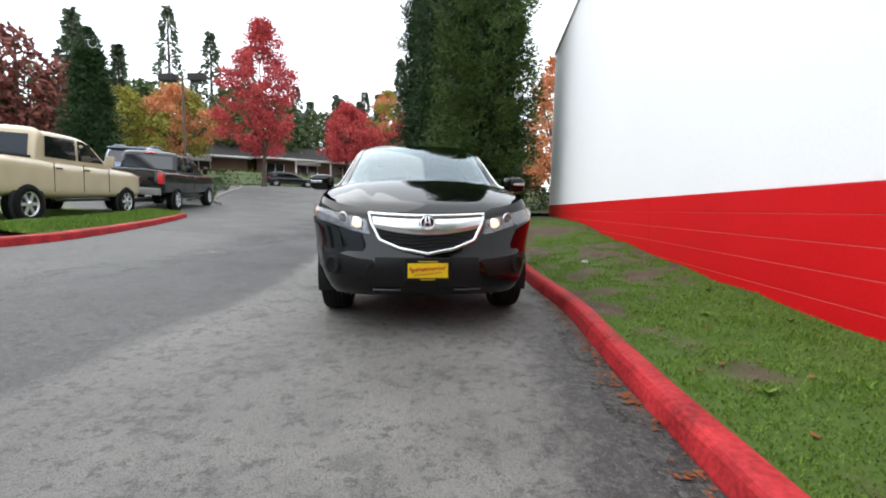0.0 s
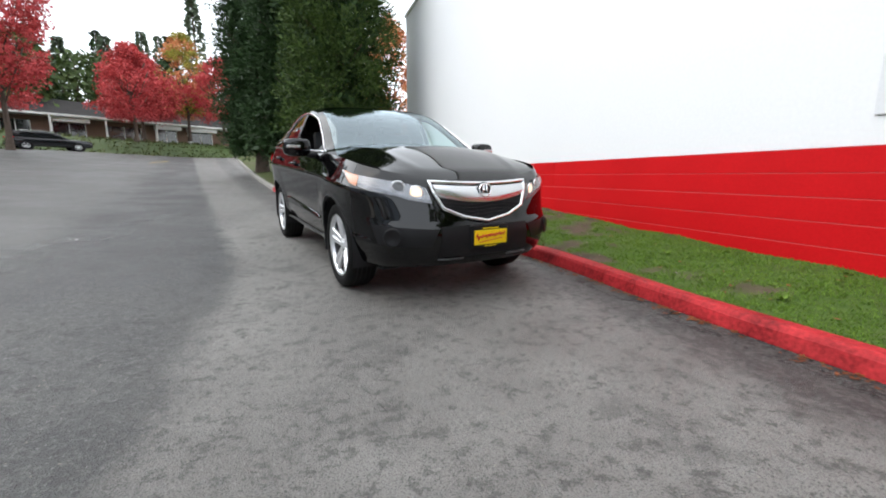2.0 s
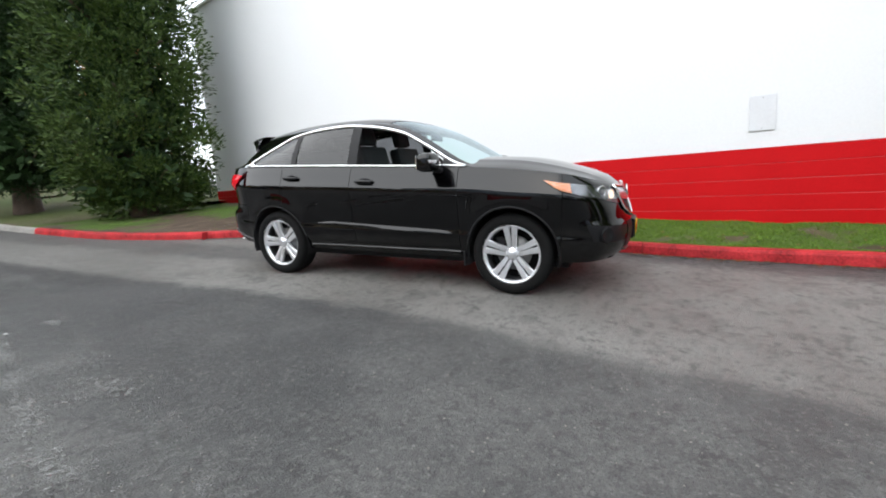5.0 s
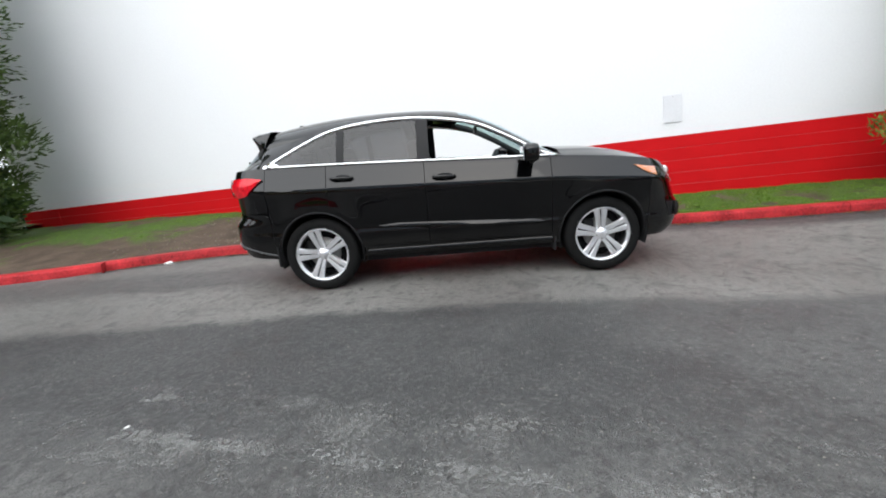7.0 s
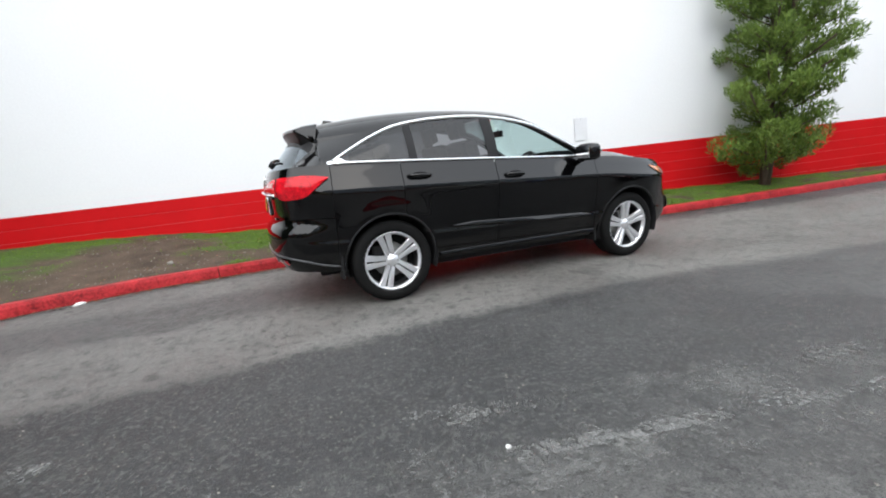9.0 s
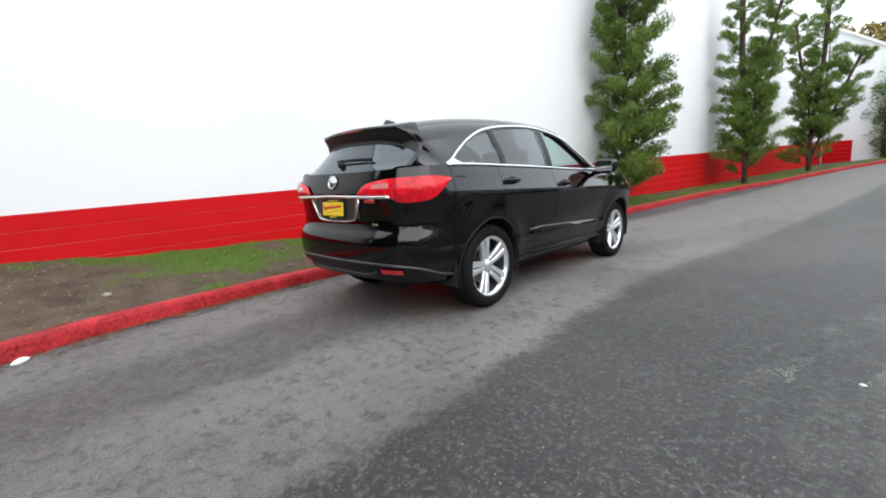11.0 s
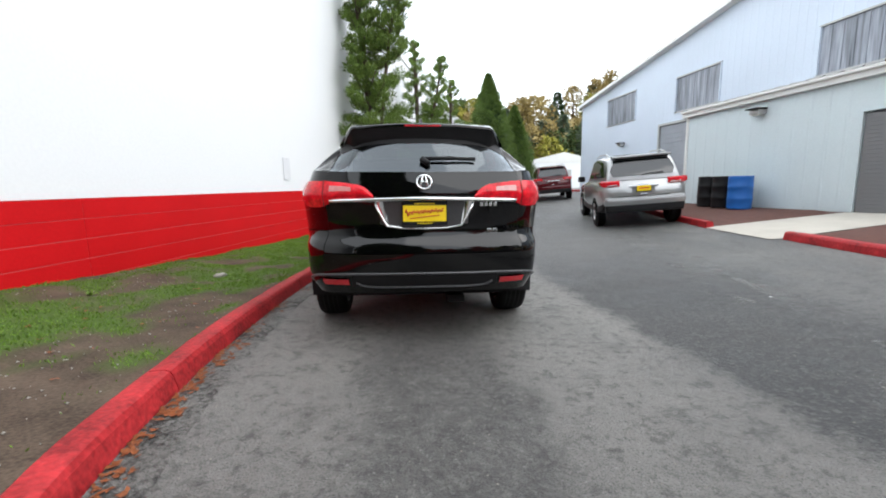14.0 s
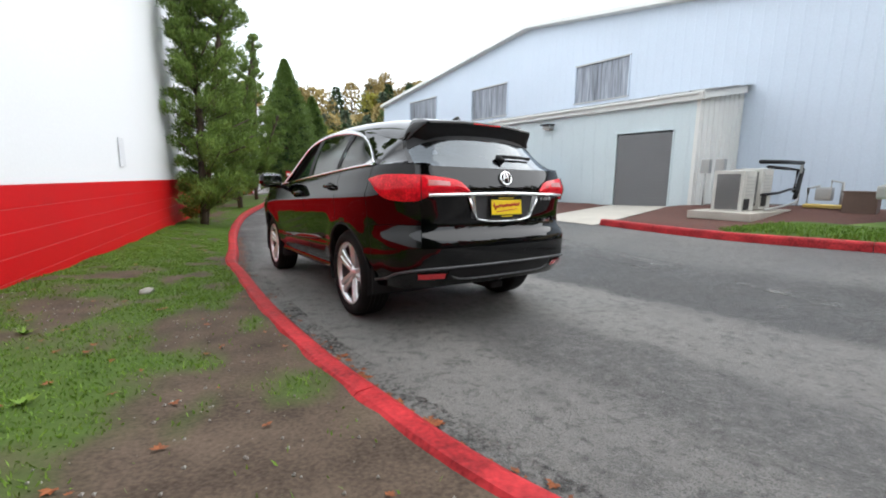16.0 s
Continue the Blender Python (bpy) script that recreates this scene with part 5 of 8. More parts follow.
for sgn in (1, -1):
    side_line = line_pz([(p_at_y(1.80), 0.372), (p_at_y(1.95), 0.405), (p_at_y(2.08), 0.452), (p_at_x(0.74, True), 0.484), (p_at_x(0.5, True), 0.497), (PLEN, 0.500)], 36)
    part("bumper_trim", tube([shell(p, z, 0.006, sgn) for p, z in side_line], 0.0085, 8), DARK_TRIM, car, "grey strip along the rear bumper")
part("diffuser", joined(tube([rear_pt(x, 0.400 + 0.035 * abs(x / 0.47) ** 10, 0.010) for x in frange(-0.47, 0.47, 40)], 0.006, 8)), DARK_TRIM, car)
rows = [[rear_pt(x, 0.405 + 0.09 * k / 4, 0.004) for k in range(5)] for x in frange(-0.50, 0.50, 30)]
grid_part("lower_bumper", rows, BLACK_PLASTIC, car, flip=True)
# roof spoiler
sp_rows = []
for u in frange(-1, 1, 48):
    k = abs(u)
    f = max(0.0, (k - 0.76) / 0.24)
    x = math.copysign(0.515 * min(1, k / 0.76) + 0.100 * f, u)
    drop = 0.018 * min(1, k / 0.76) ** 2 + 0.135 * f**1.15
    z0 = curve(Z_MID, 1.84) + 0.008 - drop
    back = 2.055 - 0.06 * min(1, k / 0.76) ** 2 - 0.165 * f
    z1 = 1.538 - drop
    g = 1 - f
    sp_rows.append([Vector((x * 0.99, 1.80 + 0.04 * f, z0 + 0.002)), Vector((x, 1.92 - 0.06 * f, (z0 + z1) / 2 + 0.004)), Vector((x, back - 0.02, z1 + 0.004)), Vector((x, back, z1 - 0.006)),
                    Vector((x * 0.997, back - 0.004, z1 - 0.022)), Vector((x * 0.99, back - 0.035, z1 - 0.026 - 0.055 * g)), Vector((x * 0.98, back - 0.050, z1 - 0.03 - 0.135 * g)), Vector((x * 0.96, back - 0.10, z1 - 0.03 - 0.13 * g))])
spoiler = grid_part("spoiler", [r[:5] for r in sp_rows], BLACK_PAINT, car)
grid_part("spoiler_underside", [r[4:] for r in sp_rows], BLACK_PLASTIC, spoiler)
for row in (sp_rows[0], sp_rows[-1][::-1]):
    part("spoiler_end", mesh_of("spoiler_end", row, [tuple(range(8))]), BLACK_PAINT, spoiler)
part("brake_lamp", box(0, 2.047, 1.522, 0.26, 0.012, 0.012, 0.003), RED_LENS, spoiler, "red high-level brake lamp")
wp = [roof_pt(2.20, -0.05, 0.02), roof_pt(2.175, 0.02, 0.03), roof_pt(2.17, -0.25, 0.03), roof_pt(2.165, -0.52, 0.022)]
part("rear_wiper", joined(tube([wp[0], wp[1]], 0.022, 8), tube([wp[1], wp[2], wp[3]], 0.013, 8, flat=0.7)), BLACK_PLASTIC, gate)
part("antenna_fin", mesh_of("fin", [(0, 1.61, 1.640), (-0.02, 1.70, 1.59), (0.02, 1.70, 1.59), (0.012, 1.65, 1.643), (0.022, 1.54, 1.612), (-0.022, 1.54, 1.612), (0, 1.67, 1.645)], [(0, 3, 6), (4, 2, 3, 0), (5, 0, 6, 1), (2, 1, 6, 3), (4, 0, 5)]), BLACK_PAINT, car)


# ---- wheels ----
def wheel(sgn, wy, turn):
    """Tyre, ten-spoke alloy rim in five pairs, disc and cap. Local x points outwards."""
    m = Matrix.Translation((sgn * 0.766, wy, 0.356)) @ Matrix.Diagonal((sgn, 1, 1, 1))
    w = new("wheel")
    w.parent = car
    w.matrix_local = m
    R, r = 0.357, 0.254
    prof = [(r, -0.115), (r + 0.03, -0.121), (0.306, -0.122), (0.338, -0.112), (R - 0.003, -0.085), (R, -0.05), (R, 0.05), (R - 0.003, 0.085), (0.338, 0.112), (0.306, 0.121), (r + 0.03, 0.119), (r, 0.110)]
    tyre = part("tyre", lathe(prof, 56, "x", None, True), RUBBER, w)
    part("tyre_groove", joined(*[lathe([(R + 0.0012, x - 0.004), (R + 0.0012, x + 0.004)], 40, "x") for x in (-0.055, -0.02, 0.02, 0.055)]), DARK, tyre)
    part("barrel", lathe([(r - 0.004, -0.11), (r - 0.02, -0.10), (r - 0.026, 0.06), (r - 0.022, 0.078)], 48, "x"), DARK_TRIM, w)
    rim = part("rim", lathe([(r - 0.022, 0.078), (r - 0.012, 0.100), (r + 0.004, 0.112), (r + 0.006, 0.104)], 48, "x"), ALLOY, w)
    bm = bmesh.new()
    for k in range(5):
        for s in (-1, 1):
            a = 2 * math.pi * k / 5 + turn
            ca, sa = math.cos(a), math.sin(a)
            d, n = Vector((0, ca, sa)), Vector((0, -sa, ca))
            pts = []
            for rr, off, half, x0, th in ((0.046, 0.021, 0.016, 0.070, 0.040), (0.12, 0.026, 0.019, 0.084, 0.034), (0.19, 0.032, 0.022, 0.095, 0.030), (0.246, 0.040, 0.027, 0.098, 0.030)):
                c = d * rr + n * (s * off)
                pts.append([c + n * half * 0.8 + Vector((x0, 0, 0)), c - n * half * 0.8 + Vector((x0, 0, 0)), c - n * half * 1.15 + Vector((x0 - 0.010, 0, 0)), c - n * half * 1.1 + Vector((x0 - th, 0, 0)), c + n * half * 1.1 + Vector((x0 - th, 0, 0)), c + n * half * 1.15 + Vector((x0 - 0.010, 0, 0))])
            vs = [[bm.verts.new(v) for v in q] for q in pts]
            for q0, q1 in zip(vs, vs[1:]):
                for e in range(6):
                    bm.faces.new((q0[e], q0[(e + 1) % 6], q1[(e + 1) % 6], q1[e]))
    bmesh.ops.recalc_face_normals(bm, faces=bm.faces)
    part("spokes", bm, ALLOY, rim)
    part("hub", lathe([(0.0, 0.082), (0.030, 0.081), (0.036, 0.074), (0.060, 0.070), (0.068, 0.05)], 28, "x"), ALLOY, rim)
    part("brake_disc", lathe([(0.05, -0.01), (0.155, -0.008), (0.155, 0.006), (0.05, 0.008)], 32, "x"), GREY_METAL, w)
    part("caliper", box(0.0, 0.11, 0.08, 0.07, 0.10, 0.12, 0.02), DARK, w)
    part("rim_back", lathe([(0.0, -0.055), (r - 0.015, -0.055)], 32, "x"), DARK, w)
    for k in range(5):
        a = 2 * math.pi * (k + 0.5) / 5 + turn
        part("wheel_nut", lathe([(0.0, 0.074), (0.009, 0.072), (0.011, 0.055)], 8, "x", Matrix.Translation((0, 0.048 * math.cos(a), 0.048 * math.sin(a)))), GREY_METAL, rim)
    return w


for sgn in (1, -1):
    for wy in (-1.3425, 1.3425):
        wheel(sgn, wy, 0.26 if wy < 0 else 0.05)

# ---- cabin seen through the open window ----
def seat(x, y, wide, back_tilt=-14, rests=(0.0,)):
    bm = bmesh.new()
    box_bm(bm, 0, 0, 0, wide, 0.50, 0.14, 0.05)
    b2 = box_bm(bm, 0, 0, 0, wide * 0.96, 0.14, 0.62, 0.05, pose(0, 0.28, 0.34, back_tilt, 0, 0))
    for rx in rests:
        box_bm(bm, 0, 0, 0, 0.26, 0.10, 0.18, 0.04, pose(rx, 0.385, 0.755, back_tilt, 0, 0))
    bmesh.ops.translate(bm, vec=(x, y, 0.72), verts=bm.verts)
    return bm


for x in (-0.37, 0.37):
    part("seat", seat(x, 0.05, 0.52), CLOTH, car, "charcoal upholstered front seat")
part("seat", seat(0, 0.95, 1.25, -14, (-0.38, 0.38)), CLOTH, car, "charcoal upholstered rear bench")
part("dashboard", joined(box(0, -0.68, 1.00, 1.42, 0.50, 0.18, 0.06), box(-0.37, -0.52, 1.09, 0.36, 0.16, 0.08, 0.03)), CLOTH, car)
sw = Matrix.Translation((-0.37, -0.36, 1.04)) @ Matrix.Rotation(radians(-65), 4, "X")
ring = [sw @ Vector((0.185 * math.cos(a), 0.185 * math.sin(a), 0)) for a in frange(0, 2 * math.pi, 28)[:-1]]
part("steering_wheel", joined(tube(ring, 0.016, 8, True), tube([sw @ Vector((-0.18, 0, 0)), sw @ Vector((0, -0.01, -0.02)), sw @ Vector((0.18, 0, 0))], 0.018, 8), tube([sw @ Vector((0, 0, -0.02)), sw @ Vector((0, -0.18, 0))], 0.02, 8)), CLOTH, car)
part("rear_view_mirror", joined(box(0, -0.25, 1.44, 0.24, 0.03, 0.07, 0.012), tube([(0, -0.25, 1.46), (0, -0.27, 1.49)], 0.01, 6)), BLACK_PLASTIC, car)

# ---- plants ----
def leaf_mat(name, dark, light, rough=0.6):
    m = bpy.data.materials.new(name)
    t, b = nodes_of(m)
    g = t.nodes.new("ShaderNodeNewGeometry")
    n = t.nodes.new("ShaderNodeTexNoise")
    n.inputs["Scale"].default_value, n.inputs["Detail"].default_value = 0.9, 3
    t.links.new(g.outputs["Position"], n.inputs[0])
    add = t.nodes.new("ShaderNodeMath")
    add.operation = "MULTIPLY_ADD"
    add.inputs[1].default_value = 0.6
    half = t.nodes.new("ShaderNodeMath")
    half.operation = "MULTIPLY"
    half.inputs[1].default_value = 0.55
    t.links.new(n.outputs[0], half.inputs[0])
    t.links.new(g.outputs["Random Per Island"], add.inputs[0]), t.links.new(half.outputs[0], add.inputs[2])
    mx = t.nodes.new("ShaderNodeMix")
    mx.data_type = "RGBA"
    mx.inputs[6].default_value, mx.inputs[7].default_value = (*dark, 1), (*light, 1)
    t.links.new(add.outputs[0], mx.inputs[0])
    t.links.new(mx.outputs[2], b.inputs["Base Color"])
    b.inputs["Roughness"].default_value = rough
    b.inputs["Specular IOR Level"].default_value = 0.25
    return m


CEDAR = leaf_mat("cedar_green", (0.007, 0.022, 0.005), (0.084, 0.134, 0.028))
# dark trees' own green; inside every crown it also stands in for shade
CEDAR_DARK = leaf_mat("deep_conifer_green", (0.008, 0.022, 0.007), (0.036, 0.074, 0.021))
JUNIPER = leaf_mat("juniper_green", (0.014, 0.040, 0.008), (0.215, 0.318, 0.060))
CONE_GREEN = leaf_mat("clipped_conifer_green", (0.050, 0.095, 0.020), (0.150, 0.220, 0.050))
RED_LEAF = leaf_mat("red_maple_leaf", (0.26, 0.020, 0.030), (0.62, 0.090, 0.085))
ORANGE_LEAF = leaf_mat("orange_leaf", (0.46, 0.15, 0.055), (0.66, 0.29, 0.13))
YELLOW_LEAF = leaf_mat("yellow_green_leaf", (0.12, 0.14, 0.022), (0.36, 0.32, 0.05))
MAROON_LEAF = leaf_mat("maroon_leaf", (0.10, 0.030, 0.024), (0.24, 0.075, 0.055))
FIR = leaf_mat("far_fir_green", (0.040, 0.062, 0.040), (0.120, 0.155, 0.095))
OCHRE_LEAF = leaf_mat("ochre_leaf", (0.17, 0.13, 0.045), (0.36, 0.27, 0.10))
SHRUB = leaf_mat("shrub_green", (0.028, 0.055, 0.016), (0.090, 0.130, 0.040))
GRASS = leaf_mat("grass_blade", (0.055, 0.125, 0.012), (0.165, 0.265, 0.034))
DEAD_LEAF = leaf_mat("fallen_leaf", (0.085, 0.026, 0.012), (0.30, 0.095, 0.030))
BARK = mat("rough_brown_bark", (0.075, 0.052, 0.038), 0.9, var=0.4, scale=6, fine=40, bump=0.9)
STONE = mat("pale_stone", (0.26, 0.245, 0.215), 0.85, var=0.2, scale=14, fine=70, bump=0.4)
PAPER = mat("white_paper_litter", (0.75, 0.75, 0.73), 0.7, var=0.1, scale=30, fine=80, bump=0.2)


class Soup:
    """Collects loose leaf faces for one mesh."""

    def __init__(self):
        self.v, self.f = [], []

    def leaf(self, c, d, n, length, width):
        """A pointed leaf from c along d, its face turned to n."""
        s = d.cross(n)
        if s.length < 1e-4:
            s = d.orthogonal()
        s = s.normalized() * width
        k = len(self.v)
        self.v += [c, c + d * length * 0.45 + s, c + d * length, c + d * length * 0.45 - s]
        self.f.append((k, k + 1, k + 2, k + 3))

    def mesh(self, name, material):
        return mesh_of(name, self.v, self.f, material)


def unit(rnd):
    while True:
        v = Vector((rnd.uniform(-1, 1), rnd.uniform(-1, 1), rnd.uniform(-1, 1)))
        if 0.05 < v.length < 1:
            return v.normalized()


def trunk_mesh(height, r0, r1, rnd, lean=(0, 0), z0=-0.3):
    pts, n = [], 9
    verts, faces = [], []
    for i in range(10):
        t = i / 9
        c = Vector((lean[0] * t * t + 0.05 * math.sin(3 * t + r0 * 40), lean[1] * t * t + 0.05 * math.cos(4 * t), z0 + (height - z0) * t))
        r = (r0 + (r1 - r0) * t) * (1 + 0.5 * max(0, 0.12 - t) / 0.12)
        for k in range(n):
            a = 2 * math.pi * k / n
            rr = r * (1 + 0.12 * noise.noise(Vector((math.cos(a) * 2, math.sin(a) * 2, t * 5))))
            verts.append(c + Vector((rr * math.cos(a), rr * math.sin(a), 0)))
    for i in range(9):
        for k in range(n):
            faces.append((i * n + k, i * n + (k + 1) % n, (i + 1) * n + (k + 1) % n, (i + 1) * n + k))
    return mesh_of("trunk", verts, faces, None, True)


def tall_cedar(x, y, z, height, radius, seed, label, base=1.0, material=None, clumps=2400, taper=0.75, size=0.34, name="cedar_tree"):
    """Dense columnar conifer: trunk, limbs, crown of feathery upturned sprays in lumpy tiers."""
    rnd = random.Random(seed)
    tr = thing(name, pose(x, y, z), label, "tree", "tall conifers by the lane")
    part("trunk", trunk_mesh(height * 0.9, radius * 0.12 + 0.06, 0.03, rnd), BARK, tr)
    limbs = []
    for i in range(26):
        h = base + (height * 0.85 - base) * (i / 26)
        a = i * 2.4
        r = radius * (1 - (h / height) ** 1.6 * taper) * 0.8
        limbs.append(tube([(0, 0, h - 0.3), (0.5 * r * math.cos(a), 0.5 * r * math.sin(a), h - 0.25), (r * math.cos(a), r * math.sin(a), h + 0.1)], 0.035, 5))
    part("limbs", joined(*limbs), BARK, tr)
    s = Soup()
    blades = max(16, int(84 * (0.34 / size) ** 0.4))
    for i in range(int(clumps / 5)):
        t = (i + rnd.random()) / (clumps / 5)
        h = base + (height - base) * t**1.08
        prof = (1 - ((h - base) / (height - base)) ** 1.7 * taper - (0.25 if taper < 0.9 else 0.0) * max(0, (h / height - 0.9) / 0.1)) * (0.62 + 0.38 * smoothstep(base, base + height * 0.10, h))
        a = rnd.uniform(0, 2 * math.pi)
        lump = 1 + 0.22 * noise.noise(Vector((math.cos(a) * 2.2 + seed, math.sin(a) * 2.2, h * 0.55))) + 0.12 * noise.noise(Vector((math.cos(a) * 6 + seed, math.sin(a) * 6, h * 1.9)))
        r = radius * max(0.04, prof) * lump * (0.62 + 0.38 * rnd.random() ** 0.7)
        out = Vector((math.cos(a), math.sin(a), 0))
        c = out * r + Vector((0, 0, h))
        # one bough end: a rounded fan of sprays that lift outwards
        big = size * rnd.uniform(0.8, 1.7) * min(1.0, 0.35 + prof)
        axis = (out + Vector((0, 0, rnd.uniform(0.1, 0.8))) + unit(rnd) * 0.25).normalized()
        for k in range(blades):
            o = unit(rnd) * big * rnd.random() ** 0.45
            o = Vector((o.x, o.y, o.z * 0.75))
            d = (axis * 0.7 + o.normalized() * 0.8 + unit(rnd) * 0.35).normalized()
            s.leaf(c + o, d, unit(rnd), size * rnd.uniform(0.28, 0.58), size * rnd.uniform(0.05, 0.09))
    part("crown", s.mesh("crown", material or CEDAR), None, tr)
    # inner mass of twigs closes the view; its darker green paints in the crown's shade
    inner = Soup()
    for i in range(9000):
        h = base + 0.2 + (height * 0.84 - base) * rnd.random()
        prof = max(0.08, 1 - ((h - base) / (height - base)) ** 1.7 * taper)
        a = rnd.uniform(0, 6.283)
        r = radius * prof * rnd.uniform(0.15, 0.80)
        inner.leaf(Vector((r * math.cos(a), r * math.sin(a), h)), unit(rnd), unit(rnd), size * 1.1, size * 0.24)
    part("shaded_inner_foliage", inner.mesh("shaded_inner_foliage", CEDAR_DARK), None, tr)
    return tr


def juniper(x, y, z, height, radius, seed, label, leaders, dense=8):
    """Tiered juniper: stems with level boughs that end in bright tufted plumes, with gaps between the tiers."""
    rnd = random.Random(seed)
    tr = thing("juniper_tree", pose(x, y, z), label, "tree", "junipers along the wall")
    stems, s = [], Soup()

    def plume(c, out, r):
        for e in range(int(60 + 900 * r)):
            o = unit(rnd) * r * rnd.random() ** 0.4
            o = Vector((o.x, o.y, o.z * 0.9))
            d = (out * rnd.uniform(0.1, 0.8) + Vector((0, 0, rnd.uniform(0.2, 1.3))) + unit(rnd) * 0.7).normalized()
            s.leaf(c + o, d, unit(rnd), rnd.uniform(0.06, 0.14), rnd.uniform(0.007, 0.013))

    for li, (lx, ly, hh, z_from) in enumerate(leaders):
        H = height * hh
        pts = []
        for i in range(9):
            t = i / 8
            pts.append(Vector((lx * t**1.6 + 0.06 * math.sin(7 * t + li + seed), ly * t**1.6 + 0.06 * math.cos(6 * t + li), -0.25 + (H + 0.25) * t)))
        stems.append(tube(pts, 0.085 if li == 0 else 0.05, 7))
        n = int((H - z_from) * dense)
        for i in range(n):
            t = (z_from + (H - z_from) * (i + 0.5) / n) / H
            k = min(7.999, ((H * t + 0.25) / (H + 0.25)) * 8)
            p = pts[int(k)].lerp(pts[int(k) + 1], k - int(k))
            a = i * 2.39996 + rnd.uniform(-0.4, 0.4)
            h = p.z
            prof = curve([(0.1, 0.95), (0.9, 1.0), (1.6, 1.0), (2.8, 0.90), (4.2, 0.70), (5.6, 0.46), (height * 0.93, 0.20), (height, 0.10)], h)
            wide = radius * prof * (0.62 + 0.48 * rnd.random() ** 0.7) * (1.0 if li == 0 else 0.75)
            out = Vector((math.cos(a), math.sin(a), 0))
            if x + p.x + out.x * wide > WALL_X - 0.25:
                wide = max(0.15, (WALL_X - 0.25 - x - p.x) / out.x)
            rise = wide * rnd.uniform(0.10, 0.75)
            q = p + out * wide + Vector((0, 0, rise))
            stems.append(tube([p, p.lerp(q, 0.55) - Vector((0, 0, 0.05)), q], 0.016, 4))
            m = max(2, int(wide / 0.20))
            for e in range(m):
                f = 0.12 + 0.88 * (e + 1) / m
                side_ = out.cross(Vector((0, 0, 1))) * rnd.uniform(-0.22, 0.22) * wide * f
                plume(p.lerp(q, f) + side_ + Vector((0, 0, 0.03)), out, 0.12 + 0.15 * rnd.random() * min(1, wide))
        plume(pts[-1], Vector((lx, ly, 0.5)).normalized(), 0.16)
    part("trunk", joined(*stems), BARK, tr, smooth=True)
    part("crown", s.mesh("crown", JUNIPER), None, tr)
    return tr


def broadleaf(x, y, z, height, spread, seed, label, material, trunk_h=2.0, leaves=5200, leaf=0.24, slim=1.0, name="maple_tree", second=None, share=0.06):
    """Trunk, forked limbs and a crown of many leaves in clusters with gaps."""
    rnd = random.Random(seed)
    tr = thing(name, pose(x, y, z), label, "tree")
    bits = [trunk_mesh(height * 0.55, 0.16, 0.06, rnd)]
    tips = []
    for i in range(15):
        a = i * 2.4 + rnd.uniform(-0.3, 0.3)
        h0 = trunk_h + (height * 0.5 - trunk_h) * (i / 15)
        r = spread * rnd.uniform(0.45, 0.85) * (1 - 0.4 * i / 15)
        h1 = min(height * 0.92, h0 + height * rnd.uniform(0.18, 0.42))
        tip = Vector((r * math.cos(a) * slim, r * math.sin(a) * slim, h1))
        bits.append(tube([(0, 0, h0), tip * 0.45 + Vector((0, 0, h0 * 0.55)), tip], 0.045, 5))
        tips.append(tip)
    part("trunk", joined(*bits), BARK, tr, smooth=True)
    groups = {0: Soup(), 1: Soup()}
    nclump = 220
    for i in range(nclump):
        u = rnd.random()
        h = trunk_h + (height - trunk_h) * (0.04 + 0.96 * u)
        tt = (h - trunk_h) / (height - trunk_h)
        prof = math.sin(math.pi * min(1, 0.18 + 0.80 * tt)) ** 0.8
        a = rnd.uniform(0, 6.283)
        lump = 0.85 + 0.4 * noise.noise(Vector((math.cos(a) * 1.6 + seed, math.sin(a) * 1.6, tt * 3)))
        r = spread * prof * lump * rnd.random() ** 0.4
        c = Vector((r * math.cos(a), r * math.sin(a), h))
        s = groups[1 if second and (noise.noise(Vector((c.x * 0.5 + seed, c.y * 0.5, c.z * 0.5))) > share) else 0]
        cr = spread * rnd.uniform(0.14, 0.26)
        for k in range(leaves // nclump):
            o = unit(rnd) * cr * rnd.random() ** 0.5
            o.z *= 0.7
            s.leaf(c + o, unit(rnd), unit(rnd), leaf * rnd.uniform(0.6, 1.2), leaf * rnd.uniform(0.25, 0.45))
    part("crown", groups[0].mesh("crown", material), None, tr)
    if second:
        part("crown", groups[1].mesh("crown", second), None, tr)
    return tr


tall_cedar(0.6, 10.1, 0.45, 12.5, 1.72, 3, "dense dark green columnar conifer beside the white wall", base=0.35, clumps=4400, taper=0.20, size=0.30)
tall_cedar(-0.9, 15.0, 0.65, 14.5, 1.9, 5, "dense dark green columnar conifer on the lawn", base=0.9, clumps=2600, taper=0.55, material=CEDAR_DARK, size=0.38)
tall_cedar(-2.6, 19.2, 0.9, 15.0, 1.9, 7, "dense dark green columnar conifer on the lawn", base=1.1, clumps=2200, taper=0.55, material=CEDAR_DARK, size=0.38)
tall_cedar(-0.4, -27.5, 0.0, 9.0, 2.35, 11, "tall clipped cone-shaped conifer at the lane's end", base=0.1, clumps=4600, taper=0.99, size=0.26, material=CONE_GREEN)
tall_cedar(-2.4, -30.5, 0.0, 7.2, 1.9, 13, "tall clipped cone-shaped conifer at the lane's end", base=0.1, clumps=3400, taper=0.99, size=0.26, material=CONE_GREEN)
juniper(2.60, -6.97, 0.05, 7.9, 1.12, 2, "tiered green juniper against the wall with a leaning tip", [(0.10, 0.3, 0.93, 0.15), (-1.5, 0.25, 1.0, 4.4)], 16)
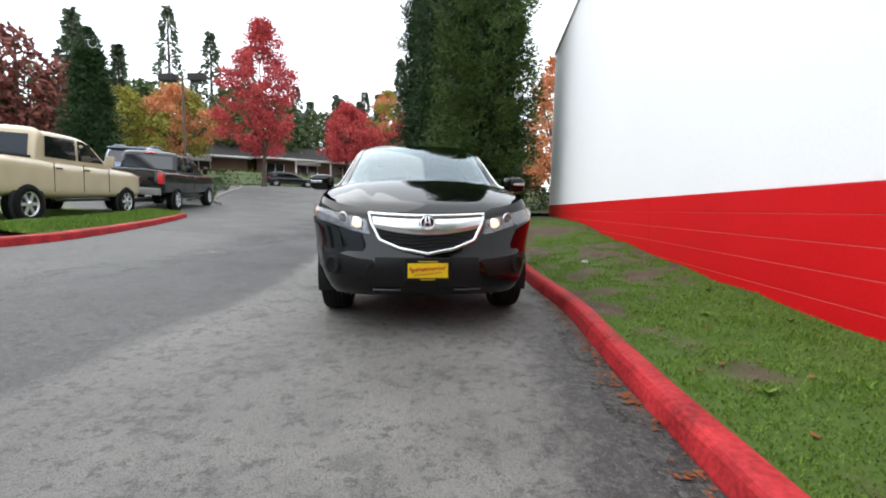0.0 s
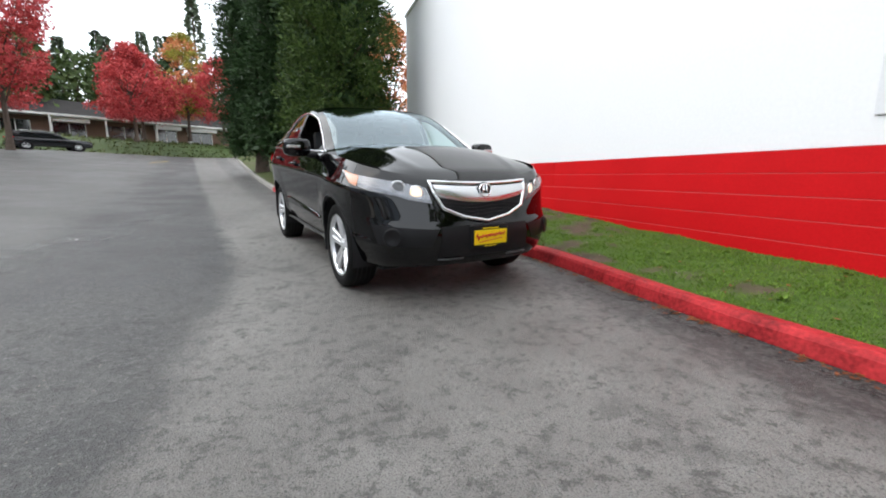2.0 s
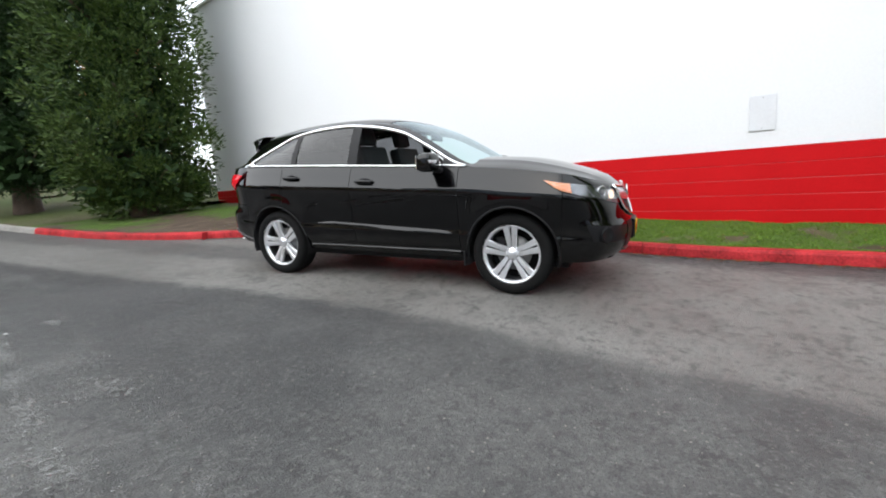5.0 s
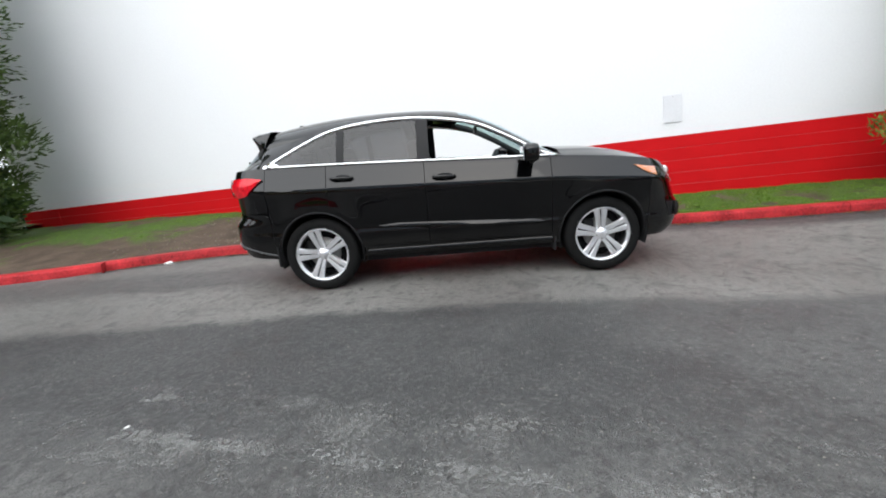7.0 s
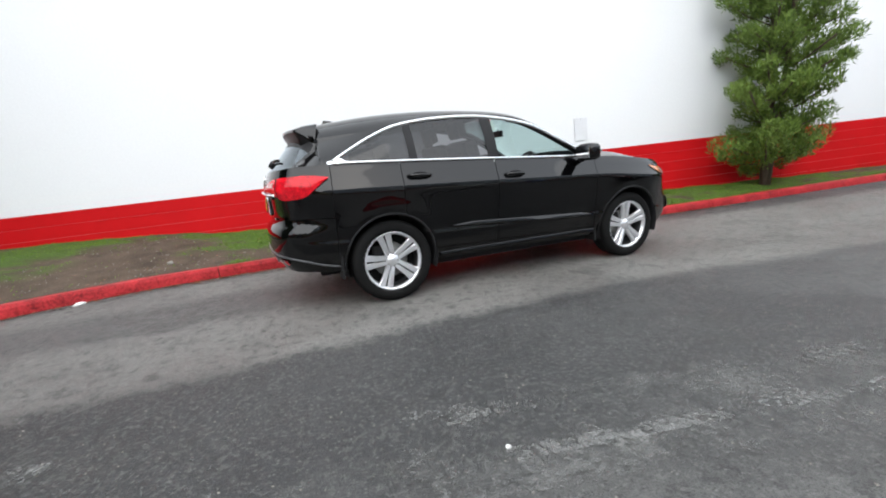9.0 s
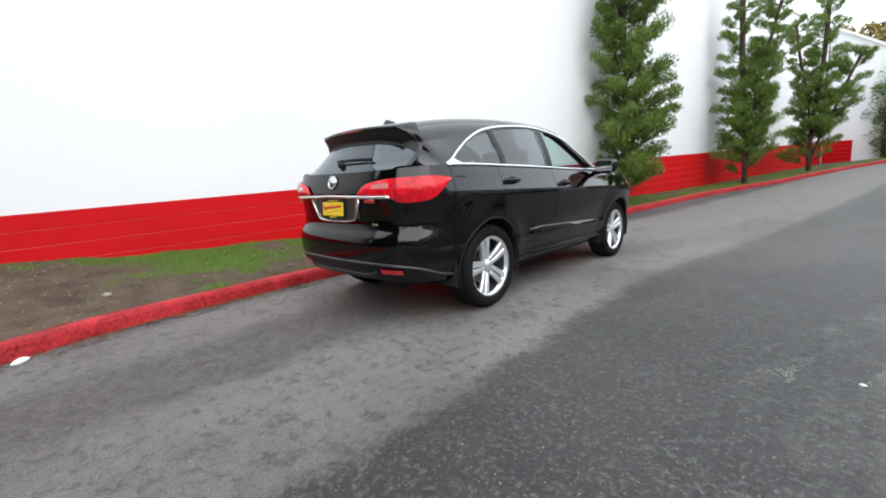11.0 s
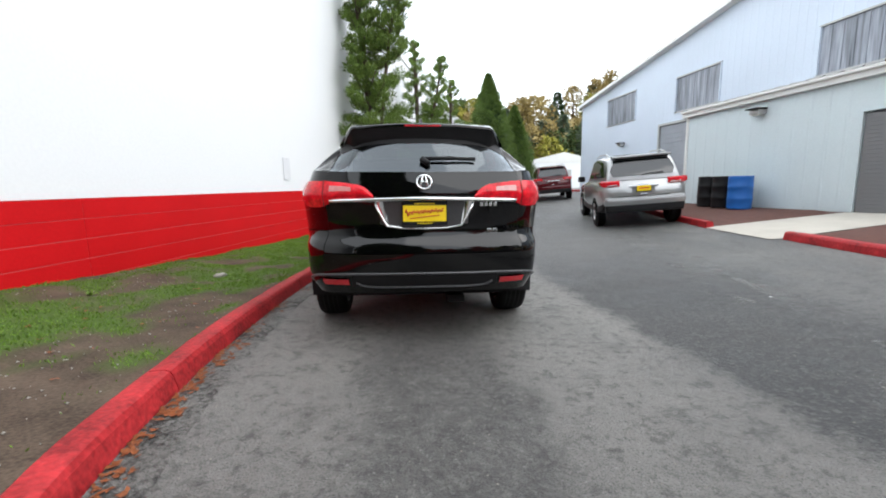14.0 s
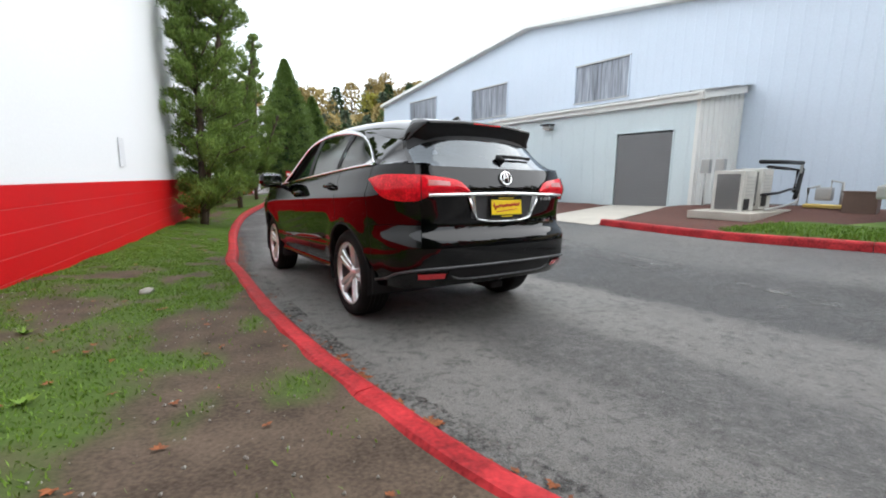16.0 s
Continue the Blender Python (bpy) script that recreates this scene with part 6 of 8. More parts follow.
juniper(2.20, -13.5, 0.02, 6.9, 0.86, 4, "twisted green juniper with several leaning stems", [(0.30, 0.2, 1.0, 0.2), (-0.85, -0.2, 0.92, 1.0), (-0.2, -0.5, 0.6, 0.6)], 8)
juniper(1.65, -18.3, 0.05, 6.8, 0.90, 6, "twisted green juniper with several leaning stems", [(-0.2, -0.2, 0.95, 0.2), (-1.3, -0.3, 0.62, 1.0), (0.6, 0.3, 0.82, 1.0)], 8)


# ---- grass, leaves, stones ----
rnd = random.Random(21)
gs = Soup()
for i in range(105000):
    y = rnd.choice((rnd.uniform(-6.5, 6.5), rnd.uniform(-5, 5.5), rnd.uniform(-14, 9)))
    kx = kerb_x(y)
    x = rnd.uniform(kx + 0.17, WALL_X)
    if rnd.random() > lawn_amount(x, y) ** 1.5 + 0.02:
        continue
    c = Vector((x, y, verge_z(x, y) - 0.004))
    tuft = 0.7 + 0.9 * max(0, noise.noise(Vector((x * 3, y * 3, 8))))
    d = (Vector((0, 0, 1)) + unit(rnd) * 0.75).normalized()
    d.z = abs(d.z)
    gs.leaf(c, d, unit(rnd), rnd.uniform(0.015, 0.042) * tuft, rnd.uniform(0.0022, 0.0045))
tagged(new("grass", gs.mesh("grass", GRASS)), "short mown grass blades in patches on the lawn", "grass", kind="stuff")

ls = Soup()
for i in range(560):
    front = rnd.random() < 0.40
    y = rnd.uniform(-5.2, -0.6) if front else (rnd.gauss(3.3, 0.7) if rnd.random() < 0.6 else rnd.uniform(0.4, 5.2))
    kx = kerb_x(y)
    on_lawn = rnd.random() < 0.18
    x = kx - abs(rnd.gauss(0.0, 0.055)) - 0.010 if not on_lawn else rnd.uniform(kx + 0.2, WALL_X - 0.1)
    z = (ground_z(x, y) + 0.008) if not on_lawn else verge_z(x, y) + 0.012
    size = rnd.uniform(0.012, 0.034)
    a = rnd.uniform(0, 6.283)
    for k in range(5):
        b = a + (k - 2) * 0.62
        d = Vector((math.cos(b), math.sin(b), rnd.uniform(-0.08, 0.30))).normalized()
        ls.leaf(Vector((x, y, z)), d, Vector((0, 0, 1)), size * (1.0, 0.85, 1.15, 0.85, 1.0)[k], size * 0.26)
tagged(new("fallen_leaves", ls.mesh("fallen_leaves", DEAD_LEAF)), "curled brown and orange maple leaves in the gutter", "fallen leaves", kind="stuff")


def pebble(x, y, z, sx, sy, sz, seed, name="stone", label="pale flat stone lying on the bare earth", material=None):
    bm = bmesh.new()
    bmesh.ops.create_icosphere(bm, subdivisions=3, radius=1.0)
    for v in bm.verts:
        v.co *= 1 + 0.22 * noise.noise(v.co * 1.6 + Vector((seed, 0, 0)))
        v.co = Vector((v.co.x * sx, v.co.y * sy, v.co.z * sz))
    ob = part(name, bm, material or STONE, None, "", True)
    ob.matrix_world = pose(x, y, z + sz * 0.45, 0, 0, seed * 40)
    return tagged(ob, label, name)


pebble(1.31, 3.86, verge_z(1.31, 3.86), 0.055, 0.034, 0.024, 1)
pebble(2.20, 0.62, verge_z(2.20, 0.62), 0.085, 0.05, 0.03, 2, label="grey broken stone half sunk in the grass")
cv, cf = [], []
for i in range(900):
    y = rnd.uniform(0.3, 5.6) if rnd.random() < 0.75 else rnd.uniform(-4, 0.3)
    kx = kerb_x(y)
    x = rnd.uniform(kx + 0.2, WALL_X - 0.05)
    if lawn_amount(x, y) > 0.75:
        continue
    r, c = rnd.uniform(0.003, 0.011), Vector((x, y, verge_z(x, y) + 0.003))
    k = len(cv)
    cv += [c + Vector((r, 0, 0)), c + Vector((-r * 0.5, r * 0.8, 0)), c + Vector((-r * 0.5, -r * 0.9, 0)), c + Vector((0, 0, r * 0.8)), c - Vector((0, 0, r))]
    cf += [(k, k + 1, k + 3), (k + 1, k + 2, k + 3), (k + 2, k, k + 3), (k + 1, k, k + 4), (k + 2, k + 1, k + 4), (k, k + 2, k + 4)]
tagged(new("gravel", mesh_of("gravel", cv, cf, STONE)), "scattered pale gravel crumbs on the bare earth", "gravel", kind="stuff")
gv2, gf2 = [], []
for i in range(4200):
    x, y = rnd.uniform(-5.5, 1.2), rnd.uniform(-6, 7)
    r, c = rnd.uniform(0.0025, 0.0075), Vector((x, y, ground_z(x, y) + 0.001))
    k = len(gv2)
    gv2 += [c + Vector((r, 0, 0)), c + Vector((-r * 0.5, r * 0.8, 0)), c + Vector((-r * 0.5, -r * 0.9, 0)), c + Vector((0, 0, r * 0.7))]
    gf2 += [(k, k + 1, k + 3), (k + 1, k + 2, k + 3), (k + 2, k, k + 3)]
tagged(new("loose_grit", mesh_of("loose_grit", gv2, gf2, STONE)), "loose pale grit on the asphalt", "grit", kind="stuff")
pebble(0.156, 4.307, ground_z(0.156, 4.307), 0.055, 0.035, 0.02, 8, "paper_litter", "crumpled white paper scrap beside the kerb", PAPER)
pebble(-3.407, 0.955, ground_z(-3.407, 0.955), 0.015, 0.011, 0.004, 9, "paper_litter", "small white paper scrap on the asphalt", PAPER)


def weed(x, y, seed):
    w = Soup()
    r = random.Random(seed)
    for k in range(16):
        a = k * 2.4
        d = Vector((math.cos(a), math.sin(a), r.uniform(0.25, 0.9))).normalized()
        w.leaf(Vector((0, 0, 0)), d, Vector((0, 0, 1)), r.uniform(0.03, 0.065), r.uniform(0.007, 0.013))
    ob = new("weed", w.mesh("weed", GRASS))
    ob.matrix_world = pose(x, y, verge_z(x, y))
    tagged(ob, "low broad-leaved weed growing in the lawn", "weed", "weeds in the lawn")


for i, (x, y) in enumerate(((2.55, -1.9), (2.95, -2.2), (2.2, -3.2), (2.7, -0.6), (2.9, -1.2), (2.5, 1.9), (2.1, 2.9), (3.05, -3.1))):
    weed(x, y, i)


# ---- paint on the road ----
def stripe(line, width, material, name, label):
    pts = spline(line, 0.3)
    verts, faces = [], []
    for i, p in enumerate(pts):
        d = (pts[min(i + 1, len(pts) - 1)] - pts[max(i - 1, 0)]).normalized()
        n = Vector((-d.y, d.x)) * width / 2
        for q in (p + n, p - n):
            verts.append((q.x, q.y, ground_z(q.x, q.y) + 0.004))
    for i in range(len(pts) - 1):
        faces.append((2 * i, 2 * i + 1, 2 * i + 3, 2 * i + 2))
    return tagged(new(name, mesh_of(name, verts, faces, material)), label, "road marking", kind="structure")


for a, b in ((-1.8, 1.1), (1.3, 3.2), (3.5, 4.9), (6.6, 7.6), (9.8, 11.6), (15, 18)):
    f_ = lambda y: curve([(-7, -3.75), (-2, -3.62), (1, -3.45), (4, -3.22), (10, -3.9), (18, -5.4), (24, -6.6)], y)
    stripe([(f_(a + (b - a) * k / 5), a + (b - a) * k / 5) for k in range(6)], 0.08, LINE_PAINT if a < 1.2 else FAINT_PAINT, "road_line", "worn white line on the asphalt")
for a, b in ((-3.2, -0.2), (0.4, 1.2)):
    stripe([(f_(a + (b - a) * k / 4) + 0.30, a + (b - a) * k / 4) for k in range(5)], 0.09, FAINT_PAINT, "road_line", "worn white line on the asphalt")
for a, b in ((-5.0, -1.9), (-1.7, 1.6), (2.0, 5.2)):
    stripe([(f_(a + (b - a) * k / 4) + 0.10, a + (b - a) * k / 4) for k in range(5)], 0.62, FAINT_PAINT, "road_line", "almost worn away pale band on the asphalt")
GUTTER = worn_paint("damp_gutter_grit", (0.030, 0.029, 0.027), 0.58)
gut_line = []
for a, b in zip(KLINE[::4], KLINE[4::4]):
    if -7.0 < a.y < 5.6:
        d = (b - a).normalized()
        gut_line.append((a.x + d.y * 0.10, a.y - d.x * 0.10))
stripe(gut_line, 0.22, GUTTER, "gutter_dirt", "dark damp grit lying along the kerb")
stripe([(-9.3, 25.0), (-8.9, 27.5)], 0.12, YELLOW_LINE, "road_line", "worn yellow line on the asphalt")


# ---- planted strip and slab at the metal building ----
def patch(name, corners, lift, material, label, category, n=14):
    """A sheet over the ground between four corners."""
    verts, faces = [], []
    a, b, c, d = [Vector(p) for p in corners]
    for i in range(n + 1):
        for j in range(n + 1):
            p = a.lerp(b, i / n).lerp(d.lerp(c, i / n), j / n)
            edge = min(i, j, n - i, n - j)
            verts.append((p.x, p.y, ground_z(p.x, p.y) + (lift if edge else lift * 0.3)))
    for i in range(n):
        for j in range(n):
            faces.append((i * (n + 1) + j, (i + 1) * (n + 1) + j, (i + 1) * (n + 1) + j + 1, i * (n + 1) + j + 1))
    return tagged(new(name, mesh_of(name, verts, faces, material, True)), label, category, kind="structure")


def bl(out, along):
    v = BM @ Vector((out, along, 0))
    return (v.x, v.y)


KB = [(-5.95, -16.0), (-5.72, -11.0), (-5.52, -6.0), (-5.45, -4.42)]
KC = [(-5.42, -2.22), (-5.45, -0.6), (-5.62, 0.5), (-5.95, 1.5), (-6.7, 3.4), (-7.55, 5.5), (-8.0, 6.5)]
patch("mulch_bed", [(-5.58, -4.45), (-5.85, -12.0), bl(0.02, -8.5), bl(0.02, -0.85)], 0.07, MULCH, "red-brown bark mulch bed along the metal building", "mulch bed")
patch("mulch_bed", [bl(0.02, 0.88), bl(-2.7, 6.2), (-6.6, 2.6), (-5.55, -2.2)], 0.07, MULCH, "red-brown bark mulch bed along the metal building", "mulch bed")
patch("concrete_slab", [(-5.28, -4.40), bl(0.0, -0.86), bl(0.0, 0.88), (-5.26, -2.24)], 0.045, CONCRETE, "pale concrete apron in front of the grey door", "slab")
patch("far_lawn", [(-6.3, 0.15), (-9.3, 0.75), bl(-2.6, 12.0), (-8.6, 6.6)], 0.085, GRASS, "rough grass strip beside the metal building", "lawn")
for nm, pts in (("kerb_by_building", KB), ("kerb_by_building", KC)):
    kerb_run(nm, spline(pts, 0.15), 0.13, 0.16, -1 if pts is KB else 1, [-13, -10, -7, -5.0, -0.4, 2.0, 5.0], "worn red-painted concrete kerb before the metal building", lambda p: RED_KERB)

BLUE = mat("blue_drum_plastic", (0.012, 0.12, 0.42), 0.4, var=0.1, scale=5, fine=40, bump=0.03, coord="Object")


def drum(x, y, material, label):
    z = ground_z(x, y) + 0.06
    d = thing("drum", pose(x, y, z), label, "drum", "drums by the wall")
    part("body", lathe([(0.0, 0.0), (0.26, 0.0), (0.285, 0.02), (0.28, 0.05), (0.285, 0.25), (0.298, 0.28), (0.285, 0.31), (0.285, 0.57), (0.298, 0.60), (0.285, 0.63), (0.28, 0.83), (0.288, 0.86), (0.270, 0.875)], 36), material, d)
    part("lid", lathe([(0.0, 0.850), (0.255, 0.850), (0.262, 0.872), (0.272, 0.872)], 36), material, d)
    part("bung", lathe([(0.0, 0.875), (0.035, 0.875), (0.035, 0.845)], 14, "z", Matrix.Translation((0.15, 0.05, 0))), BLACK_PLASTIC, d)


drum(*bl(0.55, -3.78), BLACK_PLASTIC, "black plastic drum standing on the mulch")
drum(*bl(0.50, -4.40), BLACK_PLASTIC, "black plastic drum standing on the mulch")
drum(*bl(0.62, -3.12), BLUE, "blue plastic drum standing on the mulch")

# condensers and pipework
AC_WHITE = mat("weathered_unit_casing", (0.55, 0.54, 0.50), 0.5, var=0.15, scale=5, fine=40, bump=0.05)


def condenser(out, along, label):
    p = bl(out, along)
    u = thing("condenser_unit", pose(p[0], p[1], ground_z(*p) + 0.16, 0, 0, 14) @ Matrix.Diagonal((0.92, 0.84, 0.86, 1)), label, "condenser unit", "condenser units")
    part("casing", box(0, 0, 0.50, 0.70, 0.66, 0.96, 0.02), AC_WHITE, u)
    part("coil", box(0.352, 0, 0.49, 0.02, 0.50, 0.82, 0.004), DARK_TRIM, u)
    for k in range(14):
        part("fin", box(0.364, -0.234 + 0.036 * k, 0.49, 0.010, 0.010, 0.81), GREY_METAL, u)
    part("coil", box(0.0, 0.333, 0.62, 0.5, 0.012, 0.55, 0.004), AC_WHITE, u)
    for k in range(6):
        part("louvre", box(-0.02, 0.343, 0.42 + 0.08 * k, 0.46, 0.012, 0.012), GREY_METAL, u)
    part("fan_guard", joined(*[lathe([(r, 0.982), (r + 0.008, 0.990), (r + 0.016, 0.982)], 24) for r in (0.06, 0.13, 0.20, 0.27)]), GREY_METAL, u)
    part("service_panel", box(0.12, 0.342, 0.20, 0.3, 0.012, 0.26, 0.004), BLACK_PLASTIC, u)
    return u


condenser(1.68, 2.98, "weathered pale grey condenser unit on a concrete pad")
condenser(0.86, 3.02, "weathered pale grey condenser unit on a concrete pad")
pc = bl(1.25, 3.0)
pad = part("equipment_pad", box(0, 0, 0, 2.3, 1.15, 0.16, 0.015), CONCRETE)
pad.matrix_world = pose(pc[0], pc[1], ground_z(*pc) + 0.08, 0, 0, 14)
tagged(pad, "pale concrete pad under the condenser units", "pad")
zz = ground_z(*bl(0, 3.5))
pipes = thing("pipe_rack", BM @ pose(0, 3.40, zz), "black insulated pipes on a frame running to the wall", "pipework")
part("pipe", tube([(0.9, -0.25, 1.10), (-0.1, -0.1, 1.12), (-0.95, 0.0, 1.12), (-1.0, 0.0, 0.98), (-0.75, 0.02, 0.50), (-0.62, 0.02, 0.30)], 0.045, 8), BLACK_PLASTIC, pipes)
part("pipe", tube([(0.6, -0.2, 1.00), (-0.3, -0.1, 0.98), (-0.88, -0.05, 0.96), (-0.68, -0.03, 0.45)], 0.035, 8), BLACK_PLASTIC, pipes)
part("pipe", tube([(1.6, 0.05, 0.42), (0.8, 0.10, 0.45), (-0.1, 0.05, 0.52), (-0.68, 0.0, 0.50)], 0.028, 8), BLACK_PLASTIC, pipes)
part("pipe", tube([(1.5, 0.10, 0.12), (0.6, 0.14, 0.16), (-0.4, 0.10, 0.22), (-0.7, 0.05, 0.30)], 0.025, 8), GREY_METAL, pipes)
part("stand", box(-0.93, 0.0, 0.55, 0.05, 0.05, 1.12, 0.005), GREY_METAL, pipes)
meter = thing("gas_meter", BM @ pose(-1.15, 3.85, ground_z(*bl(-1.15, 3.85))), "grey gas meter set with bent pipes", "gas meter")
part("meter_body", box(0.1, 0, 0.36, 0.26, 0.30, 0.30, 0.05), GREY_METAL, meter)
part("riser", tube([(0.1, -0.30, 0.0), (0.1, -0.30, 0.48), (0.1, -0.1, 0.54), (0.1, -0.1, 0.45)], 0.028, 8), GREY_METAL, meter)
part("riser", tube([(0.1, 0.30, 0.0), (0.1, 0.30, 0.62), (0.1, 0.1, 0.66), (0.1, 0.1, 0.45)], 0.028, 8), GREY_METAL, meter)
yb = bl(-0.55, 3.95)
board = part("yellow_board", box(0, 0, 0, 0.22, 0.66, 0.07, 0.02), YELLOW_LINE)
board.matrix_world = pose(yb[0], yb[1], ground_z(*yb) + 0.13, 0, 4, 14)
tagged(board, "faded yellow board lying on the mulch", "board")
bb = bl(-0.25, 4.62)
crate = thing("utility_box", pose(bb[0], bb[1], ground_z(*bb) + 0.06, 0, 0, 14), "squat brown utility box on the grass", "utility box")
BROWN_BOX = mat("brown_box_paint", (0.12, 0.075, 0.055), 0.6, var=0.15, scale=4, fine=40, bump=0.05)
part("body", box(0, 0, 0.20, 0.42, 0.52, 0.44, 0.02), BROWN_BOX, crate)
part("lid", box(0, 0, 0.43, 0.46, 0.56, 0.04, 0.012), BROWN_BOX, crate)
for k, (o, al) in enumerate(((0.12, 1.72), (0.12, 2.05))):
    p = bl(o - 0.1, al)
    mb = thing("meter_box", pose(p[0], p[1], ground_z(*p) + 1.05, 0, 0, 14), "small grey electric box on the annex corner", "electric box", "electric boxes")
    part("box", box(0, 0, 0, 0.16, 0.2, 0.34, 0.015), GREY_METAL, mb)
    part("conduit", tube([(0, 0, -0.17), (0, 0, -1.0)], 0.02, 8), GREY_METAL, mb)


# ---- other vehicles ----
def ring(y, w, z0, z1, n=28, e=4.5):
    cz, hz = (z0 + z1) / 2, (z1 - z0) / 2
    out = []
    for k in range(n):
        a = 2 * math.pi * (k + 0.5) / n
        c, s = math.cos(a), math.sin(a)
        out.append(Vector((w * math.copysign(abs(c) ** (2 / e), c), y, cz + hz * math.copysign(abs(s) ** (2 / e), s))))
    return out


def loft(stations, n=28, e=4.5, step=0.12):
    """Rings (y, half width, bottom, top) skinned into a closed body."""
    ys = sorted(s[0] for s in stations)
    cols = [[(s[0], s[k]) for s in stations] for k in (1, 2, 3)]
    m = max(6, int((ys[-1] - ys[0]) / step))
    rows = [ring(y, *[curve(c, y) for c in cols], n, e) for y in frange(ys[0], ys[-1], m)]
    verts = [v for r in rows for v in r]
    faces = [(i * n + k, i * n + (k + 1) % n, (i + 1) * n + (k + 1) % n, (i + 1) * n + k) for i in range(m) for k in range(n)]
    faces += [tuple(range(n))[::-1], tuple(m * n + k for k in range(n))]
    bm = bmesh.new()
    bm.from_mesh(mesh_of("loft", verts, faces))
    bmesh.ops.recalc_face_normals(bm, faces=bm.faces)
    return bm


def side_x(stations, y, z, e):
    cols = [[(s[0], s[k]) for s in stations] for k in (1, 2, 3)]
    w, z0, z1 = [curve(c, y) for c in cols]
    t = min(0.999, abs((z - (z0 + z1) / 2) / ((z1 - z0) / 2)))
    return w * (1 - t**e) ** (1 / e)


def small_wheel(parent, x, y, r, width, rim_mat):
    s = 1 if x > 0 else -1
    w = new("wheel")
    w.parent = parent
    w.matrix_local = Matrix.Translation((x, y, r)) @ Matrix.Diagonal((s, 1, 1, 1))
    h = width / 2
    part("tyre", lathe([(r * 0.62, -h), (r * 0.9, -h), (r, -h * 0.75), (r, h * 0.75), (r * 0.9, h), (r * 0.62, h)], 32, "x", None, True), RUBBER, w)
    bm = bmesh.new()
    for k in range(6):
        a = 2 * math.pi * k / 6
        box_bm(bm, 0, r * 0.33, 0, 0.03, r * 0.56, r * 0.17, 0.006, Matrix.Translation((h * 0.72, 0, 0)) @ Matrix.Rotation(a, 4, "X"))
    part("rim", joined(bm, lathe([(r * 0.63, h * 0.9), (r * 0.58, h * 0.95), (r * 0.56, 0.0)], 28, "x"), lathe([(0.0, h * 0.9), (r * 0.16, h * 0.86), (r * 0.18, h * 0.5)], 18, "x")), rim_mat, w, smooth=False)
    part("rim_back", lathe([(0.0, h * 0.25), (r * 0.6, h * 0.25)], 24, "x"), DARK, w)


def quad_glass(name, pts, material, parent, label=""):
    return part(name, mesh_of(name, [Vector(p) for p in pts], [tuple(range(len(pts)))]), material, parent, label)


def side_pane(name, st, e, outline, material, parent, off=0.012, sgns=(1, -1)):
    for s in sgns:
        pts = [(s * (side_x(st, y, z, e) + off), y, z) for y, z in outline]
        part(name, mesh_of(name, pts, [tuple(range(len(pts)))] if s < 0 else [tuple(range(len(pts)))[::-1]]), material, parent)


def arch_disc(parent, x, y, r):
    s = 1 if x > 0 else -1
    part("wheel_arch", lathe([(0.0, 0.0), (r * 1.16, 0.0), (r * 1.19, -0.02)], 32, "x", Matrix.Translation((x, y, r * 1.02)) @ Matrix.Diagonal((s, 1, 1, 1))), DARK, parent)


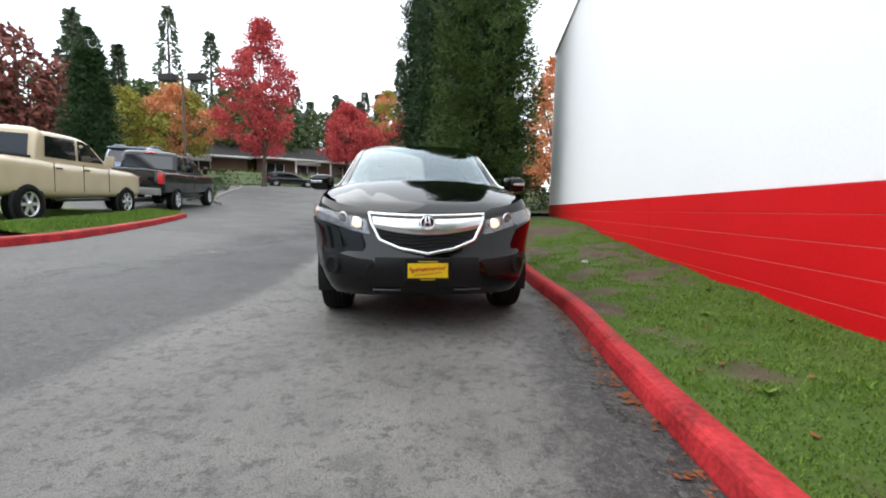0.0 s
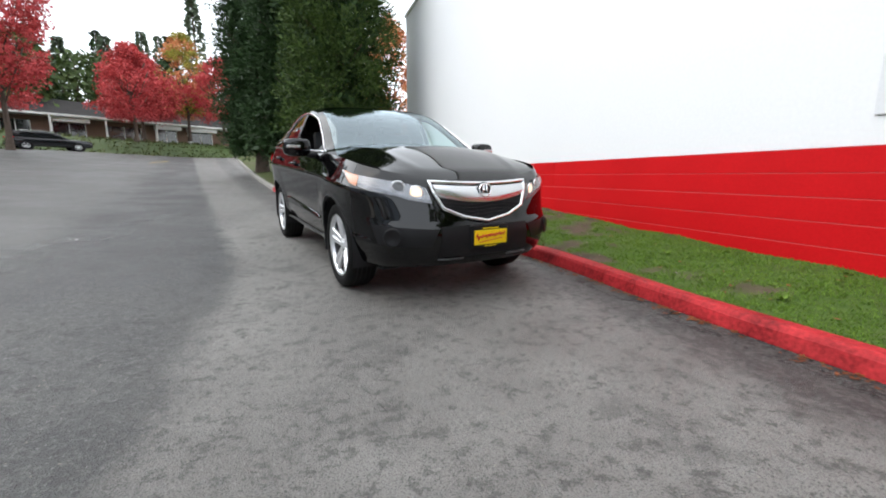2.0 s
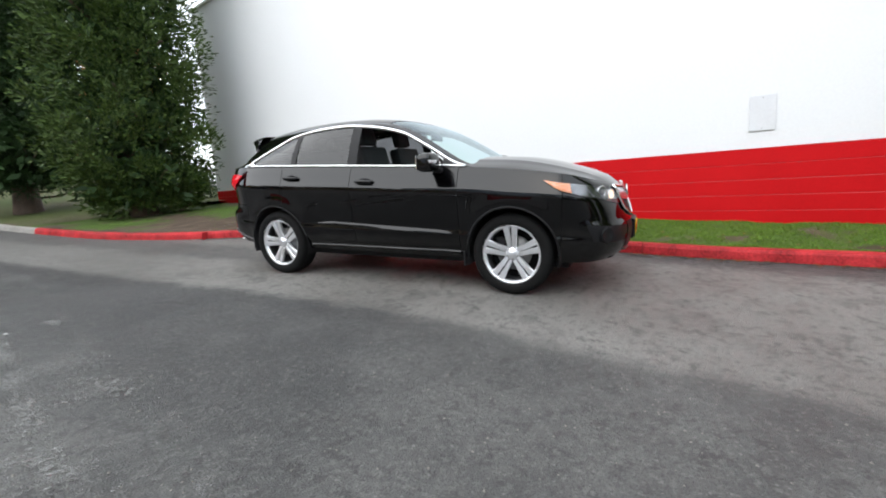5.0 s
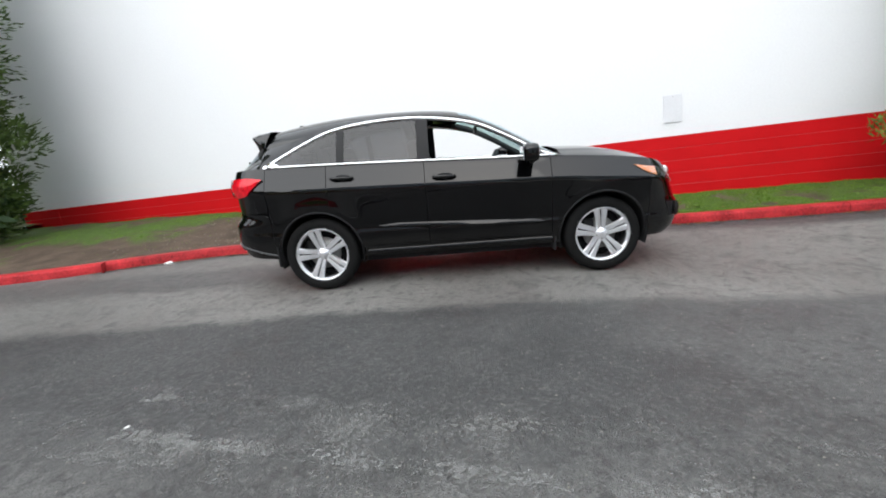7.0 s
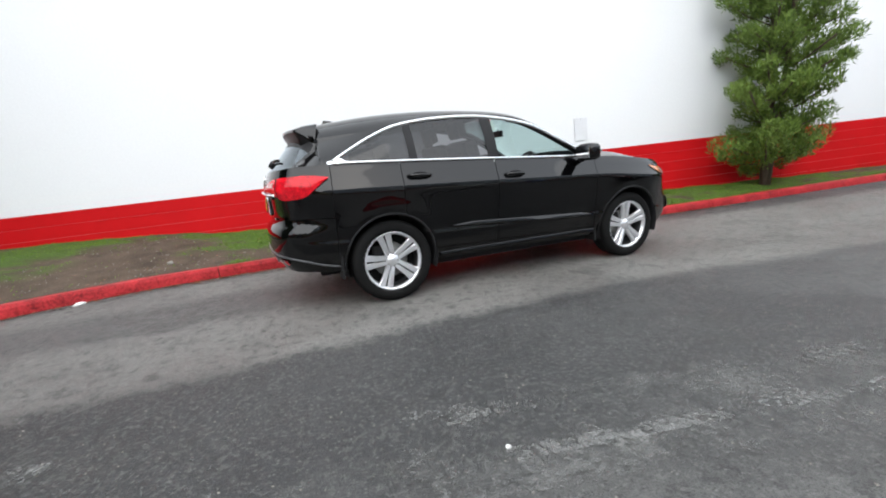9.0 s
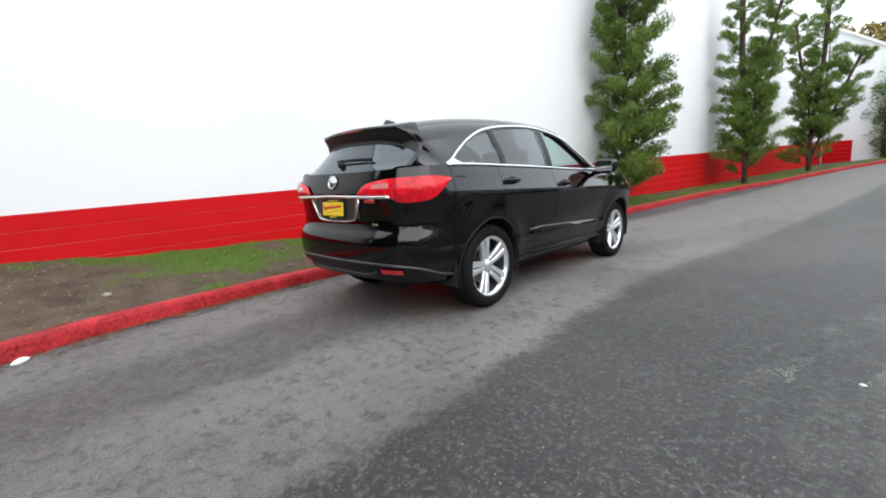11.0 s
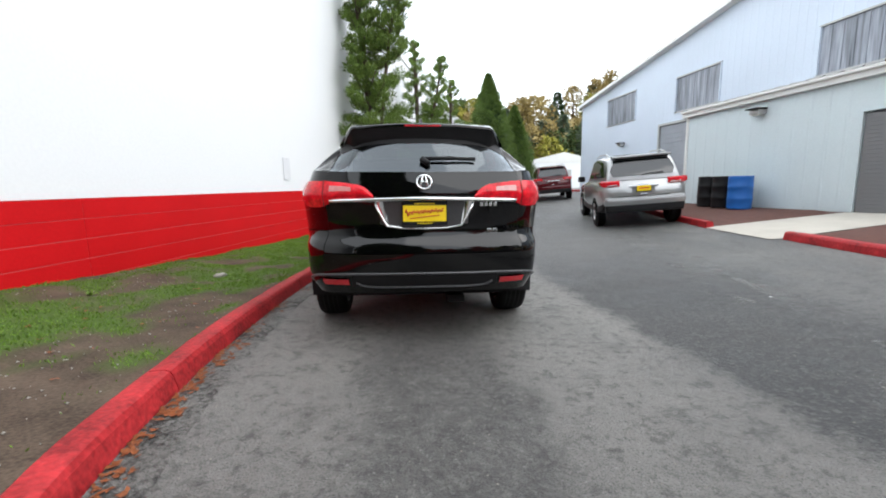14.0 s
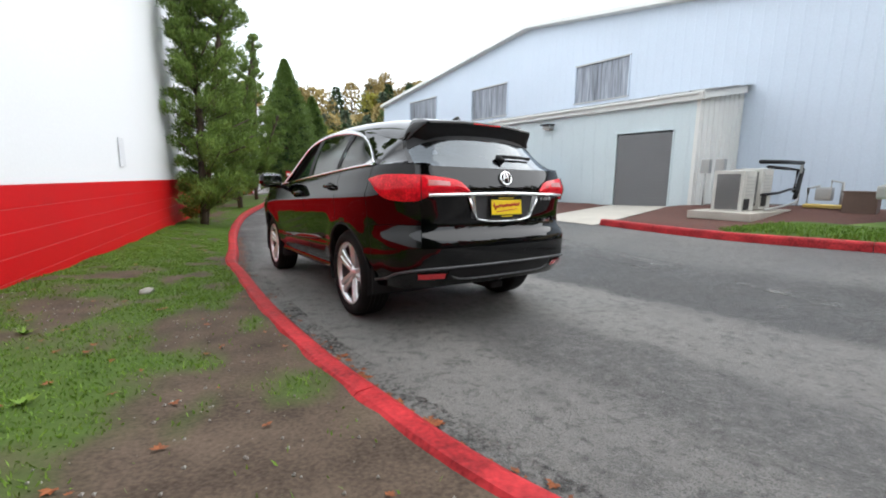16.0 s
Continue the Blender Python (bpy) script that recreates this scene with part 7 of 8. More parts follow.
def estate_car(m, paint, label, plate=True, lamps_on=True):
    """Boxy SUV seen from behind: body, greenhouse, glazing, lamps, bumper, wheels."""
    v = thing("suv_car", m, label, "car", "parked cars")
    body_st = [(-2.40, 0.72, 0.46, 0.86), (-2.28, 0.88, 0.36, 0.99), (-1.7, 0.94, 0.33, 1.06), (-0.9, 0.965, 0.33, 1.11), (0.6, 0.97, 0.34, 1.14), (1.7, 0.96, 0.36, 1.16), (2.2, 0.92, 0.42, 1.15), (2.38, 0.86, 0.50, 1.10)]
    top_st = [(-1.05, 0.80, 1.00, 1.10), (-0.75, 0.79, 1.00, 1.28), (-0.25, 0.775, 1.00, 1.60), (0.2, 0.765, 1.00, 1.735), (1.0, 0.755, 1.0, 1.755), (1.75, 0.74, 1.0, 1.715), (2.08, 0.74, 1.0, 1.62), (2.30, 0.80, 1.0, 1.16)]
    part("body", loft(body_st, 36, 5.0), paint, v, smooth=True)
    part("cabin", loft(top_st, 36, 5.0), paint, v, smooth=True)
    part("lower_cladding", loft([(y, w + 0.004, z0 - 0.01, z0 + 0.20) for y, w, z0, z1 in body_st], 24, 6.0), BLACK_PLASTIC, v, smooth=True)
    side_pane("window", top_st, 5.0, [(-0.62, 1.17), (0.10, 1.18), (0.10, 1.62), (-0.18, 1.55)], TINT2, v)
    side_pane("window", top_st, 5.0, [(0.18, 1.18), (1.05, 1.20), (1.05, 1.63), (0.18, 1.635)], TINT2, v)
    side_pane("window", top_st, 5.0, [(1.12, 1.20), (1.75, 1.22), (1.62, 1.58), (1.12, 1.625)], TINT2, v)
    rw = [(-0.64, 2.268, 1.23), (0.64, 2.268, 1.23), (0.70, 2.20, 1.36), (0.60, 2.115, 1.58), (-0.60, 2.115, 1.58), (-0.70, 2.20, 1.36)]
    quad_glass("rear_window", [(x, y + 0.02, z) for x, y, z in rw], TINT2, v, "dark tinted rear window")
    part("spoiler", box(0, 2.08, 1.675, 1.26, 0.36, 0.05, 0.022), paint, v)
    part("spoiler_shade", box(0, 2.13, 1.625, 1.16, 0.14, 0.05, 0.015), BLACK_PLASTIC, v)
    part("rear_wiper", tube([(0.02, 2.31, 1.235), (-0.2, 2.315, 1.265), (-0.45, 2.30, 1.275)], 0.012, 6), BLACK_PLASTIC, v)
    for s in (1, -1):
        lamp = part("tail_lamp", joined(box(s * 0.70, 2.335, 1.075, 0.38, 0.13, 0.15, 0.045), box(s * 0.885, 2.18, 1.085, 0.10, 0.36, 0.13, 0.04)), RED_LENS, v, "red wraparound tail lamp")
        part("lamp_glow", box(s * 0.68, 2.398, 1.095, 0.27, 0.012, 0.055, 0.005), TAIL_LENS if lamps_on else RED_LENS, lamp)
        part("clear_strip", box(s * 0.68, 2.398, 1.035, 0.24, 0.010, 0.022, 0.003), SILVER, lamp)
        part("reflector", box(s * 0.66, 2.395, 0.64, 0.16, 0.03, 0.05, 0.01), RED_LENS, v)
        part("wing_mirror", box(s * 1.04, -0.62, 1.17, 0.20, 0.12, 0.16, 0.04), BLACK_PLASTIC, v)
        part("roof_rail", tube([(s * 0.64, -0.1, 1.735), (s * 0.645, 0.5, 1.79), (s * 0.64, 1.4, 1.775), (s * 0.63, 1.75, 1.72)], 0.018, 8), GREY_METAL, v)
    part("gate_panel", box(0, 2.372, 0.90, 0.50, 0.03, 0.20, 0.012), paint, v)
    part("gate_trim", box(0, 2.405, 0.985, 0.62, 0.02, 0.035, 0.008), CHROME, v)
    part("rear_bumper", box(0, 2.35, 0.655, 1.76, 0.22, 0.20, 0.08), paint, v)
    part("gate_handle", box(0, 2.40, 0.80, 0.16, 0.02, 0.03, 0.008), CHROME, v)
    part("bumper_lower", box(0, 2.34, 0.49, 1.70, 0.20, 0.20, 0.06), BLACK_PLASTIC, v)
    part("gate_seam", box(0, 2.395, 0.765, 1.12, 0.012, 0.008), DARK, v)
    if plate:
        pl = part("licence_plate", box(0, 2.405, 0.93, 0.32, 0.015, 0.16, 0.004), BLACK_PLASTIC, v, "yellow dealer plate in a dark frame")
        part("film", box(0, 2.415, 0.93, 0.30, 0.006, 0.125, 0.002), YELLOW, pl)
        part("print_bar", box(0, 2.419, 0.935, 0.22, 0.003, 0.028), RED_INK, pl)
    for s in (1, -1):
        for y in (-1.457, 1.457):
            arch_disc(v, s * 0.955, y, 0.375)
            small_wheel(v, s * 0.86, y, 0.375, 0.245, ALLOY)
    return v


TINT2 = mat("dark_car_window", (0.012, 0.013, 0.015), 0.05, var=0.2, scale=3, fine=20, bump=0.0, coat=1.0, coord="Object")
SILVER_PAINT = car_paint("silver_car_paint", (0.34, 0.345, 0.35), rough=0.28, metal=0.7)
RED_PAINT = car_paint("dark_red_car_paint", (0.075, 0.004, 0.007), rough=0.25)
TAN_PAINT = car_paint("tan_truck_paint", (0.52, 0.43, 0.29), rough=0.3)
COAL_PAINT = car_paint("charcoal_truck_paint", (0.012, 0.012, 0.014), rough=0.3)
BLUE_PAINT = car_paint("pale_blue_van_paint", (0.30, 0.36, 0.46), rough=0.3, metal=0.3)


def stand(x, y, yaw):
    """A pose on the sloping ground."""
    c, s = math.cos(radians(yaw)), math.sin(radians(yaw))
    zf, zb = ground_z(x + s * 1.45, y - c * 1.45), ground_z(x - s * 1.45, y + c * 1.45)
    zl, zr = ground_z(x - c * 0.8, y - s * 0.8), ground_z(x + c * 0.8, y + s * 0.8)
    fwd, side = Vector((-s * 2.9, c * 2.9, zb - zf)).normalized(), Vector((c * 1.6, s * 1.6, zr - zl)).normalized()
    up = side.cross(fwd).normalized()
    side = fwd.cross(up)
    m = Matrix((side, fwd, up)).transposed().to_4x4()
    return Matrix.Translation((x, y, (zf + zb + zl + zr) / 4)) @ m


estate_car(stand(-4.58, -7.75, -4.8), SILVER_PAINT, "silver grey SUV parked with brake lamps lit")
estate_car(stand(-3.95, -19.6, -2.0), RED_PAINT, "dark red SUV parked at the lane's end", plate=False)


def pickup(m, paint, label, tall=1.0):
    """Crew-cab pickup: front, cab, open bed, bumper, lamps, wheels."""
    v = thing("pickup_truck", m, label, "pickup truck", "parked trucks")
    body = [(-2.75, 0.86, 0.60, 1.02), (-2.62, 0.96, 0.52, 1.20), (-2.0, 1.0, 0.50, 1.27), (-1.0, 1.005, 0.48, 1.30), (0.9, 1.005, 0.48, 1.33), (1.2, 1.005, 0.50, 1.36), (2.75, 1.0, 0.56, 1.38), (2.86, 0.97, 0.60, 1.36)]
    cab = [(-1.38, 0.90, 1.15, 1.30), (-1.02, 0.89, 1.15, 1.50), (-0.50, 0.87, 1.15, 1.86), (-0.15, 0.86, 1.15, 1.95), (0.95, 0.85, 1.15, 1.97), (1.20, 0.85, 1.15, 1.93), (1.34, 0.88, 1.15, 1.34)]
    part("body", loft(body, 36, 6.0), paint, v, smooth=True)
    part("cab", loft(cab, 40, 7.0), paint, v, smooth=True)
    part("bed_floor", box(0, 2.0, 1.30, 1.60, 1.45, 0.20), DARK, v)
    side_pane("window", cab, 7.0, [(-0.98, 1.38), (-0.04, 1.38), (-0.04, 1.85), (-0.20, 1.85), (-0.46, 1.78)], TINT2, v)
    side_pane("window", cab, 7.0, [(0.04, 1.38), (1.02, 1.40), (1.00, 1.84), (0.04, 1.86)], TINT2, v)
    quad_glass("rear_window", [(-0.74, 1.335, 1.40), (0.74, 1.335, 1.40), (0.72, 1.245, 1.84), (-0.72, 1.245, 1.84)], TINT2, v)
    for s in (1, -1):
        part("tail_lamp", box(s * 0.92, 2.82, 1.10, 0.17, 0.12, 0.36, 0.02), RED_LENS, v, "red upright tail lamp")
        part("headlamp", box(s * 0.84, -2.66, 1.02, 0.26, 0.16, 0.24, 0.04), LAMP_BOWL, v)
        part("wing_mirror", box(s * 1.16, -0.78, 1.44, 0.16, 0.14, 0.26, 0.04), paint, v)
        for y in (-0.02, 0.92):
            part("door_handle", box(s * 1.012, y - 0.10, 1.17, 0.03, 0.17, 0.035, 0.01), BLACK_PLASTIC, v)
        for y in (-1.02, 0.0, 0.98):
            part("door_seam", box(s * 1.004, y, 0.98, 0.012, 0.010, 0.62), DARK, v)
        part("side_step", box(s * 0.97, 0.0, 0.47, 0.10, 2.0, 0.06, 0.02), BLACK_PLASTIC, v)
        for y in (-1.83, 1.72):
            arch_disc(v, s * 0.995, y, 0.40)
            small_wheel(v, s * 0.90, y, 0.405, 0.27, ALLOY)
    part("tailgate", box(0, 2.86, 1.10, 1.50, 0.06, 0.46, 0.02), paint, v)
    part("rear_bumper", box(0, 2.93, 0.68, 1.86, 0.16, 0.22, 0.04), GREY_METAL, v)
    part("high_brake_lamp", box(0, 1.20, 1.935, 0.30, 0.06, 0.04, 0.01), RED_LENS, v)
    return v


pickup(stand(-9.78, 3.80, 196.0), TAN_PAINT, "tan crew-cab pickup truck parked behind the grass strip")
pickup(stand(-11.3, 9.75, 199.0), COAL_PAINT, "charcoal black crew-cab pickup truck parked at the kerb")
van_m = stand(-15.4, 13.9, 203.0) @ Matrix.Diagonal((1.05, 1.1, 1.36, 1))
van = estate_car(van_m, BLUE_PAINT, "pale blue-grey boxy van parked behind the trucks", plate=False, lamps_on=False)
estate_car(stand(-17.6, 33.4, 123.0) @ Matrix.Diagonal((0.95, 0.95, 0.74, 1)), COAL_PAINT, "low dark saloon car by the far bank", plate=False, lamps_on=False)

# grass strip before the trucks
STRIP = [(-5.56, 0.2), (-5.95, 1.5), (-6.7, 3.4), (-7.55, 5.5), (-8.0, 6.5)]
strip_line = spline(STRIP, 0.2)
sv, sf = [], []
for i, p in enumerate(strip_line):
    for k in range(6):
        x = p.x - 0.12 - (2.2 + 0.1 * math.sin(i)) * k / 5
        sv.append((x, p.y + 0.25 * k / 5, ground_z(x, p.y) + 0.12 + 0.03 * math.sin(k * 0.6) - (0.16 if k == 5 else 0)))
for i in range(len(strip_line) - 1):
    for k in range(5):
        sf.append((i * 6 + k, i * 6 + k + 1, (i + 1) * 6 + k + 1, (i + 1) * 6 + k))
strip = mesh_of("grass_strip", sv, sf, EARTH, True)
strip.attributes.new("lawn", "FLOAT", "POINT").data.foreach_set("value", [1.0] * len(sv))
tagged(new("grass_strip", strip), "mown grass strip with a red kerb before the trucks", "lawn", kind="structure")
g2 = Soup()
for i in range(9000):
    p = rnd.choice(strip_line)
    k = rnd.random()
    x, y = p.x - 0.15 - 1.35 * k, p.y + 0.25 * k + rnd.uniform(-0.1, 0.1)
    g2.leaf(Vector((x, y, ground_z(x, y) + 0.12)), (Vector((0, 0, 1)) + unit(rnd) * 0.6).normalized(), unit(rnd), rnd.uniform(0.05, 0.10), 0.008)
tagged(new("grass", g2.mesh("grass", GRASS)), "green grass blades on the strip before the trucks", "grass", kind="stuff")
KD = [(-10.9, 12.6), (-12.4, 14.4), (-14.2, 17.5), (-16.5, 22.5), (-18.3, 26.6), (-20.0, 28.5)]
kerb_run("kerb_far_island", spline(KD, 0.4), 0.14, 0.16, 1, [20.0], "grey concrete kerb round a planted island", lambda p: GREY_KERB)


def shrub(x, y, r, h, seed):
    s = Soup()
    q = random.Random(seed)
    for i in range(900):
        a, t = q.uniform(0, 6.283), q.random()
        rr = r * math.sin(math.pi * (0.25 + 0.72 * t)) * (0.75 + 0.35 * noise.noise(Vector((math.cos(a) * 2 + seed, math.sin(a) * 2, t * 3)))) * q.random() ** 0.3
        s.leaf(Vector((rr * math.cos(a), rr * math.sin(a), 0.05 + h * t)), unit(q), unit(q), q.uniform(0.06, 0.13), 0.03)
    ob = new("shrub", s.mesh("shrub", SHRUB))
    ob.matrix_world = pose(x, y, ground_z(x, y))
    tagged(ob, "low rounded dark green shrub in the planted island", "shrub", "shrubs in the island")


for i, (x, y, r, h) in enumerate(((-12.7, 13.6, 0.9, 0.9), (-13.6, 15.2, 0.8, 0.8), (-14.9, 16.5, 1.0, 1.0), (-16.2, 19.2, 0.8, 0.7), (-17.6, 22.5, 0.9, 0.8), (-13.9, 13.4, 0.8, 1.1))):
    shrub(x, y, r, h, i)

# ---- the far side: bank, low shops, lamp, trees ----
bank_v, bank_f = [], []
BK = spline([(-34.0, 28.0), (-26.5, 28.0), (-21.5, 29.5), (-19.4, 32.2), (-17.4, 35.2), (-15.0, 38.4), (-9.2, 44.3), (-4.5, 50.5), (2.0, 56.0)], 0.6)
for i, p in enumerate(BK):
    d = (BK[min(i + 1, len(BK) - 1)] - BK[max(i - 1, 0)]).normalized()
    n = Vector((-d.y, d.x))
    for k in range(9):
        q = p + n * (k * 0.7)
        bank_v.append((q.x, q.y, ground_z(p.x, p.y) - 0.05 + 1.55 * smoothstep(0, 4.5, k * 0.7) + 0.10 * noise.noise(Vector((q.x, q.y, 0)))))
for i in range(len(BK) - 1):
    for k in range(8):
        bank_f.append((i * 9 + k, (i + 1) * 9 + k, (i + 1) * 9 + k + 1, i * 9 + k + 1))
tagged(new("planted_bank", mesh_of("planted_bank", bank_v, bank_f, SHRUB, True)), "low green groundcover bank beyond the car park", "bank", kind="structure")
bs = Soup()
for i in range(5200):
    v = Vector(rnd.choice(bank_v)) + Vector((rnd.uniform(-0.5, 0.5), rnd.uniform(-0.5, 0.5), 0.0))
    bs.leaf(v, (Vector((0, 0, 0.7)) + unit(rnd)).normalized(), unit(rnd), rnd.uniform(0.15, 0.38), 0.07)
tagged(new("groundcover", bs.mesh("groundcover", leaf_mat("groundcover_leaf", (0.04, 0.055, 0.015), (0.13, 0.15, 0.05)))), "leafy groundcover plants on the bank", "groundcover", kind="stuff")

ROOF_DARK = mat("dark_shingle_roof", (0.050, 0.047, 0.046), 0.85, var=0.25, scale=1.5, fine=12, bump=0.3)
ROOF_DARK.node_tree.nodes["Principled BSDF"].inputs["Specular IOR Level"].default_value = 0.08
BRICKY = mat("brown_shop_front", (0.16, 0.095, 0.065), 0.8, var=0.25, scale=1.0, fine=10, bump=0.2)
SHOP_GLASS = mat("dark_shop_window", (0.02, 0.022, 0.025), 0.08, var=0.2, scale=1, fine=10, bump=0.0, coat=0.6)


def shops(x0, y0, x1, y1, z, label):
    a, b = Vector((x0, y0)), Vector((x1, y1))
    L = (b - a).length
    yaw = math.degrees(math.atan2((b - a).y, (b - a).x))
    m = pose(x0, y0, z, 0, 0, yaw)
    t = thing("shop_row", m, label, "building", kind="structure")
    part("front_wall", box(L / 2, 2.0, 1.3, L, 4.0, 2.9), BRICKY, t)
    part("eave", box(L / 2, -0.75, 2.62, L + 1.0, 1.5, 0.18, 0.02), TRIM_WHITE, t)
    roof = mesh_of("roof", [(-0.5, -1.5, 2.72), (L + 0.5, -1.5, 2.72), (L + 0.5, 2.2, 4.35), (-0.5, 2.2, 4.35), (-0.5, 6.0, 2.7), (L + 0.5, 6.0, 2.7)], [(0, 1, 2, 3), (3, 2, 5, 4), (0, 3, 4), (1, 5, 2)])
    part("roof", roof, ROOF_DARK, t)
    q = random.Random(int(L))
    x = 1.0
    while x < L - 3:
        w = q.uniform(1.6, 3.2)
        win = part("shop_window", box(x + w / 2, -0.02, 1.25, w, 0.06, 1.7, 0.01), SHOP_GLASS, t)
        for k in range(3):
            part("mullion", box(x + w * k / 2, -0.06, 1.25, 0.07, 0.05, 1.75), TRIM_WHITE, win)
        if q.random() < 0.5:
            part("awning", box(x + w / 2, -0.55, 2.30, w + 0.3, 1.0, 0.42, 0.03), TRIM_WHITE, t)
        part("post", box(x - 0.35, -1.35, 1.25, 0.14, 0.14, 2.6), TRIM_WHITE, t)
        x += w + q.uniform(0.8, 1.8)
    return t


shops(-53.0, 24.0, -25.6, 39.7, 3.3, "long low brown shop row under a dark shingle roof")
shops(-25.0, 40.6, -7.0, 53.1, 3.5, "long low brown shop row under a dark shingle roof")
shops(-6.6, 54.5, 8.0, 57.0, 3.6, "long low brown shop row under a dark shingle roof")

lamp = thing("street_lamp", pose(-17.75, 19.5, ground_z(-17.75, 19.5)), "tall brown car park lamp with two box heads", "street lamp")
LZ = 8.5 - ground_z(-17.75, 19.5)
part("base", lathe([(0.0, 0.0), (0.26, 0.0), (0.26, 0.6), (0.0, 0.6)], 20), GREY_KERB, lamp)
part("pole", lathe([(0.085, 0.55), (0.065, LZ), (0.0, LZ)], 14), BARK, lamp)
for s in (-1, 1):
    part("arm", tube([(0, 0, LZ - 0.15), (s * 0.45, 0, LZ - 0.12)], 0.04, 6), BARK, lamp)
    part("lamp_head", box(s * 0.95, 0, LZ - 0.05, 0.95, 0.5, 0.42, 0.05), ROOF_DARK, lamp)

broadleaf(-16.4, 26.3, 2.6, 11.8, 3.2, 31, "tall bright red autumn maple on the bank", RED_LEAF, trunk_h=2.0, leaves=24000, leaf=0.17)
broadleaf(-13.8, 40.4, 4.4, 6.6, 3.9, 32, "round red autumn maple before the shops", RED_LEAF, trunk_h=1.2, leaves=12000, leaf=0.20)
broadleaf(-24.9, 28.3, 3.8, 6.6, 3.6, 33, "yellow-green tree turning orange", YELLOW_LEAF, trunk_h=1.0, leaves=15000, leaf=0.19, second=ORANGE_LEAF, share=0.24)
broadleaf(-28.5, 27.0, 3.8, 6.0, 3.2, 34, "yellow-green tree beside the shops", YELLOW_LEAF, trunk_h=1.2, leaves=9000, leaf=0.20)
broadleaf(-11.0, 44.5, 4.6, 9.5, 3.0, 35, "yellow and orange autumn tree before the shops", YELLOW_LEAF, trunk_h=1.8, leaves=11000, leaf=0.20, second=ORANGE_LEAF)
broadleaf(-7.4, 41.0, 4.2, 7.2, 2.7, 36, "bright red autumn maple near the conifers", RED_LEAF, trunk_h=1.5, leaves=12000, leaf=0.18)
broadleaf(-13.2, 36.5, 3.9, 7.0, 2.7, 37, "bright red autumn maple on the bank", RED_LEAF, trunk_h=1.4, leaves=12000, leaf=0.18)
broadleaf(5.6, 26.5, 1.2, 10.5, 3.0, 38, "orange autumn tree behind the wall's end", ORANGE_LEAF, trunk_h=0.8, leaves=6400, leaf=0.26)
tall_cedar(-20.6, 16.2, 1.4, 8.6, 1.35, 39, "narrow dark columnar tree behind the trucks", base=0.6, clumps=900, taper=0.75, material=CEDAR_DARK, size=0.36, name="columnar_tree")
hedge_r = random.Random(77)
for k in range(5):
    x, y = 2.2 + 0.9 * k, 13.2 + 0.5 * hedge_r.random()
    if k:
        s = Soup()
        for i in range(700):
            s.leaf(Vector((hedge_r.gauss(0, 0.32), hedge_r.gauss(0, 0.32), hedge_r.uniform(0, 1.25))), unit(hedge_r), unit(hedge_r), 0.13, 0.035)
        ob = new("shrub", s.mesh("shrub", CEDAR_DARK))
        ob.matrix_world = pose(x, y, curve(WALL_BASE, y) - 0.1)
        tagged(ob, "dark green shrub at the wall's end", "shrub", "shrubs at the wall's end")

# lawn under the big conifers
lx = []
for y in frange(11.0, 44.0, 44):
    kx = kerb_x(y)
    for k in range(10):
        x = kx + 0.15 + 11.0 * k / 9
        lx.append((x, y, ground_z(kx, y) + 0.11 + 0.25 * smoothstep(0, 4, k * 1.2) + 0.04 * noise.noise(Vector((x, y, 2)))))
lf2 = [(j * 10 + k, j * 10 + k + 1, (j + 1) * 10 + k + 1, (j + 1) * 10 + k) for j in range(44) for k in range(9)]
fl = mesh_of("far_lawn", lx, lf2, EARTH, True)
fl.attributes.new("lawn", "FLOAT", "POINT").data.foreach_set("value", [0.55 + 0.45 * noise.noise(Vector((v[0] * 0.4, v[1] * 0.4, 0))) for v in lx])
tagged(new("far_lawn", fl), "leaf-strewn lawn under the tall conifers", "lawn", kind="structure")

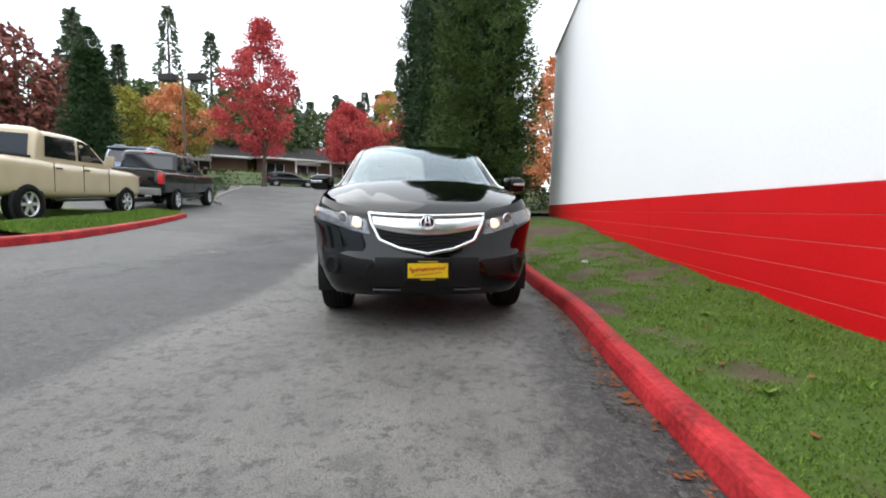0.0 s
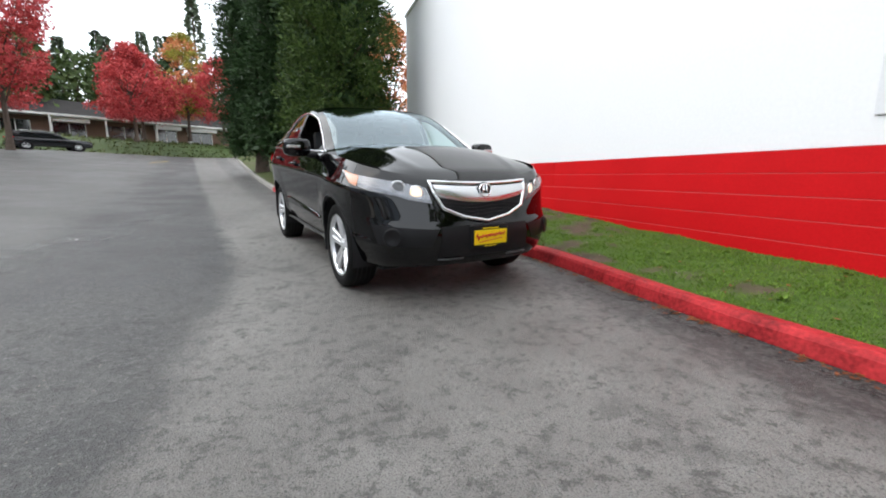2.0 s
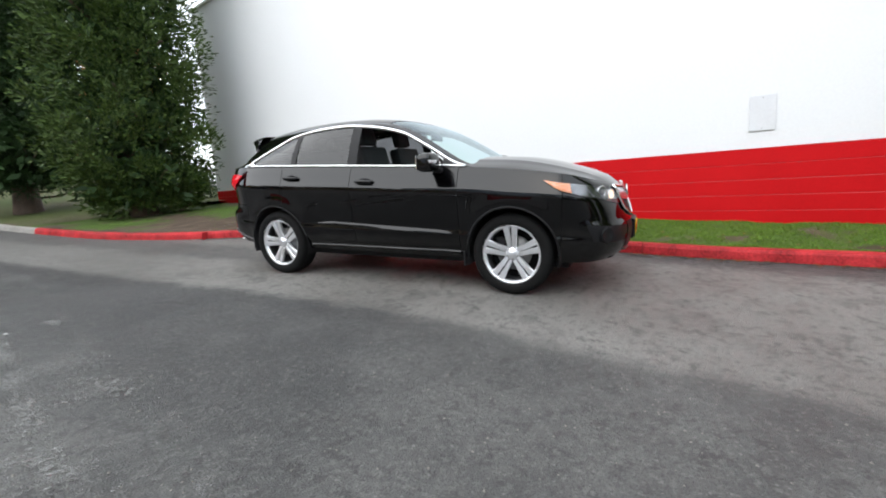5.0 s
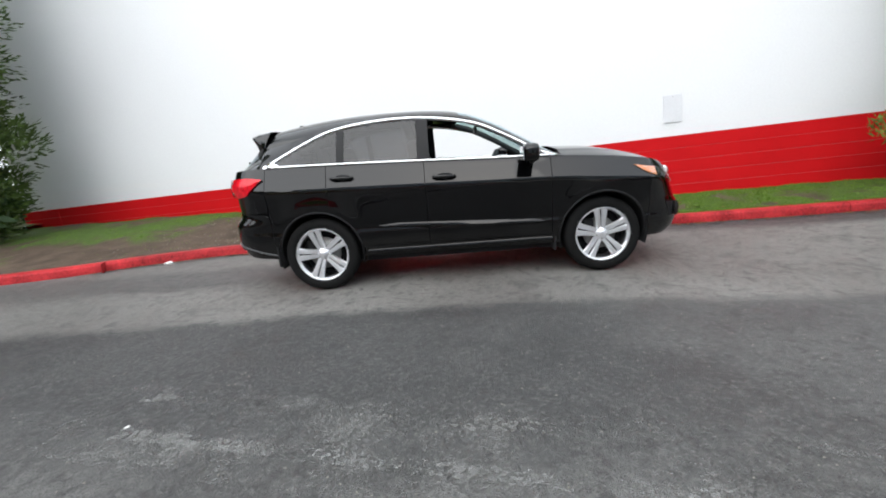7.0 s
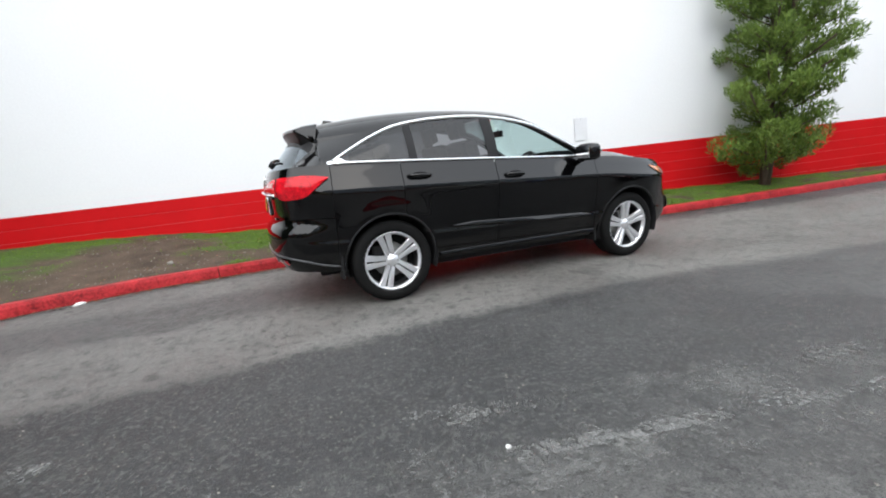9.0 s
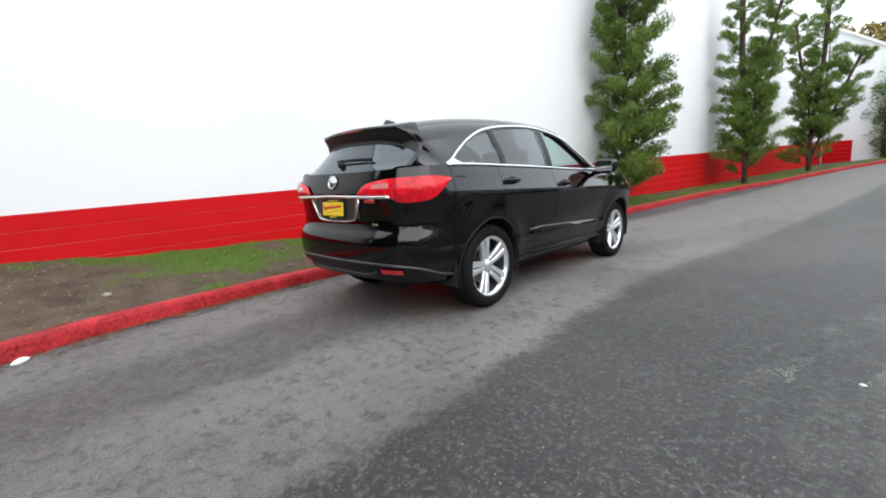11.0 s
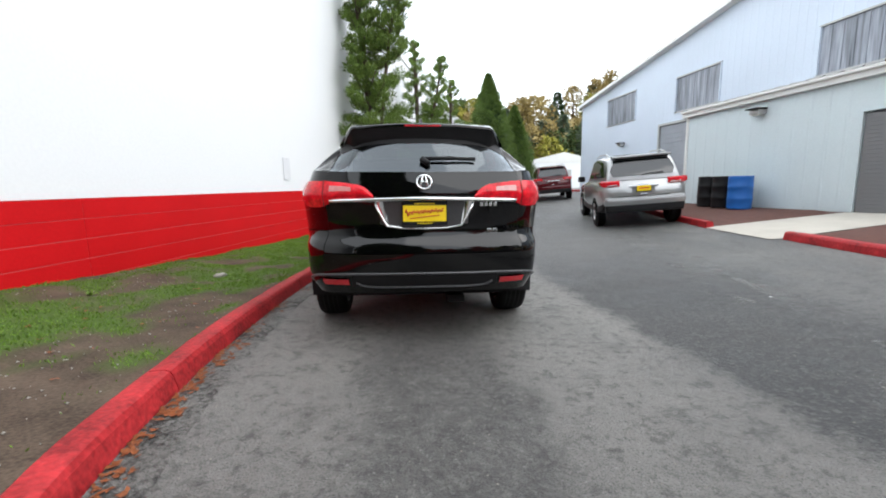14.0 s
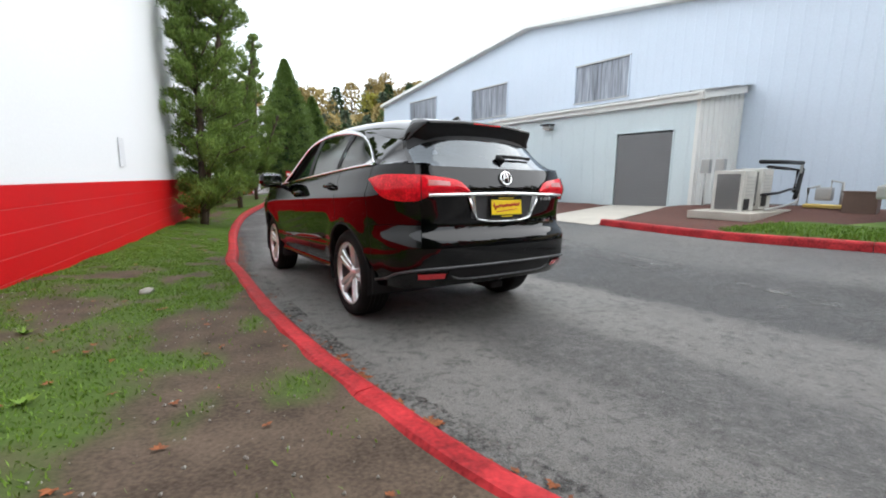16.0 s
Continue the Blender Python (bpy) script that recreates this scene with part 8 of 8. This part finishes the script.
# distant woods, one mass on each side
def woods(name, label, spots, density=3.0):
    top = []
    soups = {}
    trunks = []
    for x, y, z, h, r, kind, seed in spots:
        q = random.Random(seed)
        s = soups.setdefault(kind, Soup())
        conical = kind in ("fir", "dark")
        n = int((420 if conical else 380) * density)
        trunks.append((x, y, z, h))
        for i in range(n):
            t = q.random()
            if conical:
                rr = r * (1 - t) ** 0.8 * (0.55 + 0.45 * (0.5 + 0.5 * math.sin(t * 42 + seed)))
                hh = h * (0.12 + 0.88 * t)
            else:
                rr = r * math.sin(math.pi * (0.15 + 0.8 * t)) ** 0.7
                hh = h * (0.2 + 0.8 * t)
            a = q.uniform(0, 6.283)
            rr *= (0.8 + 0.4 * noise.noise(Vector((math.cos(a) * 2 + seed, math.sin(a) * 2, t * 5)))) * q.random() ** 0.4
            c = Vector((x + rr * math.cos(a), y + rr * math.sin(a), z + hh))
            d = (Vector((math.cos(a), math.sin(a), -0.35)) + unit(q) * 0.5).normalized() if conical else unit(q)
            s.leaf(c, d, unit(q), q.uniform(0.7, 1.5) * 1.15 / density**0.6, q.uniform(0.16, 0.34) * 1.15 / density**0.6)
    for kind, s in soups.items():
        ob = new(name, s.mesh(name, {"fir": FIR, "dark": CEDAR_DARK, "ochre": OCHRE_LEAF, "maroon": MAROON_LEAF, "yellow": YELLOW_LEAF, "green": SHRUB}[kind]))
        tagged(ob, label[kind], "woods", kind="stuff")
    bm = bmesh.new()
    for x, y, z, h in trunks:
        bmesh.ops.create_cone(bm, cap_ends=False, segments=6, radius1=0.3, radius2=0.05, depth=h, matrix=Matrix.Translation((x, y, z + h / 2)))
    tagged(part(name + "_trunks", bm, BARK), "bare trunks among the distant trees", "woods", kind="stuff")


LAB = {"fir": "tall grey-green firs of the distant woods", "dark": "dark conifers of the distant woods", "ochre": "ochre autumn trees of the distant hillside", "maroon": "maroon autumn trees of the distant woods", "yellow": "yellow-green trees of the distant woods", "green": "green trees of the distant woods"}
spots = []
wr = random.Random(5)
for x, y, z, h, r, kind in ((-37.4, 43.5, 4.5, 19.5, 4.2, "fir"), (-35.0, 47.8, 4.5, 18.2, 3.6, "fir"), (-31.5, 50.5, 4.5, 17.0, 3.4, "fir"), (-38.8, 32.8, 4, 15.0, 3.6, "fir"), (-41, 35, 4, 15.5, 3.4, "fir"), (-39.1, 27.9, 4, 11.0, 3.2, "maroon"), (-41, 25, 4, 10.5, 3.4, "maroon"),
                            (-36.5, 30, 4, 9.0, 3.5, "maroon"), (-38.4, 37.4, 4, 13.5, 1.6, "fir"), (-43, 22, 4, 12, 4, "green"), (-44, 30, 4, 10, 4, "dark"), (-33, 34, 4, 8.5, 3.2, "green"), (-28, 41, 4.4, 9.5, 3.6, "green"), (-24, 44, 4.4, 9.0, 3.5, "green"),
                            (-11.4, 53.5, 4.5, 16.5, 2.6, "fir"), (-15, 58, 4.5, 13, 3, "dark"), (-19, 60, 4.5, 12.5, 3, "fir"), (-23, 62, 4.5, 13.5, 3, "fir"), (-27, 60, 4.5, 12.5, 3, "fir"), (-8, 60, 4.5, 13, 3, "ochre"), (-3, 62, 4.5, 14, 3, "dark"), (3, 60, 4, 12, 3.5, "ochre"), (8, 56, 4, 12, 3.5, "ochre")):
    spots.append((x, y, z, h, r, kind, wr.randrange(999)))
for i in range(22):
    q_ = i / 21
    spots.append((-54 + 54 * q_ + wr.uniform(-2, 2), 31 + 30 * q_ + wr.uniform(0, 4), 3, wr.uniform(8.5, 11), wr.uniform(3.4, 4.4), wr.choice(("green", "dark", "green", "yellow", "fir")), wr.randrange(999)))
for i in range(26):
    spots.append((wr.uniform(-70, -20), wr.uniform(62, 84), 4, wr.uniform(12, 19), wr.uniform(3, 4.5), wr.choice(("fir", "fir", "dark", "ochre", "green")), wr.randrange(999)))
for i in range(16):
    spots.append((wr.uniform(-66, -48), wr.uniform(5, 60), 3, wr.uniform(11, 17), wr.uniform(3, 4.5), wr.choice(("fir", "maroon", "dark", "green")), wr.randrange(999)))
woods("far_woods", LAB, spots)
# wooded hillside beyond the lane's end
spots = []
for i in range(150):
    x, y = wr.uniform(-60, 25), wr.uniform(-112, -74)
    rise = 15.0 * smoothstep(-72, -112, y) * (0.75 + 0.35 * smoothstep(10, -30, x))
    spots.append((x, y, rise, wr.uniform(8, 12), wr.uniform(3, 4.6), wr.choice(("ochre", "ochre", "yellow", "green", "fir", "dark", "ochre")), wr.randrange(999)))
woods("hill_woods", LAB, spots, 2.0)
hv, hf = [], []
for j in range(13):
    for i in range(25):
        x, y = -90 + 7.0 * i, -66 - 6.0 * j
        hv.append((x, y, -0.3 + 17.0 * smoothstep(-66, -112, y) * (0.75 + 0.35 * smoothstep(10, -30, x)) + 0.8 * noise.noise(Vector((x * 0.1, y * 0.1, 0)))))
for j in range(12):
    for i in range(24):
        hf.append((j * 25 + i, j * 25 + i + 1, (j + 1) * 25 + i + 1, (j + 1) * 25 + i))
tagged(new("hillside", mesh_of("hillside", hv, hf, OCHRE_LEAF, True)), "wooded autumn hillside beyond the lane", "hillside", kind="structure")

# white shed and end wall past the junipers
shed = thing("white_shed", pose(-7.5, -44.0, 0.3, 0, 0, 8), "low white building with a shallow gable roof", "building", kind="structure")
part("wall", box(0, 0, 1.4, 9.0, 6.0, 3.0), WHITE_WALL, shed)
part("gable", mesh_of("gable", [(-4.7, 3.05, 2.9), (4.7, 3.05, 2.9), (0, 3.05, 4.0), (-4.7, -3.05, 2.9), (4.7, -3.05, 2.9), (0, -3.05, 4.0)], [(0, 1, 2), (3, 5, 4), (0, 2, 5, 3), (1, 4, 5, 2)]), TRIM_WHITE, shed)
part("door", box(0.5, 3.02, 1.1, 2.6, 0.06, 2.2), GREY_METAL, shed)
sign = thing("sign_post", pose(-0.07, -22.45, ground_z(-0.07, -22.45) + 0.1), "short brown post with a small red notice", "sign")
part("post", box(0, 0, 0.7, 0.16, 0.12, 1.4, 0.01), BARK, sign)
part("notice", box(0, 0.075, 1.15, 0.26, 0.02, 0.30, 0.004), RED_WALL, sign)
part("notice_panel", box(0, 0.09, 1.12, 0.18, 0.006, 0.14), TRIM_WHITE, sign)
